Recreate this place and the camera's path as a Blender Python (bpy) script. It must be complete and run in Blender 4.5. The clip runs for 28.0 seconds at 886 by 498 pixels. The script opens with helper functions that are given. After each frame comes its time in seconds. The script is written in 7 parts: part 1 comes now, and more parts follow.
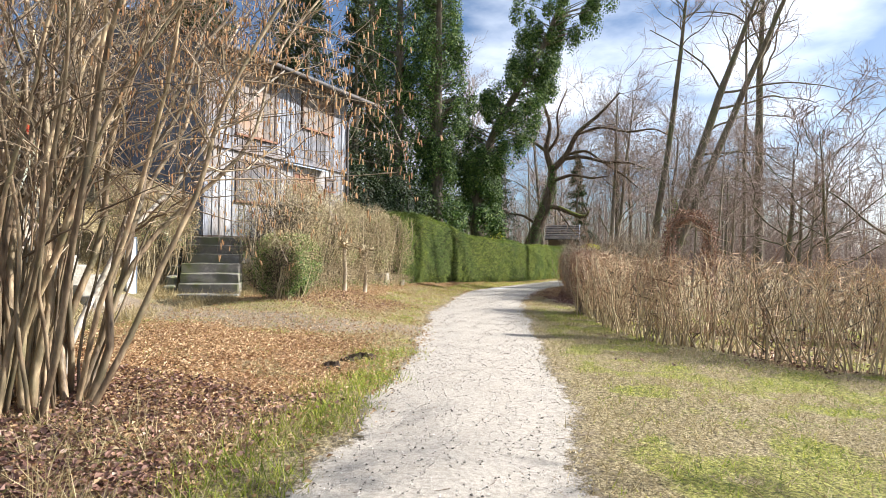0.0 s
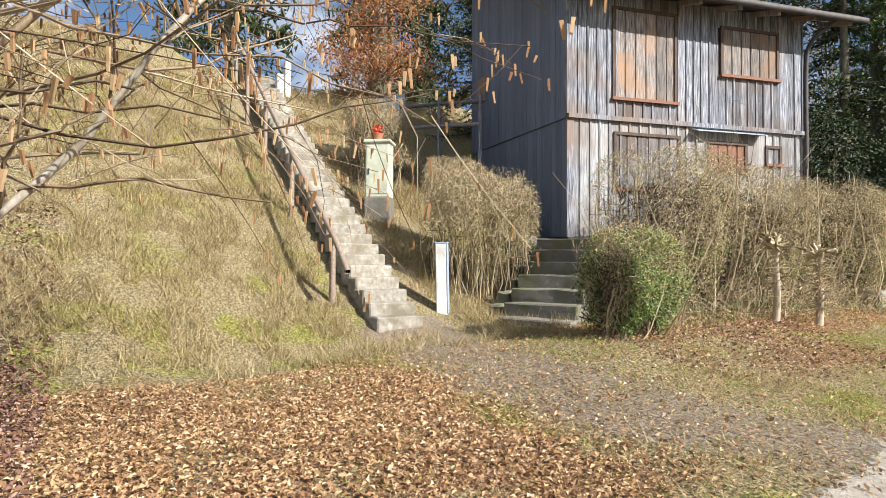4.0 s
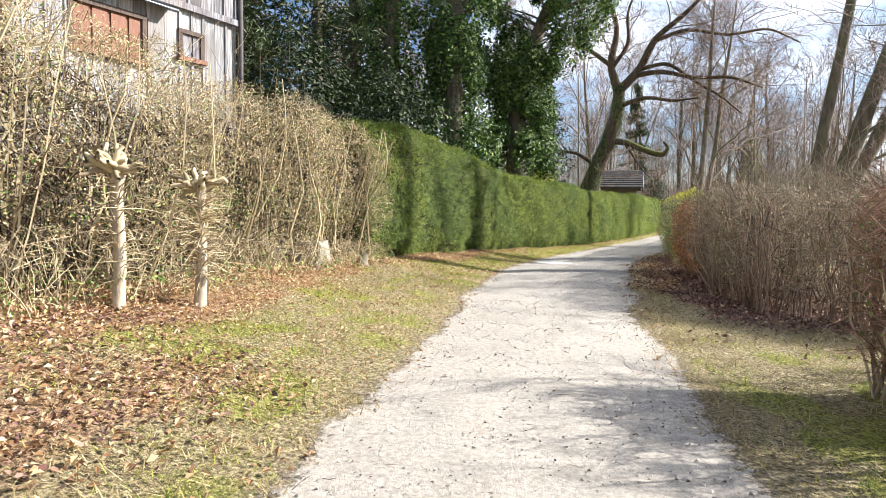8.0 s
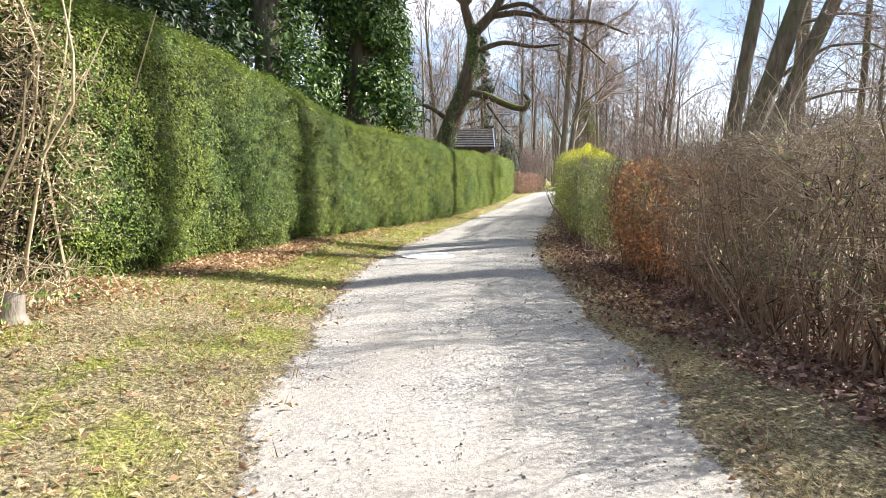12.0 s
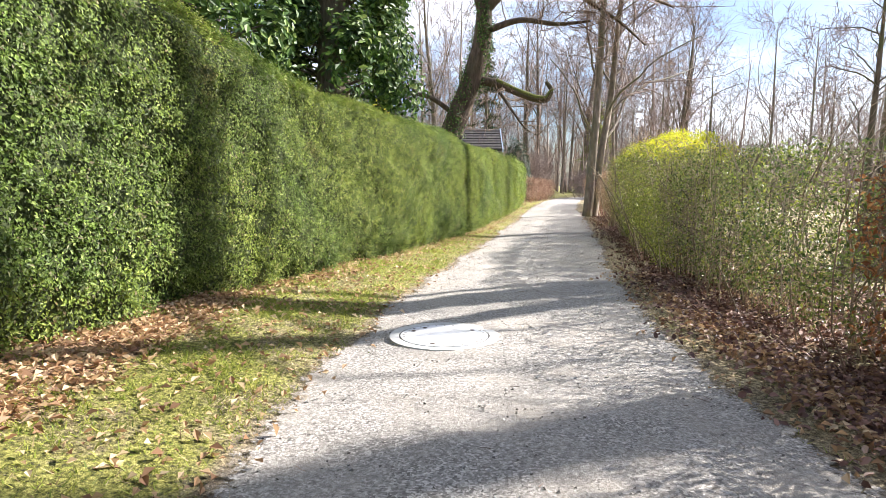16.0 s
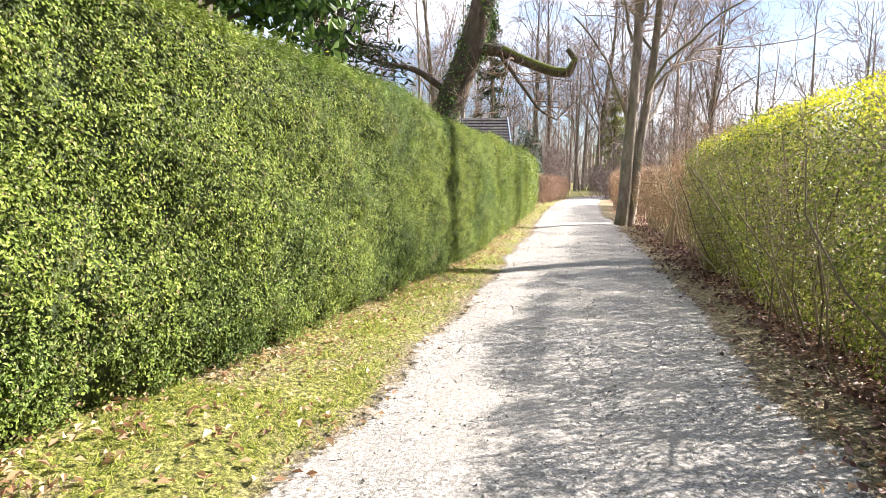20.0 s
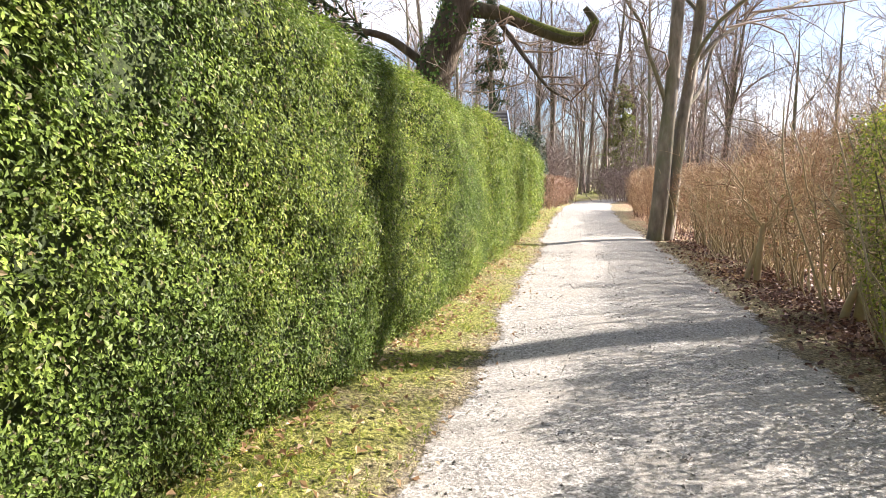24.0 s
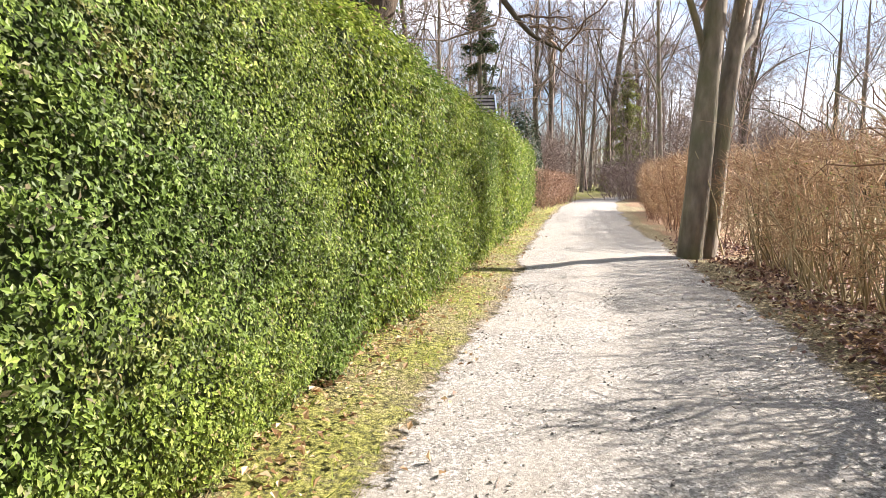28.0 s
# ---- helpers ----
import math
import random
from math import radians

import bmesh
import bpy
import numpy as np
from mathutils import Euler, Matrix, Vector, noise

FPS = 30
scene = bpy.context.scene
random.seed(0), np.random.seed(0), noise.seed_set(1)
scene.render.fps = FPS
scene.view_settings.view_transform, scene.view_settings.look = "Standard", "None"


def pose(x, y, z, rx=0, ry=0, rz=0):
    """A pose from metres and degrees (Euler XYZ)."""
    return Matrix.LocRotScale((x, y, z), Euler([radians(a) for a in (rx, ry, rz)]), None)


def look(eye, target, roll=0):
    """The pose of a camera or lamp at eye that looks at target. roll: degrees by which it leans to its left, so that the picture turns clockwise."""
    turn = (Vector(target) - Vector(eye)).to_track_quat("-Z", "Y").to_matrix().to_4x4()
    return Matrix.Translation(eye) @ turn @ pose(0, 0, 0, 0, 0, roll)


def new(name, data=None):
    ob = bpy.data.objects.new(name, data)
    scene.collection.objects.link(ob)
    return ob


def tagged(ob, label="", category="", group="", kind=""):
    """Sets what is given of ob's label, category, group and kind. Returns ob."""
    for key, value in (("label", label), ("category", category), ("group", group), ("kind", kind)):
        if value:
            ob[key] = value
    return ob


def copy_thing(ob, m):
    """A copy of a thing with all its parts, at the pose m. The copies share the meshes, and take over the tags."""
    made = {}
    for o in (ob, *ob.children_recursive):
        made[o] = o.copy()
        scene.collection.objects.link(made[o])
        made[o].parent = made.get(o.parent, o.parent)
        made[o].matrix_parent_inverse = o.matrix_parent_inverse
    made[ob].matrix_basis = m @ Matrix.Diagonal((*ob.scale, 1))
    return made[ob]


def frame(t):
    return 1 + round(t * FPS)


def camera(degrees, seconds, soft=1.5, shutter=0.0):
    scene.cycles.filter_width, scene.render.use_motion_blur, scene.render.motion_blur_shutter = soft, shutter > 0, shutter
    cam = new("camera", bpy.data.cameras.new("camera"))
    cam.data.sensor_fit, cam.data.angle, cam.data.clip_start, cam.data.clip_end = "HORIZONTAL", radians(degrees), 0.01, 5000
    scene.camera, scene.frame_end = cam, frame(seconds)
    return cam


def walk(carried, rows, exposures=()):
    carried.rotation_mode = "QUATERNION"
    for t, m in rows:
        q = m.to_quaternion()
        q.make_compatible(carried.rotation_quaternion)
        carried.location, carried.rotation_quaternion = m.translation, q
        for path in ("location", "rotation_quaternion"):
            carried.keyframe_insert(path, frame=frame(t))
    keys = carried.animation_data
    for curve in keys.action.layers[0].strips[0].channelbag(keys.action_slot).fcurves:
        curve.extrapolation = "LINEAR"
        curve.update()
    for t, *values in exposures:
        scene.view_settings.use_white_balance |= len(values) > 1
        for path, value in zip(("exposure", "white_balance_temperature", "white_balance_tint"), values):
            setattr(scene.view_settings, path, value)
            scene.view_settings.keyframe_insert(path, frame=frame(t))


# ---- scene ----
cam = camera(72.9, 28.0, soft=0.4)
PATH = [
    (0, (2.262, -3.478, 1.196), (1.817, -1.529, 1.236), 0.6),
    (0.5, (2.209, -2.858, 1.223), (1.759, -0.91, 1.26), 0.5),
    (1, (2.141, -2.224, 1.229), (1.367, -0.38, 1.262), 0.2),
    (1.5, (2.068, -1.575, 1.268), (0.737, -0.082, 1.304), 0.0),
    (2, (2.049, -0.9, 1.242), (0.39, 0.217, 1.285), 0.3),
    (2.5, (1.972, -0.248, 1.216), (0.274, 0.807, 1.27), 0.2),
    (3, (1.869, 0.408, 1.26), (0.167, 1.457, 1.308), 0.3),
    (3.5, (1.724, 1.085, 1.317), (0.022, 2.134, 1.356), 0.3),
    (5.5, (1.19, 3.854, 1.266), (-0.51, 4.906, 1.316), 0.3),
    (6, (1.039, 4.527, 1.266), (-0.555, 5.734, 1.31), 0.6),
    (6.5, (0.876, 5.178, 1.262), (-0.547, 6.582, 1.292), 0.4),
    (7, (0.691, 5.804, 1.241), (-0.557, 7.367, 1.249), 0.5),
    (7.5, (0.561, 6.398, 1.228), (-0.32, 8.193, 1.187), 1.2),
    (8, (0.404, 7.049, 1.228), (-0.154, 8.966, 1.109), 0.8),
    (8.5, (0.287, 7.709, 1.199), (0.084, 9.688, 0.998), 0.8),
    (9, (0.133, 8.376, 1.186), (0.073, 10.362, 0.96), 0.2),
    (9.5, (0.066, 9.078, 1.19), (0.014, 11.064, 0.959), 0.6),
    (10, (-0.063, 9.776, 1.228), (-0.109, 11.762, 0.995), 0.3),
    (10.5, (-0.188, 10.488, 1.242), (-0.236, 12.474, 1.011), 0.3),
    (11, (-0.293, 11.17, 1.286), (-0.335, 13.155, 1.044), 0.8),
    (11.5, (-0.452, 11.774, 1.335), (-0.499, 13.76, 1.097), 0.2),
    (13.5, (-1.131, 14.058, 1.229), (-1.163, 16.043, 0.989), -0.1),
    (14, (-1.156, 14.707, 1.224), (-1.19, 16.694, 0.996), -0.2),
    (14.5, (-1.179, 15.392, 1.253), (-1.213, 17.379, 1.022), -0.6),
    (15, (-1.18, 16.08, 1.248), (-1.213, 18.066, 1.018), -0.2),
    (15.5, (-1.144, 16.741, 1.251), (-1.175, 18.727, 1.021), -0.3),
    (16, (-1.032, 17.398, 1.253), (-1.061, 19.386, 1.037), 0.1),
    (16.5, (-0.928, 18.13, 1.295), (-0.957, 20.118, 1.08), -0.1),
    (17, (-0.854, 18.779, 1.295), (-0.883, 20.767, 1.079), -0.1),
    (17.5, (-0.817, 19.507, 1.339), (-0.844, 21.495, 1.121), 0.4),
    (18, (-0.824, 20.133, 1.347), (-0.853, 22.12, 1.124), 0.2),
    (18.5, (-0.703, 20.799, 1.311), (-0.734, 22.786, 1.087), 0.7),
    (19, (-0.637, 21.485, 1.332), (-0.678, 23.473, 1.11), 0.6),
    (19.5, (-0.598, 22.175, 1.342), (-0.651, 24.161, 1.11), 0.2),
    (20, (-0.579, 22.856, 1.32), (-0.634, 24.842, 1.094), -0.0),
    (20.5, (-0.515, 23.521, 1.302), (-0.566, 25.508, 1.083), 0.4),
    (21, (-0.438, 24.159, 1.31), (-0.493, 26.146, 1.085), 0.1),
    (21.5, (-0.349, 24.744, 1.301), (-0.404, 26.732, 1.088), 0.3),
    (23.5, (-0.255, 26.671, 1.278), (-0.317, 28.658, 1.062), 0.0),
    (24, (-0.181, 27.223, 1.284), (-0.239, 29.21, 1.066), -0.0),
    (24.5, (-0.098, 27.772, 1.255), (-0.156, 29.759, 1.035), 0.2),
    (25, (0.015, 28.322, 1.232), (-0.046, 30.308, 1.0), 0.3),
    (25.5, (0.131, 28.866, 1.237), (0.066, 30.852, 1.012), -0.2),
    (26, (0.311, 29.403, 1.229), (0.251, 31.389, 0.997), 0.2),
    (26.5, (0.478, 29.972, 1.229), (0.413, 31.958, 1.001), -0.3),
    (27, (0.65, 30.519, 1.204), (0.587, 32.504, 0.973), 0.0),
    (27.5, (0.745, 31.094, 1.2), (0.676, 33.08, 0.978), -0.4),
    (28, (0.777, 31.725, 1.173), (0.712, 33.712, 0.952), -0.4),
]
walk(cam, [(t, look(eye, target, roll)) for t, eye, target, roll in PATH], [(t, s + 0.06, k, 10 if t < 15 else 14) for t, s, k in ((0, 1.2, 6150), (2, 1.35, 6250), (3, 1.1, 6300), (6, 0.8, 6250), (7, 1.15, 6250), (9, 1.45, 6050), (14, 1.6, 6050), (17, 1.65, 6150), (20, 1.78, 6200), (24, 1.65, 6300), (28, 1.55, 6400))])

# ---- light ----
SUN_FROM = Vector((1.0, 0.43, 0.72))
world = bpy.data.worlds.new("world")
scene.world = world
world.use_nodes = True
wn, wl = world.node_tree.nodes, world.node_tree.links
wn.clear()
sky = wn.new("ShaderNodeTexSky")
sky.sky_type, sky.sun_disc = "NISHITA", False
sky.sun_elevation, sky.sun_rotation = math.asin(SUN_FROM.normalized().z), math.atan2(SUN_FROM.x, SUN_FROM.y)
sky.air_density, sky.dust_density, sky.ozone_density = 1.0, 1.6, 3.5
wco = wn.new("ShaderNodeTexCoord")
wmap = wn.new("ShaderNodeMapping")
wmap.inputs["Scale"].default_value = (1.0, 1.0, 2.6)
wcl = wn.new("ShaderNodeTexNoise")
wcl.inputs["Scale"].default_value, wcl.inputs["Detail"].default_value = 2.2, 7.0
wra = wn.new("ShaderNodeValToRGB")
wra.color_ramp.elements[0].position, wra.color_ramp.elements[1].position = 0.47, 0.7
wmx = wn.new("ShaderNodeMixRGB")
wmx.inputs[2].default_value = (13.0, 13.2, 13.5, 1)
wbg = wn.new("ShaderNodeBackground")
wbg.inputs["Strength"].default_value = 0.06
wou = wn.new("ShaderNodeOutputWorld")
wl.new(wco.outputs["Generated"], wmap.inputs["Vector"])
wl.new(wmap.outputs["Vector"], wcl.inputs["Vector"])
wl.new(wcl.outputs["Fac"], wra.inputs["Fac"])
wl.new(wra.outputs["Color"], wmx.inputs[0])
wl.new(sky.outputs["Color"], wmx.inputs[1])
wl.new(wmx.outputs["Color"], wbg.inputs["Color"])
wl.new(wbg.outputs["Background"], wou.inputs["Surface"])
sun = new("sun", bpy.data.lights.new("sun", "SUN"))
sun.data.energy, sun.data.angle, sun.data.color = 5.0, radians(0.5), (1.0, 0.93, 0.82)
sun.matrix_world = look(SUN_FROM * 50, (0, 0, 0))

# ---- materials ----
rng = np.random.default_rng(11)


def nodes_of(name):
    m = bpy.data.materials.new(name)
    m.use_nodes = True
    m.node_tree.nodes.clear()
    return m, m.node_tree.nodes, m.node_tree.links


def ramp(nt, fac, stops):
    n, l = nt
    r = n.new("ShaderNodeValToRGB")
    e = r.color_ramp.elements
    while len(e) < len(stops):
        e.new(0.5)
    for k, (p, c) in enumerate(stops):
        e[k].position, e[k].color = p, (*c, 1)
    l.new(fac, r.inputs["Fac"])
    return r.outputs["Color"]


def noise_of(nt, scale, detail=4.0, stretch=(1, 1, 1), rough=0.55, space="Object"):
    n, l = nt
    co, mp, no = n.new("ShaderNodeTexCoord"), n.new("ShaderNodeMapping"), n.new("ShaderNodeTexNoise")
    mp.inputs["Scale"].default_value = stretch
    no.inputs["Scale"].default_value, no.inputs["Detail"].default_value, no.inputs["Roughness"].default_value = scale, detail, rough
    l.new(co.outputs[space], mp.inputs["Vector"])
    l.new(mp.outputs["Vector"], no.inputs["Vector"])
    return no.outputs["Fac"]


def mixed(nt, fac, a, b, how="MIX"):
    n, l = nt
    m = n.new("ShaderNodeMixRGB")
    m.blend_type = how
    for k, v in enumerate((fac, a, b)):
        if isinstance(v, (int, float)):
            m.inputs[k].default_value = v
        elif isinstance(v, tuple):
            m.inputs[k].default_value = (*v, 1)
        else:
            l.new(v, m.inputs[k])
    return m.outputs["Color"]


def surface(name, stops, scale, rough=0.85, bump=0.0, bscale=60.0, stretch=(1, 1, 1), stain=None, stain_scale=1.0, metal=0.0, vary=0.0, bdist=0.01):
    """Noise-coloured solid: stops over a fine noise, an optional second colour over a broad one, relief, and a variation from piece to piece."""
    m, n, l = nodes_of(name)
    nt = (n, l)
    col = ramp(nt, noise_of(nt, scale, 5.0, stretch), stops)
    if stain:
        f = ramp(nt, noise_of(nt, stain_scale, 4.0), [(0.45, (0, 0, 0)), (0.68, (1, 1, 1))])
        col = mixed(nt, f, col, stain)
    if vary:
        info = n.new("ShaderNodeObjectInfo")
        hs = n.new("ShaderNodeHueSaturation")
        mr = n.new("ShaderNodeMapRange")
        mr.inputs["To Min"].default_value, mr.inputs["To Max"].default_value = 1 - vary, 1 + vary
        l.new(info.outputs["Random"], mr.inputs["Value"])
        l.new(mr.outputs["Result"], hs.inputs["Value"])
        l.new(col, hs.inputs["Color"])
        col = hs.outputs["Color"]
    bs, out = n.new("ShaderNodeBsdfPrincipled"), n.new("ShaderNodeOutputMaterial")
    bs.inputs["Roughness"].default_value, bs.inputs["Metallic"].default_value = rough, metal
    l.new(col, bs.inputs["Base Color"])
    if bump:
        b = n.new("ShaderNodeBump")
        b.inputs["Strength"].default_value, b.inputs["Distance"].default_value = bump, bdist
        l.new(noise_of(nt, bscale, 6.0, stretch), b.inputs["Height"])
        l.new(b.outputs["Normal"], bs.inputs["Normal"])
    l.new(bs.outputs["BSDF"], out.inputs["Surface"])
    return m


def leafy(name, stops, through_light=0.35, gloss=0.5, patch=None, patch_scale=0.8, clump=0.0, dead=None, shine=0.5):
    """Leaves: a colour for each leaf, broad patches, shade of hollows painted in clumps, light that shines through."""
    m, n, l = nodes_of(name)
    nt = (n, l)
    geo = n.new("ShaderNodeNewGeometry")
    col = ramp(nt, geo.outputs["Random Per Island"], stops)
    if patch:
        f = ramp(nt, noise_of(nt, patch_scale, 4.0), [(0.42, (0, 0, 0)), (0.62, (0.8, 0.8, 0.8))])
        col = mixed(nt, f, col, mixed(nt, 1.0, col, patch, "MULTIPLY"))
    if dead:
        f = ramp(nt, noise_of(nt, 2.1, 6.0, rough=0.7), [(0.6, (0, 0, 0)), (0.68, (0.75, 0.75, 0.75))])
        col = mixed(nt, f, col, dead)
    # darkens leaves in noise clumps, so shaded hollows are painted into the colour
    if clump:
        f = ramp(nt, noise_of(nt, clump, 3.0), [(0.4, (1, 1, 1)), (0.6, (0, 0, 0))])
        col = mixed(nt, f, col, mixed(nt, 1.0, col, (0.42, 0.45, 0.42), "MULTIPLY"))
    bs, tr, mx, out = n.new("ShaderNodeBsdfPrincipled"), n.new("ShaderNodeBsdfTranslucent"), n.new("ShaderNodeMixShader"), n.new("ShaderNodeOutputMaterial")
    bs.inputs["Roughness"].default_value, bs.inputs["Specular IOR Level"].default_value = gloss, shine
    l.new(col, bs.inputs["Base Color"])
    l.new(col, tr.inputs["Color"])
    mx.inputs[0].default_value = through_light
    l.new(bs.outputs["BSDF"], mx.inputs[1])
    l.new(tr.outputs["BSDF"], mx.inputs[2])
    l.new(mx.outputs["Shader"], out.inputs["Surface"])
    return m


def twiggy(name, stops, rough=0.8):
    """Bark of thin twigs: a colour for each twig."""
    m, n, l = nodes_of(name)
    nt = (n, l)
    geo = n.new("ShaderNodeNewGeometry")
    col = ramp(nt, geo.outputs["Random Per Island"], stops)
    f = noise_of(nt, 30.0, 3.0)
    col = mixed(nt, f, col, mixed(nt, 0.55, col, (0.5, 0.48, 0.45), "MULTIPLY"))
    bs, out = n.new("ShaderNodeBsdfPrincipled"), n.new("ShaderNodeOutputMaterial")
    bs.inputs["Roughness"].default_value = rough
    l.new(col, bs.inputs["Base Color"])
    l.new(bs.outputs["BSDF"], out.inputs["Surface"])
    return m


M_BARK = surface("bark", [(0.3, (0.07, 0.055, 0.04)), (0.55, (0.16, 0.13, 0.1)), (0.75, (0.25, 0.21, 0.17))], 9, 0.95, 0.9, 22, (1, 1, 0.25), (0.10, 0.11, 0.05), 1.6, bdist=0.03)
M_BARK_GREY = surface("grey_bark", [(0.3, (0.12, 0.1, 0.08)), (0.55, (0.24, 0.2, 0.16)), (0.75, (0.36, 0.31, 0.26))], 8, 0.95, 0.7, 25, (1, 1, 0.3), (0.16, 0.16, 0.09), 1.3, bdist=0.02)
M_BARK_OAK = surface("oak_bark", [(0.3, (0.05, 0.035, 0.025)), (0.55, (0.12, 0.085, 0.06)), (0.75, (0.2, 0.15, 0.11))], 7, 0.95, 1.0, 16, (1, 1, 0.35), (0.09, 0.08, 0.04), 1.2, bdist=0.04)
M_MOSS = surface("moss", [(0.3, (0.06, 0.07, 0.015)), (0.7, (0.22, 0.24, 0.05))], 25, 1.0, 0.8, 60)
M_HAZEL = twiggy("hazel_bark", [(0, (0.06, 0.042, 0.028)), (0.4, (0.2, 0.14, 0.088)), (0.7, (0.38, 0.295, 0.195)), (1, (0.56, 0.465, 0.335))], 0.5)
M_HAZEL_STEM = surface("hazel_stem_bark", [(0.3, (0.07, 0.045, 0.028)), (0.5, (0.24, 0.17, 0.105)), (0.7, (0.5, 0.39, 0.25))], 16, 0.6, 0.7, 45, (1, 1, 0.3), (0.13, 0.11, 0.06), 3.5, vary=0.45, bdist=0.006)
M_HAZEL_PALE = surface("pale_hazel_bark", [(0.3, (0.22, 0.19, 0.15)), (0.5, (0.44, 0.4, 0.34)), (0.7, (0.62, 0.58, 0.52))], 16, 0.6, 0.5, 45, (1, 1, 0.3), (0.2, 0.17, 0.12), 5.0, bdist=0.005)
M_TWIG = twiggy("twig", [(0, (0.11, 0.07, 0.05)), (0.5, (0.26, 0.17, 0.12)), (1, (0.46, 0.35, 0.26))])
M_TWIG_GREY = twiggy("grey_twig", [(0, (0.12, 0.095, 0.07)), (0.5, (0.33, 0.26, 0.18)), (1, (0.58, 0.49, 0.36))])
M_TWIG_PALE = twiggy("pale_twig", [(0, (0.2, 0.15, 0.09)), (0.5, (0.46, 0.37, 0.23)), (1, (0.68, 0.58, 0.38))])
M_TWIG_RED = twiggy("reddish_twig", [(0, (0.14, 0.075, 0.05)), (0.5, (0.38, 0.21, 0.14)), (1, (0.62, 0.44, 0.31))])
# near-black twig colour with the shade deep inside a hedge painted in
M_TWIG_SHADE = twiggy("shade_dark_inner_twig", [(0, (0.025, 0.018, 0.013)), (0.6, (0.06, 0.044, 0.032)), (1, (0.11, 0.082, 0.06))])
M_TWIG_FAR = twiggy("far_twig", [(0, (0.17, 0.115, 0.1)), (0.5, (0.31, 0.23, 0.195)), (1, (0.47, 0.38, 0.33))])
M_CATKIN = leafy("catkin", [(0, (0.28, 0.14, 0.07)), (0.5, (0.46, 0.27, 0.13)), (1, (0.62, 0.45, 0.26))], 0.3, 0.8)
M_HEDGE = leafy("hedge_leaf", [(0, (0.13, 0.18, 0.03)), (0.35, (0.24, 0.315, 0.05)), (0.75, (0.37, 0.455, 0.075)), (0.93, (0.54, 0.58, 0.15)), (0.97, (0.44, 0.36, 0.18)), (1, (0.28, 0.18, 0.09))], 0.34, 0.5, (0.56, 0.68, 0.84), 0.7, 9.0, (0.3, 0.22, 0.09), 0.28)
# near-black green: the hedge's inner shade put into a sheet's colour
M_HEDGE_SHADE = surface("hedge_core_shade", [(0.3, (0.016, 0.02, 0.008)), (0.5, (0.04, 0.055, 0.016)), (0.7, (0.085, 0.1, 0.03))], 30, 1.0, 0.8, 40)
M_IVY = leafy("ivy_leaf", [(0, (0.018, 0.042, 0.011)), (0.5, (0.06, 0.12, 0.024)), (0.9, (0.165, 0.26, 0.055)), (1, (0.32, 0.39, 0.12))], 0.22, 0.5, shine=0.35)
M_YEW = leafy("yew_leaf", [(0, (0.012, 0.025, 0.01)), (0.6, (0.03, 0.055, 0.018)), (1, (0.07, 0.1, 0.035))], 0.1, 0.6)
M_SPRUCE_PALE = leafy("pale_needles", [(0, (0.1, 0.12, 0.035)), (0.6, (0.24, 0.27, 0.075)), (1, (0.42, 0.42, 0.16))], 0.4, 0.6)
M_SPRUCE = leafy("spruce_needles", [(0, (0.018, 0.032, 0.013)), (0.6, (0.045, 0.072, 0.022)), (1, (0.105, 0.135, 0.045))], 0.15, 0.6)
M_FORSYSIDE = leafy("yellow_green_leaf", [(0, (0.07, 0.1, 0.015)), (0.5, (0.24, 0.3, 0.045)), (1, (0.56, 0.57, 0.11))], 0.34, 0.45)
M_FORSYTHIA = leafy("yellow_leaf", [(0, (0.24, 0.3, 0.02)), (0.4, (0.52, 0.55, 0.03)), (1, (0.8, 0.7, 0.05))], 0.5, 0.5)
M_BUSHLEAF = leafy("bush_leaf", [(0, (0.06, 0.12, 0.025)), (0.5, (0.16, 0.25, 0.05)), (1, (0.42, 0.5, 0.17))], 0.38, 0.4)
M_RUST = leafy("beech_leaf", [(0, (0.22, 0.08, 0.035)), (0.5, (0.46, 0.2, 0.08)), (1, (0.64, 0.36, 0.16))], 0.55, 0.5)
M_LITTER = leafy("dead_leaf", [(0, (0.2, 0.1, 0.05)), (0.35, (0.39, 0.235, 0.12)), (0.75, (0.56, 0.385, 0.21)), (1, (0.76, 0.6, 0.39))], 0.3, 0.6)
M_LITTER_DARK = leafy("dark_dead_leaf", [(0, (0.07, 0.034, 0.028)), (0.5, (0.19, 0.095, 0.07)), (0.9, (0.34, 0.2, 0.15)), (1, (0.52, 0.39, 0.3))], 0.1, 0.6)
M_GRASS = leafy("grass_blade", [(0, (0.09, 0.14, 0.016)), (0.5, (0.27, 0.33, 0.035)), (1, (0.54, 0.53, 0.11))], 0.45, 0.55)
M_STRAW = leafy("dry_grass", [(0, (0.2, 0.15, 0.065)), (0.5, (0.38, 0.3, 0.145)), (1, (0.58, 0.49, 0.29))], 0.3, 0.7)
M_WOOD = surface("weathered_board", [(0.32, (0.03, 0.033, 0.044)), (0.5, (0.165, 0.178, 0.215)), (0.7, (0.42, 0.44, 0.49))], 10, 0.85, 0.6, 14, (6, 6, 0.3), (0.19, 0.14, 0.11), 0.6, vary=0.45, bdist=0.008)
M_WOOD_PALE = surface("pale_weathered_board", [(0.3, (0.11, 0.115, 0.135)), (0.5, (0.33, 0.34, 0.365)), (0.7, (0.57, 0.58, 0.6))], 10, 0.85, 0.5, 14, (6, 6, 0.3), (0.24, 0.2, 0.17), 0.6, vary=0.35, bdist=0.008)
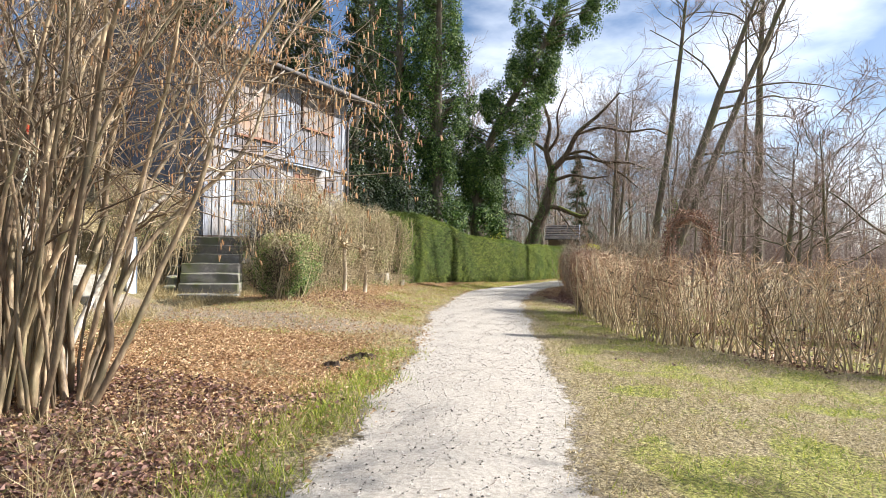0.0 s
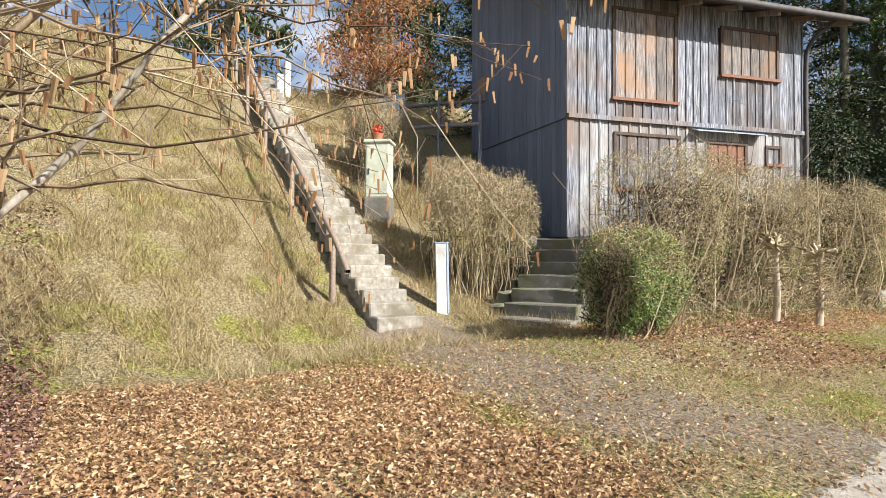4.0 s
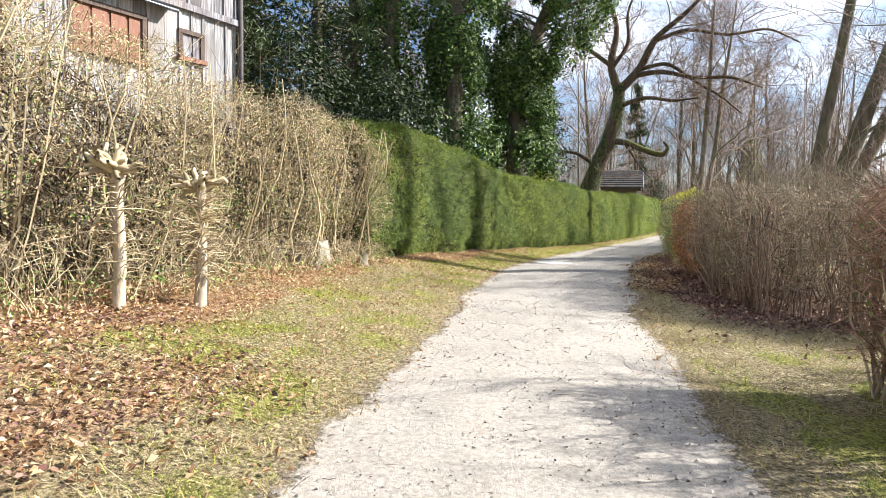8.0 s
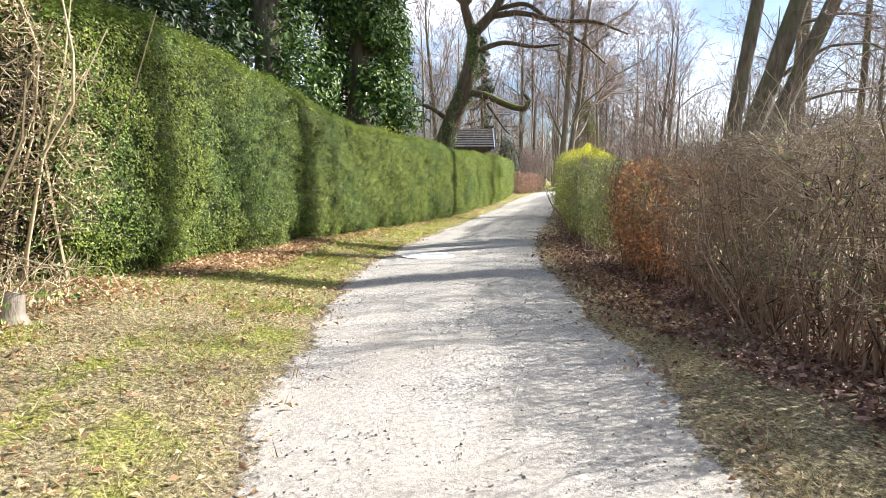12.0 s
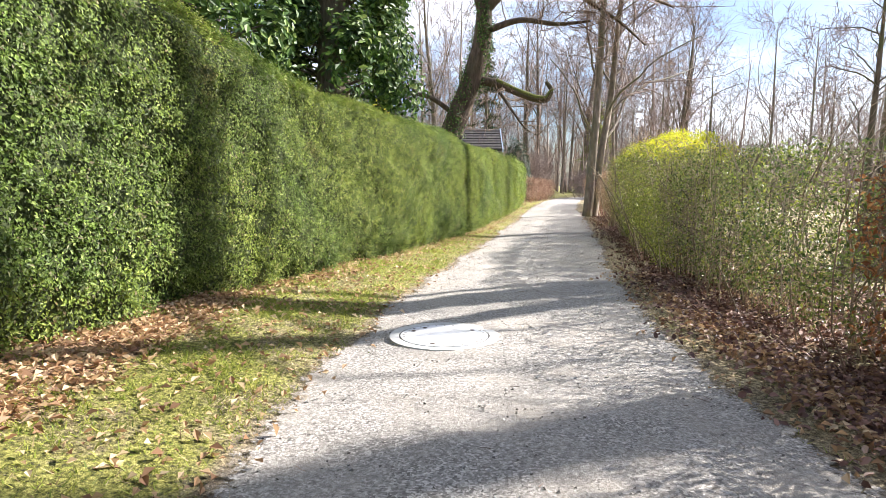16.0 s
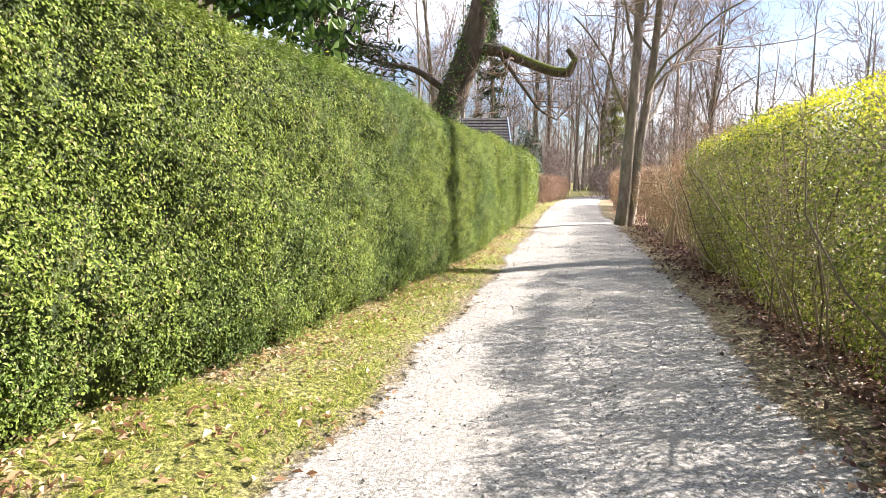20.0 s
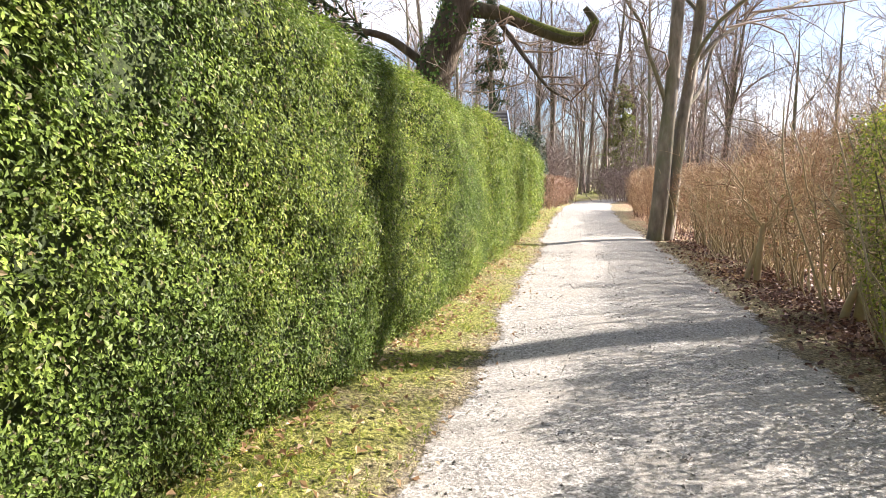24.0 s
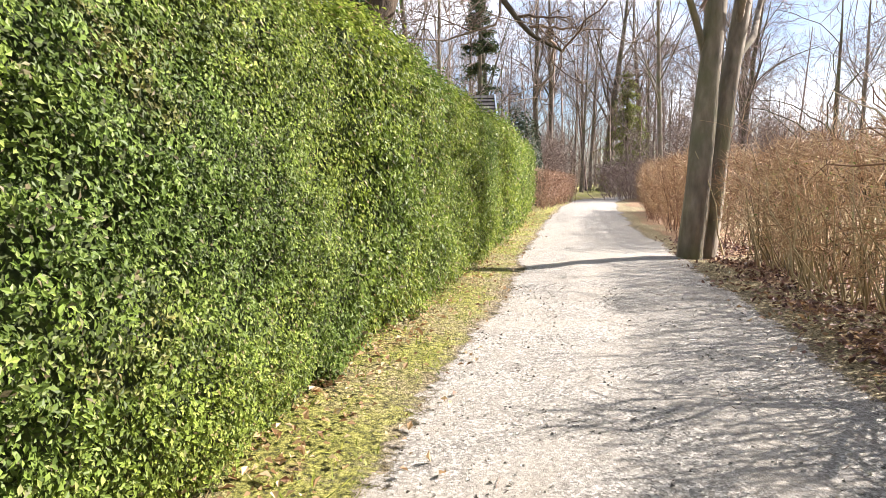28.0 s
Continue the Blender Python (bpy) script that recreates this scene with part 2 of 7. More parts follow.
M_WOOD_WARM = surface("brown_weathered_board", [(0.3, (0.05, 0.042, 0.04)), (0.5, (0.19, 0.165, 0.155)), (0.72, (0.4, 0.365, 0.35))], 10, 0.8, 0.5, 14, (6, 6, 0.35), (0.3, 0.19, 0.12), 1.4, vary=0.3, bdist=0.006)
M_WOOD_RED = surface("red_brown_wood", [(0.3, (0.14, 0.055, 0.033)), (0.7, (0.26, 0.115, 0.065))], 12, 0.7, 0.3, 20, (5, 5, 0.5))
M_WOOD_DARK = surface("dark_wood", [(0.3, (0.05, 0.035, 0.03)), (0.7, (0.13, 0.09, 0.07))], 10, 0.85, 0.4, 20, (4, 4, 0.5))
M_PAINT_GREY = surface("grey_painted_board", [(0.3, (0.075, 0.095, 0.14)), (0.7, (0.14, 0.17, 0.235))], 6, 0.8, 0.3, 14, (6, 6, 0.35), (0.11, 0.127, 0.17), 0.8, vary=0.12, bdist=0.004)
M_STONE = surface("grey_stone", [(0.3, (0.15, 0.14, 0.12)), (0.55, (0.2, 0.185, 0.165)), (0.75, (0.31, 0.29, 0.26))], 12, 0.95, 0.7, 35, stain=(0.12, 0.13, 0.06), stain_scale=3.0, vary=0.15)
M_CONCRETE = surface("worn_concrete", [(0.3, (0.19, 0.175, 0.15)), (0.55, (0.31, 0.29, 0.25)), (0.75, (0.43, 0.4, 0.35))], 14, 0.92, 0.5, 70, stain=(0.17, 0.15, 0.11), stain_scale=3.0, vary=0.15, bdist=0.004)
M_PALE = surface("pale_concrete", [(0.3, (0.5, 0.5, 0.48)), (0.7, (0.64, 0.64, 0.62))], 20, 0.9, 0.25, 120, stain=(0.42, 0.4, 0.37), stain_scale=5.0, bdist=0.002)
M_STEEL = surface("cover_concrete", [(0.3, (0.6, 0.61, 0.63)), (0.7, (0.74, 0.75, 0.77))], 25, 0.9, 0.2, 150, stain=(0.46, 0.45, 0.43), stain_scale=6.0, bdist=0.002)
M_CABINET = surface("pale_green_cabinet", [(0.3, (0.46, 0.5, 0.4)), (0.7, (0.58, 0.62, 0.5))], 5, 0.6, 0.15, 60, stain=(0.42, 0.42, 0.32), stain_scale=4.0)
M_POSTWHITE = surface("white_paint", [(0.3, (0.66, 0.67, 0.68)), (0.7, (0.78, 0.79, 0.8))], 12, 0.6, 0.15, 60, stain=(0.55, 0.54, 0.5), stain_scale=6.0)
M_POSTBLUE = surface("blue_paint", [(0.3, (0.26, 0.34, 0.46)), (0.7, (0.36, 0.43, 0.54))], 12, 0.5)
M_DOORBLUE = surface("pale_blue_board", [(0.3, (0.3, 0.38, 0.5)), (0.7, (0.46, 0.54, 0.64))], 6, 0.7, 0.2, 30, (4, 4, 0.5))
M_PIPE = surface("dark_zinc", [(0.3, (0.05, 0.045, 0.045)), (0.7, (0.1, 0.09, 0.09))], 8, 0.7, metal=0.2)
M_RUSTRAIL = surface("rusty_rail", [(0.3, (0.2, 0.15, 0.115)), (0.7, (0.36, 0.29, 0.23))], 30, 0.7, 0.3, 90, metal=0.2)
M_TILE = surface("roof_tile", [(0.3, (0.02, 0.016, 0.018)), (0.7, (0.05, 0.038, 0.038))], 8, 0.7, 0.3, 40, stain=(0.06, 0.055, 0.04), stain_scale=2.0, vary=0.2)
M_FLOWER = surface("red_flower", [(0.3, (0.6, 0.06, 0.03)), (0.7, (0.8, 0.14, 0.05))], 30, 0.6)
M_POT = surface("terracotta", [(0.3, (0.3, 0.13, 0.07)), (0.7, (0.42, 0.2, 0.12))], 12, 0.85)
M_SOIL = surface("dark_soil", [(0.3, (0.035, 0.024, 0.018)), (0.7, (0.1, 0.07, 0.05))], 20, 1.0, 0.8, 50)
M_PEBBLE = twiggy("pebble", [(0, (0.12, 0.105, 0.095)), (0.4, (0.4, 0.37, 0.33)), (1, (0.8, 0.77, 0.72))], 0.9)


def ground_material():
    m, n, l = nodes_of("meadow_ground")
    nt = (n, l)
    at = n.new("ShaderNodeVertexColor")
    at.layer_name = "cover"
    sp = n.new("ShaderNodeSeparateColor")
    l.new(at.outputs["Color"], sp.inputs["Color"])
    fine, mid = noise_of(nt, 34.0, 7.0, rough=0.85), noise_of(nt, 3.6, 8.0, rough=0.85)
    straw = ramp(nt, fine, [(0.4, (0.05, 0.036, 0.018)), (0.5, (0.28, 0.22, 0.11)), (0.6, (0.66, 0.56, 0.34))])
    green = ramp(nt, fine, [(0.4, (0.035, 0.036, 0.01)), (0.5, (0.24, 0.24, 0.04)), (0.6, (0.6, 0.56, 0.16))])
    litter = ramp(nt, fine, [(0.4, (0.06, 0.028, 0.02)), (0.5, (0.32, 0.18, 0.1)), (0.6, (0.66, 0.46, 0.26))])
    dirt = ramp(nt, fine, [(0.38, (0.08, 0.058, 0.04)), (0.5, (0.29, 0.225, 0.16)), (0.62, (0.5, 0.42, 0.32))])

    def over(fac, a, b):
        md = n.new("ShaderNodeMath")
        md.operation = "ADD"
        l.new(fac, md.inputs[0])
        l.new(mid, md.inputs[1])
        return mixed(nt, ramp(nt, md.outputs[0], [(0.76, (0, 0, 0)), (0.94, (1, 1, 1))]), a, b)

    col = over(sp.outputs["Red"], straw, green)
    col = over(sp.outputs["Green"], col, litter)
    col = over(sp.outputs["Blue"], col, dirt)
    bs, out, b = n.new("ShaderNodeBsdfPrincipled"), n.new("ShaderNodeOutputMaterial"), n.new("ShaderNodeBump")
    bs.inputs["Roughness"].default_value = 0.95
    b.inputs["Strength"].default_value, b.inputs["Distance"].default_value = 1.0, 0.07
    l.new(noise_of(nt, 32.0, 7.0, rough=0.7), b.inputs["Height"])
    l.new(b.outputs["Normal"], bs.inputs["Normal"])
    l.new(col, bs.inputs["Base Color"])
    l.new(bs.outputs["BSDF"], out.inputs["Surface"])
    return m


def gravel_material():
    m, n, l = nodes_of("gravel")
    nt = (n, l)
    co, vo = n.new("ShaderNodeTexCoord"), n.new("ShaderNodeTexVoronoi")
    vo.inputs["Scale"].default_value = 90.0
    l.new(co.outputs["Object"], vo.inputs["Vector"])
    sv = n.new("ShaderNodeSeparateColor")
    l.new(vo.outputs["Color"], sv.inputs["Color"])
    stones = ramp(nt, sv.outputs["Red"], [(0.0, (0.06, 0.054, 0.05)), (0.3, (0.22, 0.204, 0.186)), (0.7, (0.43, 0.405, 0.375)), (1.0, (0.78, 0.75, 0.7))])
    sand = ramp(nt, noise_of(nt, 170.0, 7.0, rough=0.8), [(0.38, (0.25, 0.222, 0.19)), (0.5, (0.43, 0.39, 0.34)), (0.62, (0.6, 0.555, 0.495))])
    sy, lie = n.new("ShaderNodeSeparateXYZ"), n.new("ShaderNodeMapRange")
    l.new(co.outputs["Object"], sy.inputs["Vector"])
    lie.inputs["From Min"].default_value, lie.inputs["From Max"].default_value = 12.0, 18.0
    lie.inputs["To Min"].default_value, lie.inputs["To Max"].default_value = 0.3, 0.0
    l.new(sy.outputs["Y"], lie.inputs["Value"])
    sandy = n.new("ShaderNodeMath")
    sandy.operation = "ADD"
    l.new(noise_of(nt, 1.1, 6.0, rough=0.65), sandy.inputs[0])
    l.new(lie.outputs["Result"], sandy.inputs[1])
    broad = ramp(nt, sandy.outputs[0], [(0.42, (0.25, 0.25, 0.25)), (0.68, (0.95, 0.95, 0.95))])
    col = mixed(nt, broad, stones, sand)
    col = mixed(nt, 1.0, col, ramp(nt, noise_of(nt, 30.0, 5.0, rough=0.7), [(0.36, (0.72, 0.71, 0.7)), (0.5, (0.96, 0.96, 0.96)), (0.6, (1.12, 1.12, 1.12))]), "MULTIPLY")
    col = mixed(nt, ramp(nt, noise_of(nt, 2.2, 7.0, rough=0.75), [(0.52, (0, 0, 0)), (0.75, (0.4, 0.4, 0.4))]), col, (0.31, 0.262, 0.205))
    at = n.new("ShaderNodeVertexColor")
    at.layer_name = "cover"
    se = n.new("ShaderNodeSeparateColor")
    l.new(at.outputs["Color"], se.inputs["Color"])
    soil = n.new("ShaderNodeMath")
    soil.operation = "ADD"
    l.new(noise_of(nt, 6.0, 7.0, rough=0.75), soil.inputs[0])
    l.new(se.outputs["Red"], soil.inputs[1])
    col = mixed(nt, ramp(nt, soil.outputs[0], [(0.98, (0.85, 0.85, 0.85)), (1.4, (0, 0, 0))]), col, ramp(nt, noise_of(nt, 60.0, 6.0, rough=0.75), [(0.38, (0.07, 0.05, 0.03)), (0.5, (0.25, 0.2, 0.14)), (0.62, (0.5, 0.43, 0.32))]))
    bs, out, b = n.new("ShaderNodeBsdfPrincipled"), n.new("ShaderNodeOutputMaterial"), n.new("ShaderNodeBump")
    bs.inputs["Roughness"].default_value = 0.92
    b.inputs["Strength"].default_value, b.inputs["Distance"].default_value = 0.8, 0.012
    ad = n.new("ShaderNodeMath")
    ad.operation = "MULTIPLY_ADD"
    l.new(sv.outputs["Green"], ad.inputs[0])
    ad.inputs[1].default_value = 0.6
    l.new(noise_of(nt, 120.0, 7.0, rough=0.75), ad.inputs[2])
    l.new(ad.outputs[0], b.inputs["Height"])
    l.new(b.outputs["Normal"], bs.inputs["Normal"])
    l.new(col, bs.inputs["Base Color"])
    ed = n.new("ShaderNodeMath")
    ed.operation = "MULTIPLY_ADD"
    l.new(noise_of(nt, 9.0, 8.0, rough=0.8), ed.inputs[0])
    ed.inputs[1].default_value = 0.95
    l.new(se.outputs["Red"], ed.inputs[2])
    rim = ramp(nt, ed.outputs[0], [(0.9, (0, 0, 0)), (1.0, (1, 1, 1))])
    tr, mx = n.new("ShaderNodeBsdfTransparent"), n.new("ShaderNodeMixShader")
    l.new(rim, mx.inputs[0])
    l.new(tr.outputs["BSDF"], mx.inputs[1])
    l.new(bs.outputs["BSDF"], mx.inputs[2])
    l.new(mx.outputs["Shader"], out.inputs["Surface"])
    return m


M_GROUND, M_GRAVEL = ground_material(), gravel_material()

# ---- building helpers ----


class Pile:
    """Gathers vertices and faces (quads or triangles) in numpy and makes one mesh of them."""

    def __init__(self):
        self.v, self.f, self.n, self.soft = [], [], 0, False

    def add(self, verts, faces):
        verts, faces = np.asarray(verts, float).reshape(-1, 3), np.asarray(faces, int)
        self.v.append(verts)
        self.f.append(faces + self.n)
        self.n += len(verts)
        return self

    def mesh(self, name, smooth=False):
        me = bpy.data.meshes.new(name)
        if not self.n:
            return me
        v = np.concatenate(self.v)
        sizes = np.concatenate([np.full(len(f), f.shape[1]) for f in self.f])
        loops = np.concatenate([f.ravel() for f in self.f])
        me.vertices.add(len(v))
        me.vertices.foreach_set("co", v.ravel().astype(np.float32))
        me.loops.add(len(loops))
        me.loops.foreach_set("vertex_index", loops.astype(np.int32))
        me.polygons.add(len(sizes))
        me.polygons.foreach_set("loop_start", np.r_[0, np.cumsum(sizes)[:-1]].astype(np.int32))
        me.polygons.foreach_set("use_smooth", np.full(len(sizes), bool(smooth)))
        me.update(calc_edges=True)
        return me


def part(name, data, material, parent=None, label="", kind=""):
    """Links a bmesh, a Pile or a mesh as one object under a thing or a part."""
    if isinstance(data, Pile):
        data = data.mesh(name, smooth=data.soft)
    elif isinstance(data, bmesh.types.BMesh):
        bm, data = data, bpy.data.meshes.new(name)
        bm.to_mesh(data)
        bm.free()
    if not data.materials:
        data.materials.append(material)
    ob = new(name, data)
    if parent:
        ob.parent = parent
    if label:
        ob["label"] = label
    if kind:
        ob["kind"] = kind
    return ob


def thing(name, label, category, group="", kind="", at=(0, 0, 0)):
    ob = new(name)
    ob.empty_display_size = 0.2
    ob.location = at
    return tagged(ob, label, category, group, kind)


def unit(a):
    return a / np.maximum(np.linalg.norm(a, axis=-1, keepdims=True), 1e-9)


def strokes(pile, p0, p1, p2, r0, r1, seg=2, sides=3, crook=0.0):
    """Tapered tubes along quadratic curves, all at once."""
    p0, p1, p2 = (np.atleast_2d(np.asarray(a, float)) for a in (p0, p1, p2))
    k = len(p0)
    r0, r1 = np.broadcast_to(r0, (k,)), np.broadcast_to(r1, (k,))
    t = np.linspace(0, 1, seg + 1)[None, :, None]
    mid = (1 - t) ** 2 * p0[:, None] + 2 * t * (1 - t) * p1[:, None] + t**2 * p2[:, None]
    tan = unit(2 * (1 - t) * (p1 - p0)[:, None] + 2 * t * (p2 - p1)[:, None])
    if crook:
        size = np.linalg.norm(p2 - p0, axis=1)[:, None, None] * crook
        for f in (1.0, 2.0, 3.5):
            ph = rng.uniform(0, 6.28, (k, 1, 3))
            mid = mid + size / f * (np.sin(6.28 * f * t + ph) - np.sin(ph)) * rng.normal(0, 1, (k, 1, 3)) * [1, 1, 0.4]
        tan = unit(np.gradient(mid, axis=1))
    ref = np.where(np.abs(unit(p2 - p0)[:, 2:]) > 0.8, [[1.0, 0.13, 0]], [[0.1, 0.07, 1.0]])[:, None]
    a = unit(np.cross(tan, np.broadcast_to(ref, tan.shape)))
    b = np.cross(tan, a)
    ang = np.arange(sides) * 2 * np.pi / sides
    rad = (r0[:, None] * (1 - t[..., 0]) + r1[:, None] * t[..., 0])[..., None, None]
    ring = mid[:, :, None] + rad * (np.cos(ang)[None, None, :, None] * a[:, :, None] + np.sin(ang)[None, None, :, None] * b[:, :, None])
    i, j, s = np.meshgrid(np.arange(k), np.arange(seg), np.arange(sides), indexing="ij")
    base = i * (seg + 1) * sides
    q = np.stack([base + j * sides + s, base + j * sides + (s + 1) % sides, base + (j + 1) * sides + (s + 1) % sides, base + (j + 1) * sides + s], -1)
    pile.add(ring, q.reshape(-1, 4))
    pile.soft = pile.soft or sides > 4
    return pile


def tube(pile, pts, radii, sides=10, cap=True):
    """One tube along a smooth line through pts."""
    pts, radii = np.asarray(pts, float), np.asarray(radii, float)
    u = np.linspace(0, len(pts) - 1, (len(pts) - 1) * 6 + 1)
    idx = np.arange(len(pts))
    c = np.stack([np.interp(u, idx, pts[:, n]) for n in range(3)], 1)
    for _ in range(3):
        c[1:-1] = (c[:-2] + 2 * c[1:-1] + c[2:]) / 4
    r = np.interp(u, idx, radii)
    tan = unit(np.gradient(c, axis=0))
    ref = np.array([1.0, 0.1, 0.05]) if abs(unit(c[-1] - c[0])[2]) > 0.6 else np.array([0.05, 0.1, 1.0])
    a = unit(np.cross(tan, ref))
    b = np.cross(tan, a)
    ang = np.arange(sides) * 2 * np.pi / sides
    wob = 1 + 0.07 * np.sin(3 * ang[None] + c[:, 2:3] * 1.7) + 0.05 * np.sin(5 * ang[None] - c[:, 2:3] * 2.3)
    ring = c[:, None] + (r[:, None] * wob)[..., None] * (np.cos(ang)[None, :, None] * a[:, None] + np.sin(ang)[None, :, None] * b[:, None])
    j, s = np.meshgrid(np.arange(len(c) - 1), np.arange(sides), indexing="ij")
    q = np.stack([j * sides + s, j * sides + (s + 1) % sides, (j + 1) * sides + (s + 1) % sides, (j + 1) * sides + s], -1).reshape(-1, 4)
    pile.add(ring, q)
    pile.soft = True
    if cap:
        end = ring[-1]
        pile.add(np.r_[end, [end.mean(0)]], np.array([[n, (n + 1) % sides, sides] for n in range(sides)]))
    return pile


def leaves(pile, p, face, size, ratio=0.55, fold=0.25, round_tip=False):
    """Small folded leaves at p that look along face, turned at random; with rounded, curled blades where they lie near."""
    k = len(p)
    size = np.broadcast_to(size, (k,))[:, None]
    n = unit(face)
    a = unit(np.cross(n, rng.normal(size=(k, 3))))
    b = np.cross(n, a)
    tip, side = a * size, b * size * ratio * 0.5
    q = np.stack([p - tip * 0.5, p + side + n * size * fold * 0.5, p + tip * 0.5, p - side + n * size * fold * 0.5], 1)
    if round_tip:
        c1, c2 = rng.uniform(0.1, 0.7, (k, 1)) * fold * size, rng.uniform(0.0, 0.8, (k, 1)) * fold * size
        q = np.stack([p - tip * 0.5, p - tip * 0.18 + side + n * c1, p + tip * 0.27 + side * 0.85 + n * c2, p + tip * 0.5 + n * c2, p + tip * 0.22 - side * 0.9 + n * c1, p - tip * 0.2 - side + n * c2], 1)
        i = np.arange(k)[:, None] * 6
        pile.add(q, np.concatenate([i + [0, 1, 2, 3], i + [0, 3, 4, 5]], 1).reshape(-1, 4))
        return pile
    i = np.arange(k)[:, None] * 4
    pile.add(q, np.concatenate([i + [0, 1, 2], i + [0, 2, 3]]).reshape(-1, 3))
    return pile


def blades(pile, p, length, width, lean=0.5):
    """Grass blades: one bent triangle each."""
    k = len(p)
    length = np.broadcast_to(length, (k,))[:, None]
    ang = rng.uniform(0, 2 * np.pi, k)
    side = np.stack([np.cos(ang), np.sin(ang), np.zeros(k)], 1)
    over = np.stack([-np.sin(ang), np.cos(ang), np.zeros(k)], 1) * rng.normal(0, lean, (k, 1)) + side * rng.normal(0, lean * 0.5, (k, 1))
    tip = p + unit(over + [0, 0, 1]) * length
    q = np.stack([p - side * width * 0.5, p + side * width * 0.5, tip], 1)
    pile.add(q, np.arange(k * 3).reshape(-1, 3))
    return pile


def children(p0, p1, p2, r0, r1, count, lo, hi, length, spread, rise, bend=0.25, rr=0.55, keep=0.25):
    """Side shoots of curves: where they start, bend and end, and how thick they are."""
    k = len(p0)
    par = np.repeat(np.arange(k), count)
    t = rng.uniform(lo, hi, len(par))[:, None]
    a = (1 - t) ** 2 * p0[par] + 2 * t * (1 - t) * p1[par] + t**2 * p2[par]
    tan = unit(2 * (1 - t) * (p1 - p0)[par] + 2 * t * (p2 - p1)[par])
    off = rng.normal(size=(len(par), 3))
    off = unit(off - (off * tan).sum(1, keepdims=True) * tan)
    d = unit(tan * (1 - spread) + off * spread + np.array([0, 0, rise]))
    plen = np.linalg.norm(p2 - p0, axis=1)[par][:, None]
    ln = plen * length * rng.uniform(0.55, 1.25, (len(par), 1)) * (1.15 - keep * t)
    c = a + d * ln * 0.5
    e = a + unit(d + rng.normal(0, bend, d.shape) + np.array([0, 0, rise * 0.5])) * ln
    rad = (r0[par] * (1 - t[:, 0]) + r1[par] * t[:, 0]) * rr
    return a, c, e, rad, rad * 0.35


def box_mesh(x0, x1, y0, y1, z0, z1, bevel=0.01):
    bm = bmesh.new()
    bmesh.ops.create_cube(bm, size=1)
    for v in bm.verts:
        v.co = ((x0 + x1) / 2 + v.co.x * (x1 - x0), (y0 + y1) / 2 + v.co.y * (y1 - y0), (z0 + z1) / 2 + v.co.z * (z1 - z0))
    if bevel:
        bmesh.ops.bevel(bm, geom=bm.edges[:], offset=bevel, segments=1, affect="EDGES")
    return bm


def rough_block(x0, x1, y0, y1, z0, z1, jit, seed, bevel=0.02):
    """A worn block: bevelled and uneven."""
    bm = box_mesh(x0, x1, y0, y1, z0, z1, bevel)
    bmesh.ops.subdivide_edges(bm, edges=bm.edges[:], cuts=2, use_grid_fill=True)
    for v in bm.verts:
        v.co += noise.noise_vector(v.co * 4 + Vector((seed * 3.1, seed, 0))) * jit
    return bm


# ---- plan ----
EDGE_L = ((-30, 1.2), (-1, 0.75), (2.7, 0.36), (6, -0.2), (9.3, -1.05), (12, -1.3), (16, -1.78), (20, -2.06), (24, -1.6), (27, -1.02), (31, -0.15), (35, 0.6), (39, 1.35), (43, 2.0), (48, 2.95), (60, 5.4), (70, 8.0), (78, 12.5), (86, 20), (120, 62))
EDGE_R = ((-30, 3.2), (-1, 2.45), (2.3, 2.13), (5.3, 1.74), (10, 1.14), (12.2, 0.9), (15, 0.66), (18, 0.68), (22, 0.75), (25, 1.05), (28.5, 1.85), (33, 2.65), (38, 3.6), (44, 4.65), (48, 5.3), (64, 8.9), (72, 11.6), (78, 15.5), (84, 22), (120, 68))
HEDGE = ((17.6, -4.1), (18.4, -3.8), (20, -3.65), (22, -3.2), (24, -2.7), (26, -2.1), (28, -1.45), (30.8, -0.75), (33, -0.2), (36, 0.35), (39, 0.9), (42, 1.4), (48, 2.35), (54, 3.25))


def along(table, y):
    ys, xs = zip(*table)
    return np.interp(y, ys, xs)


def smooth(a, b, v):
    t = np.clip((v - a) / (b - a), 0, 1)
    return t * t * (3 - 2 * t)


def height(x, y):
    """The lie of the land."""
    x, y = np.asarray(x, float), np.asarray(y, float)
    dl = along(EDGE_L, y) - x
    dr = x - along(EDGE_R, y)
    bank = np.where(dl > 0, np.minimum(dl, 2.4) * (0.04 + 0.12 * smooth(3, 8, y) * (1 - 0.55 * smooth(24, 32, y))), 0)
    foot = np.interp(y, (-40, 2, 5, 7.5, 9.5, 16, 22, 60), (-4.5, -4.6, -5.5, -5.7, -5.2, -5.0, -6.0, -6.0))
    steep = np.interp(y, (-40, 16, 24, 60), (0.64, 0.62, 0.2, 0.08))
    up = np.maximum(foot - x, 0)
    hill = steep * (np.sqrt(up * up + 0.6) - 0.775)
    crest = np.interp(y, (4.2, 6.2, 9, 30), (8.0, 6.0, 6.2, 7.0))
    hill = np.where(hill > crest, crest + (hill - crest) * 0.1, hill)
    right = -0.035 * np.clip(dr, 0, 18)
    ditch = -0.12 * np.exp(-((dl - 0.9) ** 2) / 0.25) * smooth(-6, -1, y) * (1 - smooth(3, 6, y))
    rough = 0.025 * np.sin(1.9 * x + 0.7 * y) * np.sin(1.3 * y - 0.5 * x) * np.clip(np.minimum(np.maximum(dl, dr), 1.5), 0, 1.5)
    return bank + hill + right + ditch + rough

# ---- ground and path ----


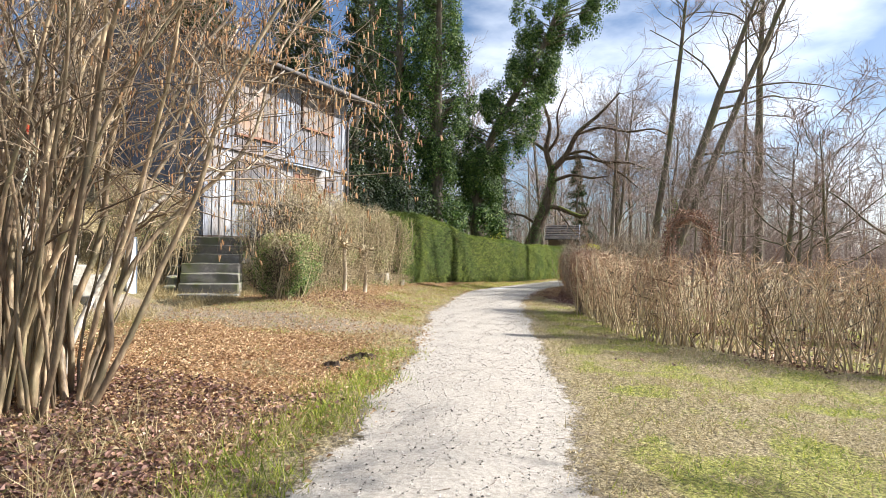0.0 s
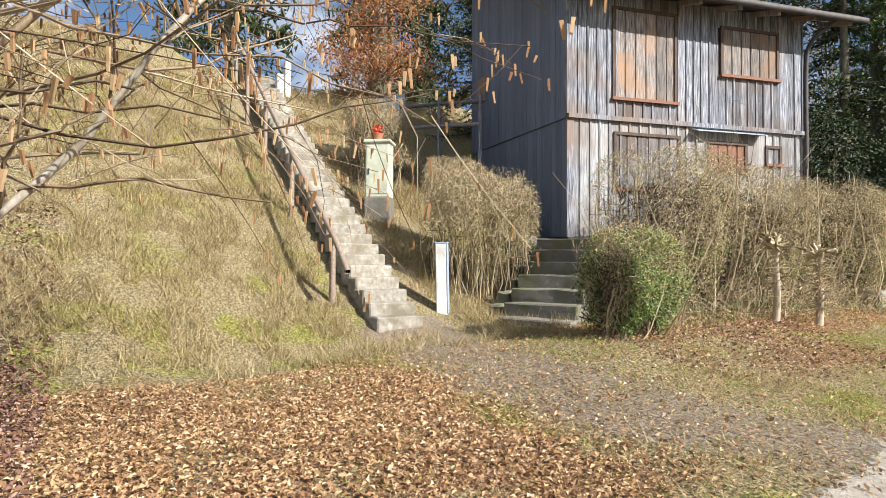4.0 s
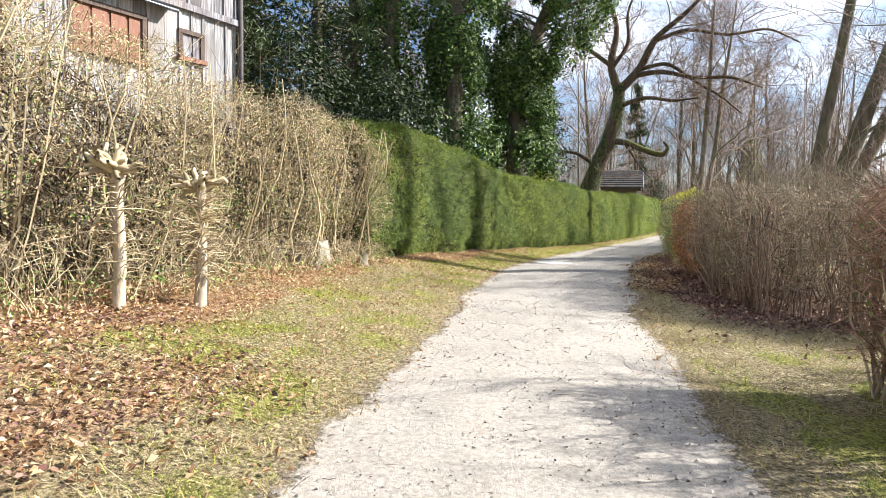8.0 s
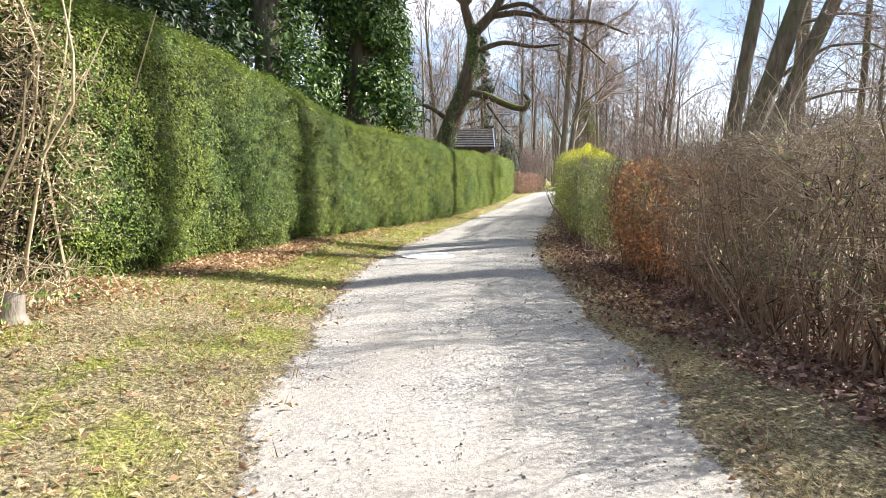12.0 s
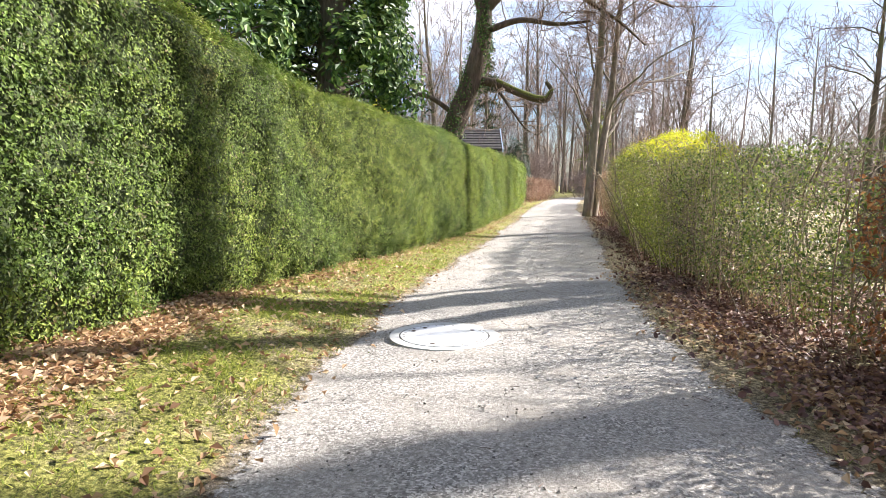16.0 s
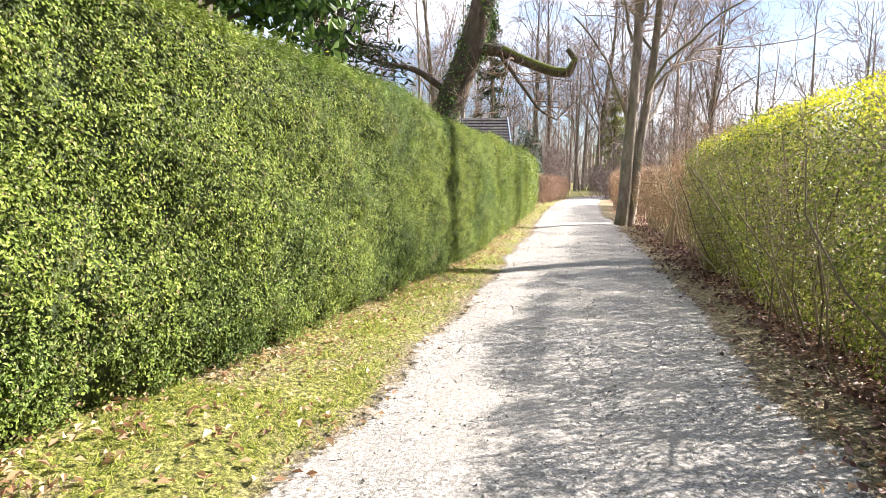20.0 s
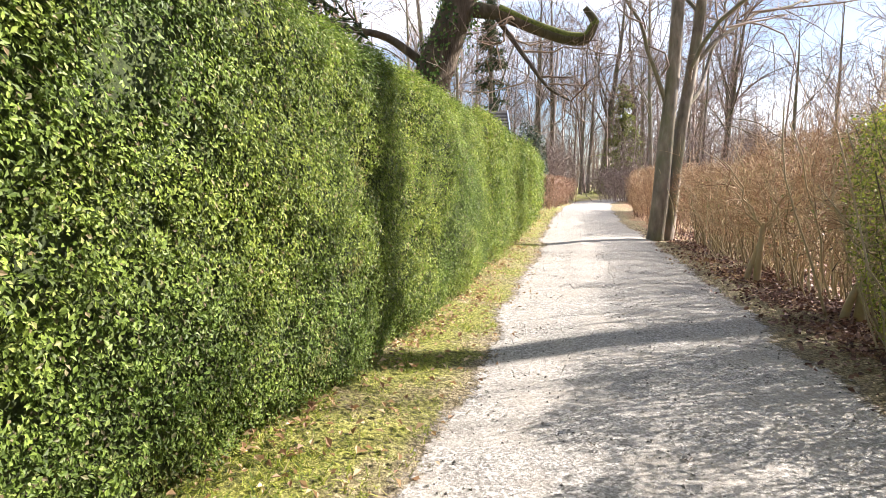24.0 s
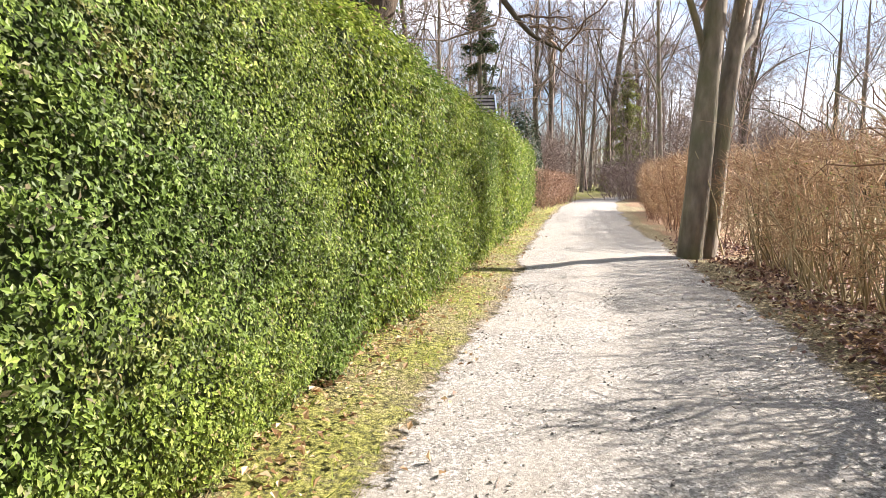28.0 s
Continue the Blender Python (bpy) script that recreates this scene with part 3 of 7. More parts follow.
def spaced(lo, a, b, hi, step):
    out = [np.arange(a, b, step)]
    left, right, s = [], [], step
    v = a
    while v > lo:
        s *= 1.18
        v -= s
        left.append(v)
    v, s = b, step
    while v < hi:
        right.append(v)
        s *= 1.18
        v += s
    return np.concatenate([left[::-1], out[0], right])


GRID = np.random.default_rng(77).uniform(0, 1, (64, 64))


def patchy(x, y, scale, seed=0.0):
    """Soft value noise from 0 to 1 over the ground, in patches of about the given size."""
    x, y = np.asarray(x, float), np.asarray(y, float)
    out, total = 0.0, 0.0
    for n, w in ((1.0, 0.55), (2.3, 0.3), (5.1, 0.15)):
        u, v = x / scale * n + seed * 7.3, y / scale * n + seed * 3.9
        i, j = np.floor(u).astype(int), np.floor(v).astype(int)
        f, g = u - i, v - j
        f, g = f * f * (3 - 2 * f), g * g * (3 - 2 * g)
        a = GRID[i % 64, j % 64] * (1 - f) + GRID[(i + 1) % 64, j % 64] * f
        b = GRID[i % 64, (j + 1) % 64] * (1 - f) + GRID[(i + 1) % 64, (j + 1) % 64] * f
        out, total = out + w * (a * (1 - g) + b * g), total + w
    return out / total


def litter_at(x, y):
    """How thickly dead leaves lie."""
    dl, dr, dh = along(EDGE_L, y) - x, x - along(EDGE_R, y), x - along(HEDGE, y)
    a = smooth(0.3, 0.9, dl) * (1 - smooth(3.4, 6.0, y)) * (1 - 0.85 * smooth(3.4 + 4.0 * (1 - smooth(-0.5, 1.8, y)), 5.6 + 3.4 * (1 - smooth(-0.5, 1.8, y)), -x))
    b = smooth(18, 19.5, y) * (1 - smooth(0.02 + 0.28 * (1 - smooth(20, 24, y)), 0.28 + 0.45 * (1 - smooth(20, 24, y)), dh + 0.14 * np.sin(y * 2.1) * np.sin(y * 0.7))) * (0.95 - 0.6 * smooth(21, 25, y))
    c = smooth(14.3, 15.6, y) * smooth(0.1 + 0.55 * (1 - smooth(15.5, 18, y)), 0.6 + 0.5 * (1 - smooth(15.5, 18, y)), dr) * (1 - smooth(2.2, 3.6, dr)) * 0.8
    d = smooth(9, 11, y) * (1 - smooth(17.5, 18.5, y)) * smooth(1.3, 2.2, dl) * (1 - smooth(4.3, 5.0, dl)) * 0.95
    g = smooth(6.6, 7.6, y) * (1 - smooth(9, 10, y)) * smooth(1.2, 1.9, dl) * (1 - smooth(3.6, 4.4, dl)) * 0.6
    e = smooth(2.2, 3.2, dr) * (1 - smooth(9, 11, y)) * smooth(4.0, 5.5, y) * 0.6
    f = smooth(7.2, 7.9, y) * (1 - smooth(10.2, 11.2, y)) * smooth(-3.7, -3.2, x) * (1 - smooth(-2.1, -1.4, x)) * 0.5
    return np.clip(np.maximum.reduce([a, b, c, d, e, f, g]) * (0.45 + 0.9 * smooth(0.3, 0.62, patchy(x, y, 0.6, 2.0))), 0, 1)


def green_at(x, y):
    dl, dr = along(EDGE_L, y) - x, x - along(EDGE_R, y)
    a = smooth(16.5, 19, y) * (dl > 0) * 0.75
    b = (dr > 0) * smooth(-0.1, 0.5, dr) * (1 - smooth(12, 15, y)) * 0.62
    c = (dl > 0) * (1 - smooth(0.6, 1.3, dl)) * 0.5
    d = (dl > 1.0) * (1 - smooth(16, 18, y)) * 0.55 * (1 - 0.3 * smooth(5.5, 8.0, -x)) * (1 - 0.65 * (x > -4.2) * (1 - smooth(3.6, 5.0, y))) * (1 - 0.45 * smooth(5, 6, y) * (1 - smooth(9, 11, y)))
    mottle = 0.4 + 1.25 * smooth(0.36, 0.7, patchy(x, y, 0.5, 1.0))
    return np.clip(np.maximum.reduce([a * (0.55 + 0.45 * mottle), b * mottle, c * (0.3 + 0.7 * mottle), d * mottle]), 0, 1)


def dirt_at(x, y):
    """The trodden way from the steps to the path."""
    w = np.abs(y - np.interp(x, (-6.4, -5.2, -3.0, -1.4, -0.6), (5.9, 5.7, 5.4, 5.6, 6.3)))
    way = (1 - smooth(0.35, 1.0, w)) * smooth(-6.6, -5.9, x) * (1 - smooth(-0.6, 0.2, x)) * 0.7
    edge = np.minimum(np.abs(x - along(EDGE_L, y)), np.abs(x - along(EDGE_R, y)))
    return np.clip(np.maximum(way, 0.3 * (1 - smooth(0.05, 0.45, edge))), 0, 1)


def build_ground():
    xs, ys = spaced(-420, -9, 9, 420, 0.14), spaced(-300, -6, 48, 620, 0.16)
    gx, gy = np.meshgrid(xs, ys, indexing="ij")
    z = height(gx, gy)
    onpath = smooth(-0.05, 0.3, gx - along(EDGE_L, gy)) * smooth(-0.05, 0.3, along(EDGE_R, gy) - gx)
    z = z - 0.05 * onpath
    v = np.stack([gx, gy, z], -1).reshape(-1, 3)
    i, j = np.meshgrid(np.arange(len(xs) - 1), np.arange(len(ys) - 1), indexing="ij")
    b = i * len(ys) + j
    me = Pile().add(v, np.stack([b, b + len(ys), b + len(ys) + 1, b + 1], -1).reshape(-1, 4)).mesh("ground", smooth=True)
    at = me.color_attributes.new("cover", "FLOAT_COLOR", "POINT")
    x, y = v[:, 0], v[:, 1]
    at.data.foreach_set("color", np.stack([green_at(x, y) * 0.6, litter_at(x, y) * 0.6, dirt_at(x, y), np.ones(len(x))], 1).astype(np.float32).ravel())
    ob = part("ground", me, M_GROUND)
    return tagged(ob, "uneven meadow ground of straw, grass and dead leaves", "ground", kind="structure")


build_ground()


def build_path():
    ys = np.concatenate([np.arange(-14, 55, 0.1), np.arange(55, 118, 0.5)])
    cols = np.linspace(0, 1, 30)

    def wob(s):
        w = np.zeros(len(ys))
        for step, amp in ((11, 0.06), (5, 0.03), (3, 0.015)):
            r = np.random.default_rng(int(s * 10) + step).normal(0, amp, len(ys) // step + 2)
            w += np.interp(np.arange(len(ys)) / step, np.arange(len(r)), r)
        return w

    le, re = along(EDGE_L, ys) + wob(0.3) - 0.32, along(EDGE_R, ys) + wob(2.2) + 0.32
    gx = le[:, None] + (re - le)[:, None] * cols
    gy = np.repeat(ys[:, None], len(cols), 1)
    near = np.minimum(gx - le[:, None], re[:, None] - gx)
    z = height(gx, gy) + 0.008 + 0.03 * smooth(0.3, 1.2, near) + 0.008 * np.sin(gx * 7 + gy * 3.1) * np.sin(gy * 5 - gx * 4) * smooth(0.3, 0.8, near)
    i, j = np.meshgrid(np.arange(len(ys) - 1), np.arange(len(cols) - 1), indexing="ij")
    b = i * len(cols) + j
    me = Pile().add(np.stack([gx, gy, z], -1), np.stack([b, b + 1, b + len(cols) + 1, b + len(cols)], -1).reshape(-1, 4)).mesh("path", smooth=True)
    at = me.color_attributes.new("cover", "FLOAT_COLOR", "POINT")
    c = np.clip(near / 0.72, 0, 1).ravel()
    at.data.foreach_set("color", np.stack([c, c, c, np.ones(len(c))], 1).astype(np.float32).ravel())
    return tagged(part("path", me, M_GRAVEL), "pale gravel footpath with worn edges", "path", kind="structure")


build_path()

# ---- clipped hedge ----


def hedge_top(y):
    return np.interp(y, (17, 19, 21, 23, 25, 28, 32, 40, 54), (2.95, 3.05, 2.9, 2.6, 2.42, 2.34, 2.2, 2.2, 2.3))


def clipped_hedge():
    ob = thing("clipped_hedge", "tall clipped evergreen hedge with bright green small leaves", "hedge", at=(0, 0, 0))
    prof = [(0.12, 0.0), (0.03, 0.12), (0.0, 0.35), (0.0, 0.6), (0.02, 0.85), (0.06, 0.94), (0.2, 0.99), (0.5, 1.0), (1.0, 1.0), (1.25, 0.96), (1.35, 0.8), (1.35, 0.0)]
    pd, pz = np.array(prof).T
    plen = np.r_[0, np.cumsum(np.hypot(np.diff(pd), np.diff(pz) * 2.3))]
    ys = np.arange(17.6, 54.05, 0.25)
    u = np.linspace(0, plen[-1], 30)

    def place(y, s, deep=0.0):
        d, q = np.interp(s, plen, pd), np.interp(s, plen, pz)
        x0 = along(HEDGE, y)
        base = height(x0, y) + 0.02
        bulge = 0.05 * np.sin(y * 1.9 + q * 2.4) + 0.06 * np.sin(y * 0.83 - q * 4.1) + 0.02 * np.sin(y * 4.7 + q * 6.3) + 0.03 * np.sin(q * 17 + y * 3.3) + 0.025 * np.sin(q * 31 - y * 9.1)
        low = 0.1 * (1 - smooth(0.0, 0.18, q)) * (0.6 + 0.6 * np.sin(y * 3.1) * np.sin(y * 7.3))
        nx, nz = np.interp(s, plen, np.gradient(pz)), -np.interp(s, plen, np.gradient(pd))
        k = np.hypot(nx, nz) + 1e-6
        nx, nz = nx / k, -nz / k
        x = x0 - d - low + (bulge * 0.6 - deep) * nx
        z = base + q * (hedge_top(y) - base) + (bulge * 0.6 - deep) * np.abs(nz) * (q > 0.5)
        return np.stack([x, y, z], -1), np.stack([nx, np.zeros_like(nx), np.abs(nz) * (q > 0.5)], -1)

    # closed sheet behind the leaves, coloured dark for the shade between them
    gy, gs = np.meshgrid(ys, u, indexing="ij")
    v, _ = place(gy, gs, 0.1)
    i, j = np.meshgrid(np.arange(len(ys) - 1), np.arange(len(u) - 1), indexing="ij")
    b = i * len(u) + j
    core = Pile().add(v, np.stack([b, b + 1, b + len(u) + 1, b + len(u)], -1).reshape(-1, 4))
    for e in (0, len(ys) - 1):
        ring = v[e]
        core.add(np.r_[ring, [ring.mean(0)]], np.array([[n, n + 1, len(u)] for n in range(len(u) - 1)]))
    part("core", core, M_HEDGE_SHADE, ob, "dark sheet coloured as the shade inside the hedge")
    fl = Pile()
    for y0, y1, dens, size in ((17.6, 22, 6000, 0.028), (22, 25, 9000, 0.022), (25, 29, 12500, 0.0195), (29, 35, 12500, 0.0195), (35, 42, 4600, 0.034), (42, 54, 1500, 0.062)):
        k = int((y1 - y0) * 3.4 * dens / 11)
        y = rng.uniform(y0, y1, k)
        s = rng.uniform(0, plen[8], k)
        p, nrm = place(y, s, 0)
        gaps = np.sin(p[:, 1] * 2.7 + 1.3) * np.sin(p[:, 2] * 4.1 + p[:, 1]) + 0.6 * np.sin(p[:, 1] * 7.1 + p[:, 2] * 5.3) + 0.5 * np.sin(p[:, 1] * 13.7 - p[:, 2] * 11.9)
        keepers = gaps < rng.uniform(0.95, 2.1, k)
        p, nrm = p[keepers], nrm[keepers]
        k = len(p)
        p = p - nrm * (np.abs(rng.normal(0, 0.022, (k, 1))) + 0.035)
        axis = unit(nrm * 0.9 + rng.normal(0, 0.55, (k, 3)) + [0, 0, 0.15])
        ln = rng.uniform(0.06, 0.14, (k, 1)) * size / 0.03
        per = 11
        f = np.tile(np.linspace(0.1, 1.0, per), k)[:, None]
        rep = np.repeat(np.arange(k), per)
        side = rng.normal(0, 0.45, (k * per, 3)) * ln[rep] * (1.05 - 0.6 * f)
        pos = p[rep] + axis[rep] * ln[rep] * f + side
        face = unit(axis[rep] * 0.3 + rng.normal(0, 0.5, (k * per, 3)) + nrm[rep] * 1.15 + [0, 0, 0.4])
        leaves(fl, pos, face, size * 1.1 * rng.uniform(0.6, 1.4, k * per), 0.54)
    k = 5000
    q = np.c_[rng.uniform(-5.3, -4.1, k), 17.6 + np.abs(rng.normal(0, 0.06, k)) - 0.05, rng.uniform(0.5, 2.9, k)]
    leaves(fl, q, np.array([0, -1.0, 0.2]) + rng.normal(0, 0.5, (k, 3)), 0.055)
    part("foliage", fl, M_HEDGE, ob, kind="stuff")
    return ob


clipped_hedge()

# ---- wooden house on the slope ----
HA, HU, HS = np.array([-6.99, 9.89]), np.array([0.273, 0.962]), np.array([-0.985, 0.17])
HN = np.array([0.962, -0.273])


def hp(s, d, z, out=0.0):
    """A point of the house: along the front, back from it, height, and proud of the front."""
    p = HA + HU * s + HS * d + HN * out
    return (p[0], p[1], z)


def slab(corners_a, corners_b):
    """A solid between two like polygons."""
    k = len(corners_a)
    faces = [[n, (n + 1) % k, k + (n + 1) % k, k + n] for n in range(k)]
    pl = Pile().add(np.r_[corners_a, corners_b], np.array(faces))
    if k == 4:
        pl.add(corners_a, np.array([[3, 2, 1, 0]])).add(corners_b, np.array([[0, 1, 2, 3]]))
    return pl


def front_slab(s0, s1, z0, z1, o0, o1):
    return slab([hp(s0, 0, z0, o0), hp(s1, 0, z0, o0), hp(s1, 0, z1, o0), hp(s0, 0, z1, o0)], [hp(s0, 0, z0, o1), hp(s1, 0, z0, o1), hp(s1, 0, z1, o1), hp(s0, 0, z1, o1)])


def side_slab(d0, d1, z00, z01, z10, z11, o0, o1):
    """On the gable end: from d0 to d1, with its bottom and top at either end."""
    f = lambda d, z, o: (*(HA + HS * d - HU * o), z)  # noqa: E731
    return slab([f(d0, z00, o0), f(d1, z10, o0), f(d1, z11, o0), f(d0, z01, o0)], [f(d0, z00, o1), f(d1, z10, o1), f(d1, z11, o1), f(d0, z01, o1)])


def house():
    ob = thing("wooden_house", "weathered grey timber hut with closed shutters on a slope", "house", at=(0, 0, 0))
    W, D = 5.6, 4.2
    body = slab([hp(0, 0.03, 1.85), hp(W, 0.03, 1.85), hp(W, D, 1.85), hp(0, D, 1.85)], [hp(0, 0.03, 6.62), hp(W, 0.03, 6.62), hp(W, D, 6.62), hp(0, D, 6.62)])
    part("wall", body, M_WOOD_DARK, ob, "dark inner wall behind the boards")
    plinth = slab([hp(0.25, 0.35, 0.2), hp(W - 0.2, 0.35, 0.2), hp(W - 0.2, D, 0.2), hp(0.25, D, 0.2)], [hp(0.25, 0.35, 1.85), hp(W - 0.2, 0.35, 1.85), hp(W - 0.2, D, 1.85), hp(0.25, D, 1.85)])
    part("plinth", plinth, M_STONE, ob, "dark stone plinth under the timber wall")
    opens_up = ((0.95, 2.37, 4.53, 6.33), (3.5, 4.93, 5.21, 6.22))
    opens_low = ((1.0, 2.47, 2.75, 3.85), (3.17, 4.12, 3.2, 3.8), (4.66, 5.02, 3.4, 3.78))

    def boards(z0, z1, opens, width, out, mat=M_WOOD):
        s = 0.0
        while s < W - 0.02:
            w = min(width * rng.uniform(0.85, 1.15), W - s)
            spans = [(z0, z1)]
            for a, b, lo, hi in opens:
                if s + w * 0.5 > a and s + w * 0.5 < b:
                    spans = [(z0, lo), (hi, z1)]
            for lo, hi in spans:
                if hi - lo > 0.03:
                    o = out + rng.uniform(0, 0.006)
                    lo2 = lo - (rng.uniform(0, 0.03) if lo == z0 else 0)
                    part("board", front_slab(s + 0.003, s + w - 0.003, lo2, hi, 0.0, o), mat, ob)
                    if rng.uniform() < 0.8:
                        part("batten", front_slab(s + w - 0.02, s + w + 0.018, lo2 + 0.01, hi, o - 0.004, o + 0.022), mat, ob)
            s += w

    boards(4.16, 6.62, opens_up, 0.2, 0.06)
    boards(1.8, 4.1, opens_low, 0.215, 0.03, M_WOOD_PALE)
    part("band", front_slab(-0.04, W + 0.04, 4.08, 4.17, 0.02, 0.11), M_WOOD, ob, "grey weathered drip board between the storeys")

    def shutter(name, s0, s1, z0, z1, mat, planks, out, label):
        sh = part(name, front_slab(s0 + 0.03, s1 - 0.03, z0 + 0.03, z1 - 0.03, 0.004, out), mat, ob, label)
        w = (s1 - s0) / planks
        for n in range(planks):
            part("plank", front_slab(s0 + n * w + 0.035, s0 + (n + 1) * w + 0.02 * (n < planks - 1) - 0.03, z0 + 0.03, z1 - 0.03, out, out + 0.018), mat, sh)
        part("frame", front_slab(s0 - 0.03, s0 + 0.03, z0, z1, 0.0, out + 0.045), M_WOOD_DARK, sh)
        part("frame", front_slab(s1 - 0.03, s1 + 0.03, z0, z1, 0.0, out + 0.045), M_WOOD_DARK, sh)
        part("frame", front_slab(s0 - 0.03, s1 + 0.03, z1 - 0.03, z1 + 0.03, 0.0, out + 0.05), M_WOOD_DARK, sh)
        part("sill", front_slab(s0 - 0.05, s1 + 0.05, z0 - 0.04, z0 + 0.02, 0.0, out + 0.09), M_WOOD_RED, sh, "red-brown window sill")

    shutter("shutter", *opens_up[0], M_WOOD_WARM, 6, 0.05, "brown weathered closed window shutter")
    shutter("shutter", *opens_up[1], M_WOOD_WARM, 6, 0.05, "brown weathered closed window shutter")
    shutter("shutter", *opens_low[0], M_WOOD, 6, 0.02, "grey weathered closed window shutter")
    shutter("shutter", *opens_low[1], M_WOOD_RED, 4, 0.02, "red-brown closed window shutter")
    shutter("shutter", *opens_low[2], M_WOOD, 2, 0.02, "small grey closed window hatch")
    part("awning", slab([hp(2.75, 0, 4.03, 0.06), hp(4.5, 0, 4.03, 0.06), hp(4.5, 0, 3.97, 0.26), hp(2.75, 0, 3.97, 0.26)], [hp(2.75, 0, 4.05, 0.06), hp(4.5, 0, 4.05, 0.06), hp(4.5, 0, 3.985, 0.26), hp(2.75, 0, 3.985, 0.26)]), M_POSTBLUE, ob, "pale blue-grey sheet awning")
    d, w = 0.0, 0.19
    while d < D:
        part("board", side_slab(d + 0.003, d + w - 0.003, 4.1, 6.62 + d * 0.42, 4.1, 6.62 + (d + w) * 0.42, 0.0, 0.05 + rng.uniform(0, 0.008)), M_PAINT_GREY, ob)
        lo = 1.8 + max(0, d - 1.1) * 0.72
        if lo < 4.0:
            part("board", side_slab(d + 0.003, d + w - 0.003, lo, 4.09, lo + 0.1 * (d > 1), 4.09, 0.0, 0.02 + rng.uniform(0, 0.006)), M_PAINT_GREY, ob)
        d += w
    part("corner_post", front_slab(-0.05, 0.09, 1.78, 4.09, 0.0, 0.055), M_WOOD, ob)
    part("corner_post", front_slab(-0.075, 0.1, 4.16, 6.62, 0.0, 0.085), M_WOOD, ob)
    part("bottom_board", front_slab(-0.03, W + 0.03, 1.72, 1.8, -0.02, 0.05), M_WOOD_DARK, ob)
    roof = slab([hp(-0.55, -0.62, 6.48), hp(W + 0.95, -0.62, 6.48), hp(W + 0.95, D, 6.62 + D * 0.42), hp(-0.55, D, 6.62 + D * 0.42)], [hp(-0.55, -0.62, 6.6), hp(W + 0.95, -0.62, 6.6), hp(W + 0.95, D, 6.74 + D * 0.42), hp(-0.55, D, 6.74 + D * 0.42)])
    rf = part("roof", roof, M_WOOD_DARK, ob, "dark boarded roof with a wide eave")
    for n in range(8):
        s = -0.4 + n * 0.95
        part("rafter", slab([hp(s, -0.6, 6.38), hp(s + 0.09, -0.6, 6.38), hp(s + 0.09, 0.1, 6.6), hp(s, 0.1, 6.6)], [hp(s, -0.6, 6.49), hp(s + 0.09, -0.6, 6.49), hp(s + 0.09, 0.1, 6.71), hp(s, 0.1, 6.71)]), M_WOOD_WARM, rf)
    gp = Pile()
    g0, g1 = np.array(hp(-0.6, -0.7, 6.52)), np.array(hp(W + 1.0, -0.7, 6.47))
    tube(gp, [g0, (g0 + g1) / 2, g1], [0.07, 0.07, 0.07], 8)
    part("gutter", gp, M_PIPE, ob, "dark zinc gutter")
    dp = Pile()
    tube(dp, [hp(W + 0.3, -0.68, 6.45), hp(W + 0.12, -0.25, 6.2), hp(W + 0.06, -0.1, 5.9), hp(W + 0.06, -0.1, 4.0), hp(W + 0.06, -0.1, 1.2)], [0.045] * 5, 8)
    part("downpipe", dp, M_PIPE, ob, "dark zinc downpipe")
    part("wall", slab([hp(0.02, 0.04, 6.6), hp(0.02, D, 6.6), hp(0.02, D, 6.6 + D * 0.42), hp(0.02, 0.1, 6.64)], [hp(0.1, 0.04, 6.6), hp(0.1, D, 6.6), hp(0.1, D, 6.6 + D * 0.42), hp(0.1, 0.1, 6.64)]), M_WOOD_DARK, ob)
    part("window_frame", side_slab(3.5, 4.0, 5.3, 5.9, 5.3, 5.9, 0.05, 0.09), M_WOOD_WARM, ob, "small brown side window hatch")


house()

# ---- stairs on the slope ----


def concrete_stairs():
    ob = thing("concrete_stairs", "long straight flight of worn concrete steps up the bank", "stairs")
    k = 34
    for n in range(k):
        x1, z1 = -5.95 - n * 0.275, 0.52 + n * 0.178
        y0 = 5.36 + n * 0.01
        part("step", rough_block(x1 - 0.34, x1, y0, y0 + 0.74, z1 - 0.32, z1, 0.014, n), M_CONCRETE, ob)


def handrail():
    ob = thing("handrail", "rusty pipe handrail on posts beside the steps", "handrail")
    pl = Pile()
    tube(pl, [(-6.2, 5.02, 1.15), (-6.7, 5.03, 1.62), (-9.0, 5.14, 3.15), (-11.5, 5.28, 4.82), (-14.3, 5.4, 6.75), (-15.5, 5.45, 7.75)], [0.045] * 6, 8)
    part("rail", pl, M_RUSTRAIL, ob)
    for x, top in ((-6.85, 1.68), (-9.2, 3.25), (-11.4, 4.72), (-13.4, 6.1), (-15.0, 7.3)):
        p = Pile()
        y = 5.02 + (-6.2 - x) * 0.046
        tube(p, [(x, y, height(x, y) - 0.1), (x, y, top)], [0.05, 0.045], 8)
        part("post", p, M_RUSTRAIL, ob)


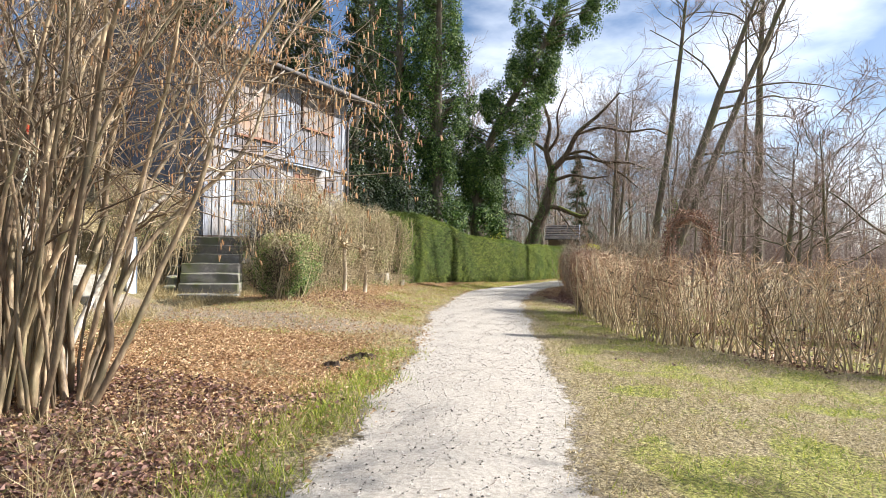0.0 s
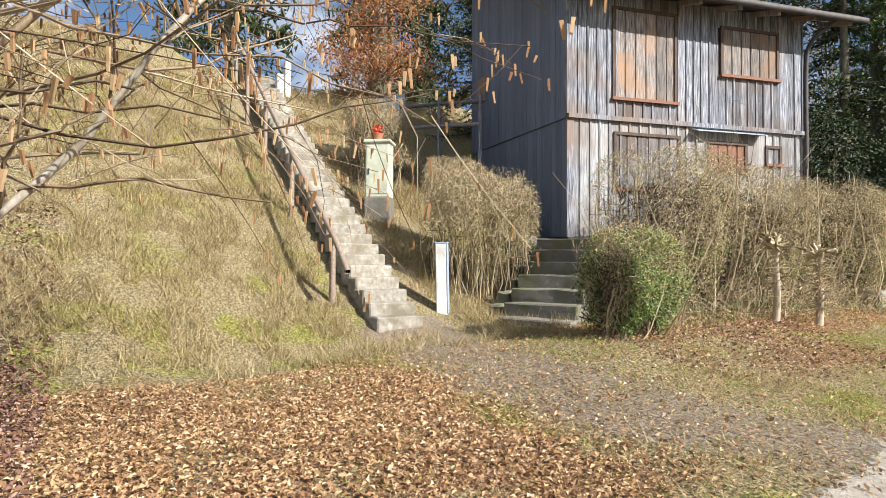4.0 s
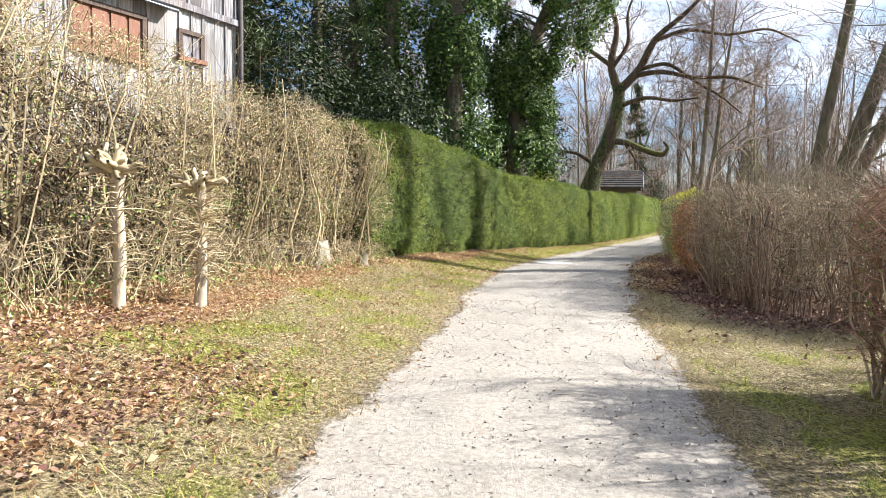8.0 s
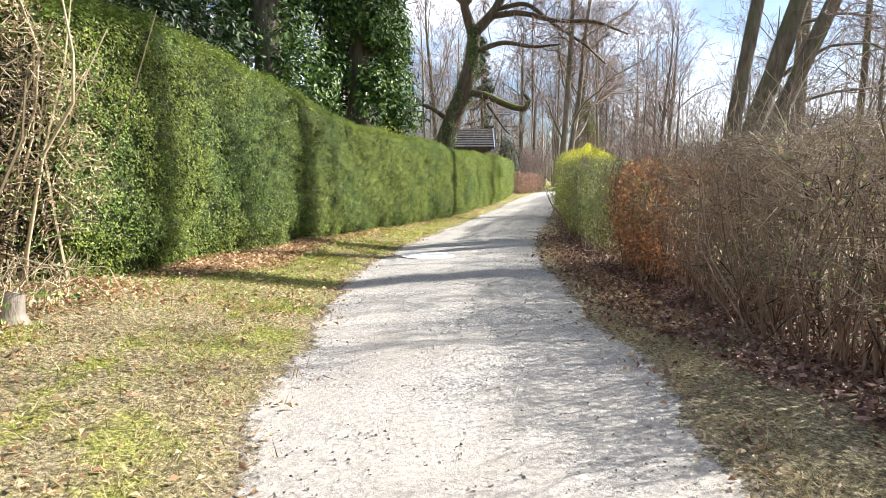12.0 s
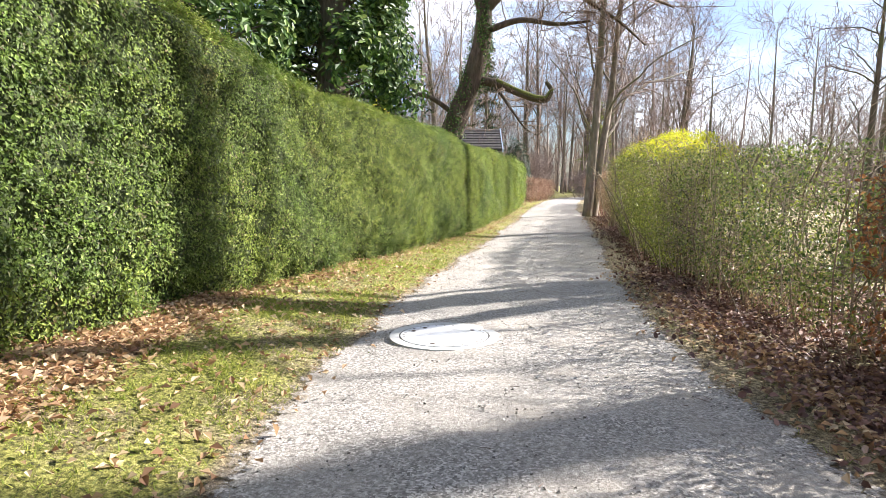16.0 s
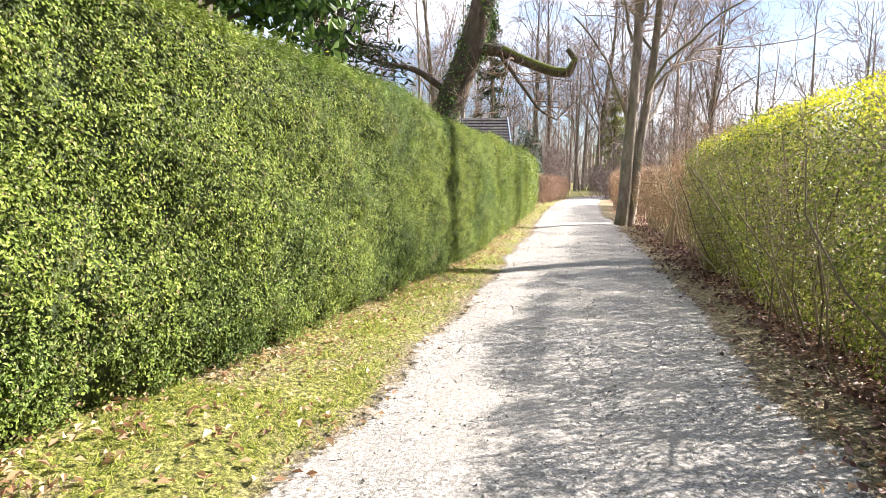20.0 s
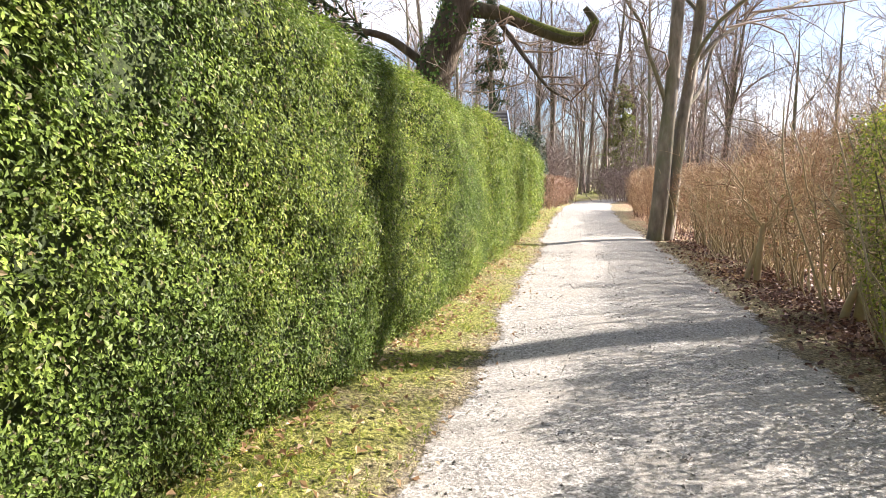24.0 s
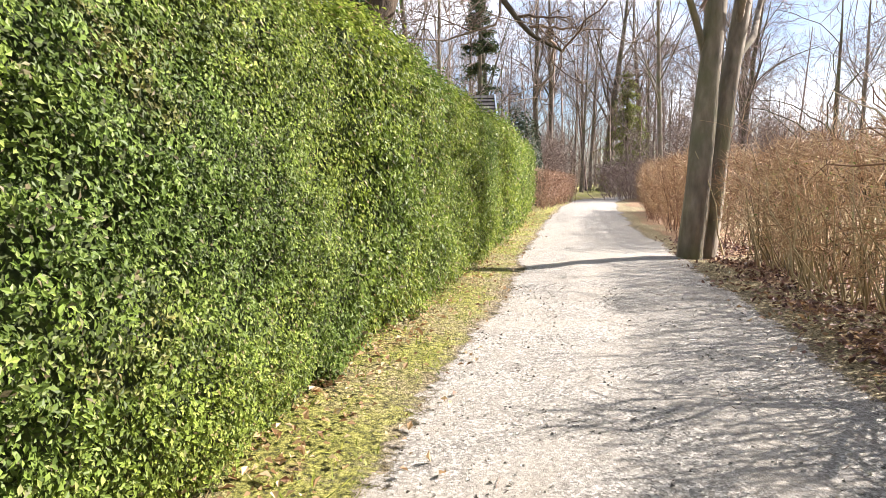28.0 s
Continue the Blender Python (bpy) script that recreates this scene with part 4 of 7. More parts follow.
def stone_steps():
    ob = thing("stone_steps", "short flight of shaded old stone steps beside a bush", "stairs")
    for n in range(7):
        f = n / 6
        x, y, z = -5.3 - f * 0.95, 7.7 + f * 1.6, 0.46 + f * 1.26
        st = part("step", rough_block(-0.6, 0.6, -0.22, 0.32, z - 0.2 - 0.75 * f, z, 0.025, n + 40), M_STONE, ob)
        st.location, st.rotation_euler = (x, y, 0), (0, 0, radians(24))
    for n in range(7):
        f = n / 6
        st = part("side_stone", rough_block(-0.11, 0.11, -0.19, 0.19, -0.25 - 0.55 * f, 0.06, 0.05, n + 60, 0.03), M_STONE, ob)
        st.location, st.rotation_euler = (-6.05 - f * 0.98, 7.4 + f * 1.62, 0.36 + f * 1.2), (0.03 * n, 0.04, 0.4 + 0.06 * (n % 3))


concrete_stairs()
handrail()
stone_steps()


def utility_cabinet():
    ob = thing("utility_cabinet", "pale green metal cabinet on a stone plinth", "utility cabinet", at=(-9.25, 6.95, 0))
    ob.rotation_euler = (0, 0, radians(-38))
    part("plinth", rough_block(-0.23, 0.23, -0.26, 0.26, 1.5, 2.55, 0.015, 3), M_STONE, ob, "grey stone plinth")
    part("body", box_mesh(-0.21, 0.21, -0.24, 0.24, 2.55, 3.62, 0.015), M_CABINET, ob)
    part("lid", box_mesh(-0.25, 0.25, -0.28, 0.28, 3.62, 3.69, 0.02), M_CABINET, ob)
    dr = part("door", box_mesh(0.21, 0.222, -0.215, 0.215, 2.62, 3.58, 0.004), M_CABINET, ob)
    part("handle", box_mesh(0.222, 0.24, -0.18, -0.15, 3.0, 3.12, 0.004), M_PIPE, dr)
    pot = thing("flower_pot", "small pot with red flowers on the cabinet", "flower pot", at=(-9.25, 6.9, 3.69))
    p = Pile()
    tube(p, [(0, 0, 0), (0, 0, 0.14)], [0.09, 0.13], 12)
    part("pot", p, M_POT, pot)
    f = Pile()
    q = rng.normal(0, 0.055, (70, 3)) + [0, 0, 0.22]
    leaves(f, q, rng.normal(size=q.shape) + [0, 0, 1], 0.07, 0.9)
    part("flower_head", f, M_FLOWER, pot, "red flowers", "stuff")


utility_cabinet()


def marker_post():
    ob = thing("marker_post", "short white post with a blue edge in the grass", "post", at=(-6.35, 6.68, 0))
    ob.rotation_euler = (0.02, 0.03, radians(-40))
    part("body", box_mesh(-0.1, 0.1, -0.085, 0.085, 0.4, 1.58, 0.012), M_POSTWHITE, ob)
    part("edge", box_mesh(-0.06, 0.103, 0.086, 0.1, 0.5, 1.575, 0.004), M_POSTBLUE, ob, "blue edge strip")
    part("cap", box_mesh(-0.104, 0.104, -0.09, 0.104, 1.58, 1.6, 0.006), M_POSTBLUE, ob, "blue top")


marker_post()

# ---- shrubs, hedges and trees ----


def hazel_shrub():
    ob = thing("hazel_shrub", "many-stemmed bare hazel shrub with hanging orange catkins", "shrub")
    c = np.array([-1.75, 0.12])
    k = 84
    ang = rng.uniform(0, 2 * np.pi, k)
    rad = np.sqrt(rng.uniform(0, 1, k)) * 0.5
    bx, by = c[0] + rad * np.cos(ang) * 0.8, c[1] + rad * np.sin(ang)
    p0 = np.stack([bx, by, height(bx, by) - 0.03], 1)
    tilt = np.abs(rng.normal(0.04, 0.13, k)) + rad * 0.42
    h = rng.uniform(3.0, 4.8, k)
    turn = ang + rng.normal(0, 0.8, k)
    out = np.stack([np.cos(turn), np.sin(turn)], 1)
    p2 = p0 + np.c_[out * (np.tan(np.clip(tilt, 0, 0.72)) * h)[:, None], h]
    p2[:, 1] += 0.25
    p1 = p0 * 0.5 + p2 * 0.5 + np.c_[-out * (0.12 * h)[:, None] * rng.uniform(0.2, 1.4, (k, 1)), np.full(k, 0.1)] + np.c_[rng.normal(0, 0.12, (k, 2)), np.zeros(k)]
    r0 = 0.008 + 0.026 * rng.uniform(0, 1, k) ** 1.7
    r1 = r0 * 0.35
    lean0 = np.array([[-2.15, 0.1, 0.05], [-2.0, -0.25, 0.03], [-1.75, 0.5, 0.03], [-1.5, 0.5, 0.03], [-1.6, 0.55, 0.03], [-1.3, 0.3, 0.0], [-1.35, -0.1, 0.0], [-2.1, -0.3, 0.1]])
    lean2 = np.array([[-3.9, -0.6, 3.3], [-2.6, -2.2, 4.0], [-1.2, 3.1, 3.45], [-1.6, 3.0, 4.2], [-0.5, 2.7, 4.2], [0.35, 1.4, 4.2], [0.3, -0.4, 3.9], [-2.9, -1.9, 3.2]])
    lean1 = lean0 * 0.5 + lean2 * 0.5 + [[0, 0.1, 0.5], [0.1, 0.2, 0.4], [0, -0.35, -0.1], [0, -0.2, 0.2], [0, -0.3, 0.2], [-0.2, -0.1, 0.3], [-0.2, 0.1, 0.3], [0.1, 0.2, -0.3]]
    lean1[2] = (-2.27, 1.4, 1.66)
    p0, p1, p2 = np.r_[p0, lean0], np.r_[p1, lean1], np.r_[p2, lean2]
    r0, r1 = np.r_[r0, [0.03, 0.026, 0.031, 0.028, 0.026, 0.026, 0.024, 0.034]], np.r_[r1, np.full(8, 0.011)]
    for n in range(len(p0)):
        part("stem", strokes(Pile(), p0[n], p1[n], p2[n], r0[n], r1[n], 16, 8, 0.015), M_HAZEL_PALE if n == k + 2 else M_HAZEL_STEM, ob)
    a = children(p0, p1, p2, r0, r1, 6, 0.34, 0.97, 0.28, 0.55, 0.1, 0.22, 0.5)
    b = children(*a, 3, 0.2, 1.0, 0.5, 0.5, 0.06, 0.3, 0.6)
    c3 = children(*b, 2, 0.3, 1.0, 0.55, 0.5, 0.0, 0.3, 0.7)
    tw = Pile()
    strokes(tw, *a, 7, 4, 0.04)
    strokes(tw, *b, 4, 3, 0.05)
    strokes(tw, c3[0], c3[1], c3[2], np.maximum(c3[3], 0.0022), 0.0015, 2, 3)
    part("twig_mass", tw, M_HAZEL, ob, kind="stuff")
    droop = children(p0[-6:-2], p1[-6:-2], p2[-6:-2], r0[-6:-2], r1[-6:-2], 22, 0.35, 1.0, 0.42, 0.6, -0.08, 0.2, 0.4)
    ok = (droop[2][:, 1] < 3.6) & (droop[2][:, 0] < 0.6) & (droop[2][:, 2] > 1.8)
    droop = tuple(v[ok] for v in droop)
    d2 = children(*droop, 9, 0.2, 1.0, 0.45, 0.6, -0.05, 0.3, 0.6)
    ok = (d2[2][:, 1] < 3.7) & (d2[2][:, 0] < 0.7)
    d2 = tuple(v[ok] for v in d2)
    dp = Pile()
    strokes(dp, *droop, 7, 4, 0.04)
    strokes(dp, d2[0], d2[1], d2[2], np.maximum(d2[3], 0.0025), 0.0018, 3, 3)
    part("catkin_twig", dp, M_HAZEL, ob, kind="stuff")
    ends = np.concatenate([d2[2], d2[2] + rng.normal(0, 0.025, d2[2].shape), d2[1], d2[1] + rng.normal(0, 0.03, d2[1].shape), d2[2] * 0.6 + d2[1] * 0.4, droop[2], droop[1], c3[2][(c3[2][:, 2] > 2.6) & (c3[2][:, 1] > 1.4)], b[2][b[2][:, 2] > 3.2]])
    ends = ends[rng.uniform(size=len(ends)) < 0.8] + rng.normal(0, 0.02, 3)
    ln = rng.uniform(0.03, 0.075, len(ends))[:, None]
    tip = ends + np.c_[rng.normal(0, 0.007, (len(ends), 2)), -ln[:, 0]]
    part("catkin", strokes(Pile(), ends, (ends + tip) / 2, tip, 0.0075, 0.0055, 1, 4), M_CATKIN, ob, "hanging orange catkins", "stuff")


rng = np.random.default_rng(23)
hazel_shrub()


M_TWIG_BLUSH = twiggy("blush_twig", [(0, (0.24, 0.13, 0.08)), (0.5, (0.56, 0.37, 0.23)), (1, (0.85, 0.68, 0.46))])


def twig_hedge(name, label, line, width, top, stems, twigs, m_stem, m_twig, leaf=(), thick=(0.006, 0.016), twig_len=(0.12, 0.38), low=0.15, category="hedge", cap=0.06, upright=0.3, twig_r=(0.0025, 0.0055), own=40, wild=0, dark=0):
    """A hedge of bare stems and many fine twigs along a line, with leaves where it has them: leaf = (material, count, size, lowest, highest share of height)."""
    ob = thing(name, label, category)
    line = np.array(line, float)
    seg = np.r_[0, np.cumsum(np.hypot(*np.diff(line, axis=0).T))]

    def at(s):
        return np.stack([np.interp(s, seg, line[:, 0]), np.interp(s, seg, line[:, 1])], 1)

    def across(s):
        d = at(s + 0.05) - at(s - 0.05)
        d = d / np.maximum(np.linalg.norm(d, axis=1, keepdims=True), 1e-6)
        return np.stack([-d[:, 1], d[:, 0]], 1)

    tops = (lambda s: np.interp(s / seg[-1], np.linspace(0, 1, len(top)), top)) if hasattr(top, "__len__") else (lambda s: np.full(len(s), float(top)))
    s = rng.uniform(0, seg[-1], stems)
    w = rng.normal(0, width * 0.16, stems)
    b2 = at(s) + across(s) * w[:, None]
    z0 = height(b2[:, 0], b2[:, 1])
    t2 = at(np.clip(s + rng.normal(0, 0.22, stems), 0, seg[-1])) + across(s) * (w * 1.6 + rng.normal(0, width * 0.2, stems))[:, None]
    hh = tops(s) * rng.uniform(0.6, 1.02, stems)
    p0, p2 = np.c_[b2, z0 - 0.05], np.c_[t2, z0 + hh]
    p1 = (p0 + p2) / 2 + np.c_[rng.normal(0, 0.09, (stems, 2)), np.zeros(stems)]
    r0 = rng.uniform(*thick, stems)
    order = np.argsort(-r0)
    lone = min(own, stems // 3)
    for n in order[:lone]:
        part("stem", strokes(Pile(), p0[n], p1[n], p2[n], r0[n], r0[n] * 0.4, 6, 5, 0.03), m_stem, ob)
    rest = order[lone:]
    part("stem_mass", strokes(Pile(), p0[rest], p1[rest], p2[rest], r0[rest], r0[rest] * 0.4, 4, 4, 0.03), m_stem, ob, kind="stuff")
    s = rng.uniform(0, seg[-1], twigs)
    edge = rng.uniform(-1, 1, twigs)
    edge = np.sign(edge) * np.abs(edge) ** 0.55
    q = rng.uniform(low, 1, twigs) ** 0.8
    lump = 1 + 0.17 * np.sin(s * 2.3) + 0.1 * np.sin(s * 5.9 + q * 5)
    belly = np.sqrt(np.clip(1 - np.clip((q - 0.8) / 0.25, 0, 1) ** 2, 0, 1)) * (0.55 + 0.45 * smooth(0.1, 0.45, q))
    e2 = at(s) + across(s) * (edge * width * 0.5 * belly * lump)[:, None]
    zz = height(e2[:, 0], e2[:, 1])
    hgt = q * tops(s) * (1 + cap * np.sin(s * 3.1) * np.sin(s * 1.3))
    a = np.c_[e2, zz + hgt]
    d = unit(np.c_[across(s) * (edge * 0.7)[:, None], np.full(twigs, upright)] + rng.normal(0, 0.6, (twigs, 3)))
    ln = rng.uniform(*twig_len, twigs)[:, None]
    over = np.minimum(a[:, 2:3] + d[:, 2:3] * ln * 0.5, zz[:, None] + (tops(s) * (1 + cap))[:, None]) - (a[:, 2:3] + d[:, 2:3] * ln * 0.5)
    a = a + np.c_[np.zeros((twigs, 2)), over]
    bnd = rng.normal(0, 0.12, (twigs, 3)) * ln
    rt = rng.uniform(*twig_r, twigs)
    near = rng.uniform(size=twigs) < 0.3
    tw = strokes(Pile(), (a - d * ln * 0.5)[near], (a + bnd)[near], (a + d * ln * 0.5)[near], rt[near], rt[near] * 0.5, 2, 3)
    strokes(tw, (a - d * ln * 0.5)[~near], a[~near], (a + d * ln * 0.5)[~near], rt[~near], rt[~near] * 0.5, 1, 3)
    part("twig_mass", tw, m_twig, ob, kind="stuff")
    # extra inner twigs; their dark colour stands for shade inside the hedge
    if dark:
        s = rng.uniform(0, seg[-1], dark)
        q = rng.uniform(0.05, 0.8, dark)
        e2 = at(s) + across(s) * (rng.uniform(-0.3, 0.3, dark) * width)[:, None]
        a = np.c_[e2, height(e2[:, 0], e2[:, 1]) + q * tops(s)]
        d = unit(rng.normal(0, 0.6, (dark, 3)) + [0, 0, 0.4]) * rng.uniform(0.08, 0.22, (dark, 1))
        part("inner_twig", strokes(Pile(), a - d, a, a + d, rng.uniform(0.003, 0.009, dark), 0.003, 1, 3), M_TWIG_SHADE, ob, "inner twigs coloured dark as the shade inside", "stuff")
    if wild:
        s = rng.uniform(0, seg[-1], wild)
        e2 = at(s) + across(s) * rng.uniform(-0.45, 0.45, wild)[:, None] * width
        zz = height(e2[:, 0], e2[:, 1])
        a = np.c_[e2, zz + tops(s) * rng.uniform(0.55, 0.9, wild)]
        e = a + np.c_[rng.normal(0, 0.22, (wild, 2)), tops(s) * rng.uniform(0.2, 0.62, wild)]
        sh = (a, (a + e) / 2 + rng.normal(0, 0.06, a.shape), e, np.full(wild, 0.006), np.full(wild, 0.002))
        ws = strokes(Pile(), *sh, 4, 3, 0.04)
        cd = children(*sh, 4, 0.2, 0.95, 0.45, 0.5, 0.15, 0.3, 0.6)
        strokes(ws, cd[0], cd[1], cd[2], 0.0035, 0.0018, 2, 3)
        part("long_shoot", ws, m_twig, ob, kind="stuff")
    for m, count, size, lo, hi in leaf:
        s = rng.uniform(0, seg[-1], count)
        edge = rng.uniform(-1, 1, count)
        edge = np.sign(edge) * np.abs(edge) ** 0.4
        q = rng.uniform(lo, hi, count)
        belly = np.sqrt(np.clip(1 - np.clip((q - 0.8) / 0.25, 0, 1) ** 2, 0, 1)) * (0.6 + 0.4 * smooth(0.1, 0.45, q))
        lump = 1 + 0.17 * np.sin(s * 2.3) + 0.1 * np.sin(s * 5.9 + q * 5)
        keepers = np.sin(s * 3.7) * np.sin(q * 9 + s * 2.1) + 0.5 * np.sin(s * 9.1 - q * 13) < rng.uniform(-0.2, 1.3, count)
        e2 = at(s) + across(s) * (edge * width * 0.52 * belly * lump)[:, None]
        pos = np.c_[e2, height(e2[:, 0], e2[:, 1]) + q * tops(s)] + rng.normal(0, 0.03, (count, 3))
        nrm = np.c_[across(s) * edge[:, None], np.full(count, 0.4)] + rng.normal(0, 0.6, (count, 3))
        leaves(pl := Pile(), pos[keepers], nrm[keepers], size * rng.uniform(0.6, 1.3, keepers.sum()))
        part("foliage", pl, m, ob, kind="stuff")
    return ob


M_TANLEAF = leafy("tan_dry_leaf", [(0, (0.26, 0.17, 0.085)), (0.5, (0.5, 0.38, 0.2)), (1, (0.74, 0.62, 0.38))], 0.35, 0.6)
M_MIXLEAF = leafy("mixed_leaf", [(0, (0.04, 0.07, 0.02)), (0.5, (0.14, 0.2, 0.04)), (1, (0.42, 0.45, 0.15))], 0.3, 0.4)

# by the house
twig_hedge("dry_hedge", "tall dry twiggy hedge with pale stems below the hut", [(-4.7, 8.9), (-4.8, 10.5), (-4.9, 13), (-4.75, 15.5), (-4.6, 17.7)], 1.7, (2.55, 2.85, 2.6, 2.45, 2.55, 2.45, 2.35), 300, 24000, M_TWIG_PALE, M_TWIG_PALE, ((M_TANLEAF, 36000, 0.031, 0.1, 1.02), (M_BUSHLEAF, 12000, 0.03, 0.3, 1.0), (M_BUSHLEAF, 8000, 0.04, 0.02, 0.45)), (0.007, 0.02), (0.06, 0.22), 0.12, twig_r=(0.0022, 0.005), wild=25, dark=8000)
twig_hedge("privet_bush", "clipped half-bare privet bush on pale stems", [(-7.35, 6.95), (-6.75, 7.75), (-6.5, 8.5)], 1.15, (2.0, 2.1, 2.05), 150, 6500, M_TWIG_PALE, M_TWIG_PALE, ((M_BUSHLEAF, 3000, 0.03, 0.45, 1.0), (M_TANLEAF, 6500, 0.028, 0.35, 1.03)), (0.006, 0.014), (0.1, 0.25), 0.5, "bush", dark=250)
twig_hedge("privet_bush", "clipped half-bare privet bush beside the cabinet", [(-10.6, 7.0), (-10.8, 8.2)], 1.2, (1.7, 1.7), 90, 5000, M_TWIG_PALE, M_TWIG_PALE, ((M_BUSHLEAF, 1500, 0.035, 0.35, 1.0), (M_TANLEAF, 3500, 0.03, 0.35, 1.02)), (0.006, 0.014), (0.1, 0.25), 0.3, "bush", dark=800)
twig_hedge("ivy_bush", "small stump bush overgrown with glossy ivy", [(-3.5, 7.2), (-3.5, 7.95)], 1.0, (1.2, 1.3, 1.2), 60, 1300, M_TWIG_PALE, M_TWIG_PALE, ((M_IVY, 3600, 0.042, 0.05, 0.8), (M_BUSHLEAF, 9500, 0.036, 0.1, 1.02), (M_TANLEAF, 3000, 0.03, 0.4, 1.08)), (0.006, 0.014), (0.1, 0.3), 0.1, "bush", dark=400, wild=18)
twig_hedge("dry_stalks", "dry pale stalks and weeds along the hedge foot", [(-4.05, 8.4), (-3.95, 10.5), (-4.0, 13), (-3.85, 17.3)], 0.7, (0.6, 0.7, 0.5, 0.35), 240, 1100, M_TWIG_PALE, M_TWIG_PALE, ((M_BUSHLEAF, 1500, 0.05, 0.02, 0.5), (M_LITTER, 2500, 0.045, 0.0, 0.3)), (0.003, 0.008), (0.1, 0.4), 0.05, "weeds")

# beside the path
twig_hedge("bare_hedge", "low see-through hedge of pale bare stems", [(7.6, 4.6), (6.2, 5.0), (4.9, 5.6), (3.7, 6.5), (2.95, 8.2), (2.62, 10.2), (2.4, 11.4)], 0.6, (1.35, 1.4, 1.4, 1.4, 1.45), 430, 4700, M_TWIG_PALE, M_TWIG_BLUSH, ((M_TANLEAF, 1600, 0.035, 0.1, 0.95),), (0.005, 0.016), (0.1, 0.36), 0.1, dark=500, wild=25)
twig_hedge("bare_hedge", "ragged end clump of a bare hedge beside the path", [(2.55, 11.2), (2.3, 12.1)], 0.55, (1.4, 1.5), 100, 1500, M_TWIG_GREY, M_TWIG_RED, ((M_BUSHLEAF, 120, 0.05, 0.3, 0.9),), (0.006, 0.02), (0.14, 0.5), 0.1, wild=12)
twig_hedge("bare_hedge", "bare hedge of brown stems at the field edge", [(9.5, 8.2), (7.0, 8.7), (5.0, 9.3)], 0.7, (1.3, 1.35), 240, 4200, M_TWIG_GREY, M_TWIG_GREY, (), (0.005, 0.014), (0.12, 0.42), 0.1)
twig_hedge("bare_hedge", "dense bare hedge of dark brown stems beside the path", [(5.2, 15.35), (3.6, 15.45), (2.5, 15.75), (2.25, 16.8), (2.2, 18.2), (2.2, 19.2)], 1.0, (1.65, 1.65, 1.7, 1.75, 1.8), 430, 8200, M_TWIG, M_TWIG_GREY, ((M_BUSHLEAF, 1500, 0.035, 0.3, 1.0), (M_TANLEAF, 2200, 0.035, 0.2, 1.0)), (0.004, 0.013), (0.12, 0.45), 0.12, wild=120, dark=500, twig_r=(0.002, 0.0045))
twig_hedge("bare_thicket", "grey thicket of bare twigs behind the hedge", [(4.2, 16.8), (4.2, 19), (4.4, 22.5)], 2.4, (2.0, 2.2, 2.1), 130, 3800, M_TWIG_GREY, M_TWIG_GREY, ((M_BUSHLEAF, 1800, 0.035, 0.4, 1.0),), (0.005, 0.014), (0.16, 0.55), 0.25, "thicket", wild=90)
twig_hedge("beech_bush", "young beech with clinging rust-brown leaves", [(2.15, 19.3), (2.05, 20.8), (2.1, 21.5)], 1.0, (1.5, 1.62, 1.5), 80, 1100, M_TWIG, M_TWIG, ((M_RUST, 7500, 0.052, 0.1, 1.0), (M_BUSHLEAF, 700, 0.04, 0.5, 1.0)), (0.005, 0.012), (0.14, 0.45), 0.12, "bush", wild=35, twig_r=(0.002, 0.0045))
twig_hedge("mixed_bush", "loose bush with fresh green leaves on dark stems", [(2.1, 21.4), (2.15, 22.8), (2.25, 24.8)], 1.2, (1.6, 1.65, 1.75), 60, 900, M_TWIG_GREY, M_TWIG_GREY, ((M_MIXLEAF, 17000, 0.036, 0.12, 1.0), (M_FORSYSIDE, 4500, 0.034, 0.2, 1.0), (M_TANLEAF, 1500, 0.04, 0.02, 0.4)), (0.005, 0.012), (0.14, 0.4), 0.1, "bush", wild=35, twig_r=(0.002, 0.0045))
twig_hedge("forsythia_hedge", "rounded hedge with fresh yellow-green leaves and yellow top", [(2.35, 25.2), (2.45, 26.4), (2.75, 28), (3.15, 30.2), (3.65, 32.2)], 1.4, (1.75, 1.95, 2.0, 1.97, 1.9), 260, 3200, M_TWIG_GREY, M_TWIG_GREY, ((M_FORSYSIDE, 90000, 0.031, 0.06, 0.97), (M_FORSYTHIA, 17000, 0.03, 0.9, 1.1)), (0.006, 0.014), (0.14, 0.4), 0.08, dark=450)
twig_hedge("brown_hedge", "leafless brown hedge with thin stems beside the path", [(3.85, 31.9), (4.05, 33), (4.35, 35), (4.8, 38), (5.3, 41)], 1.2, (2.15, 1.95, 1.65, 1.65), 420, 11500, M_TWIG_PALE, M_TWIG_BLUSH, ((M_TANLEAF, 5500, 0.034, 0.12, 1.0), (M_BUSHLEAF, 2600, 0.03, 0.2, 0.9)), (0.005, 0.016), (0.1, 0.34), 0.12, wild=120, dark=450, twig_r=(0.0025, 0.0055))
twig_hedge("brown_hedge", "clipped reddish-brown hedge further down the path", [(5.3, 42.3), (6.0, 46), (6.9, 51), (8.5, 56)], 1.0, (1.8, 1.75, 1.8), 300, 8000, M_TWIG_RED, M_TWIG_BLUSH, ((M_LITTER, 2500, 0.045, 0.15, 1.0),), (0.006, 0.014), (0.16, 0.45), 0.1, twig_r=(0.004, 0.007), dark=500)
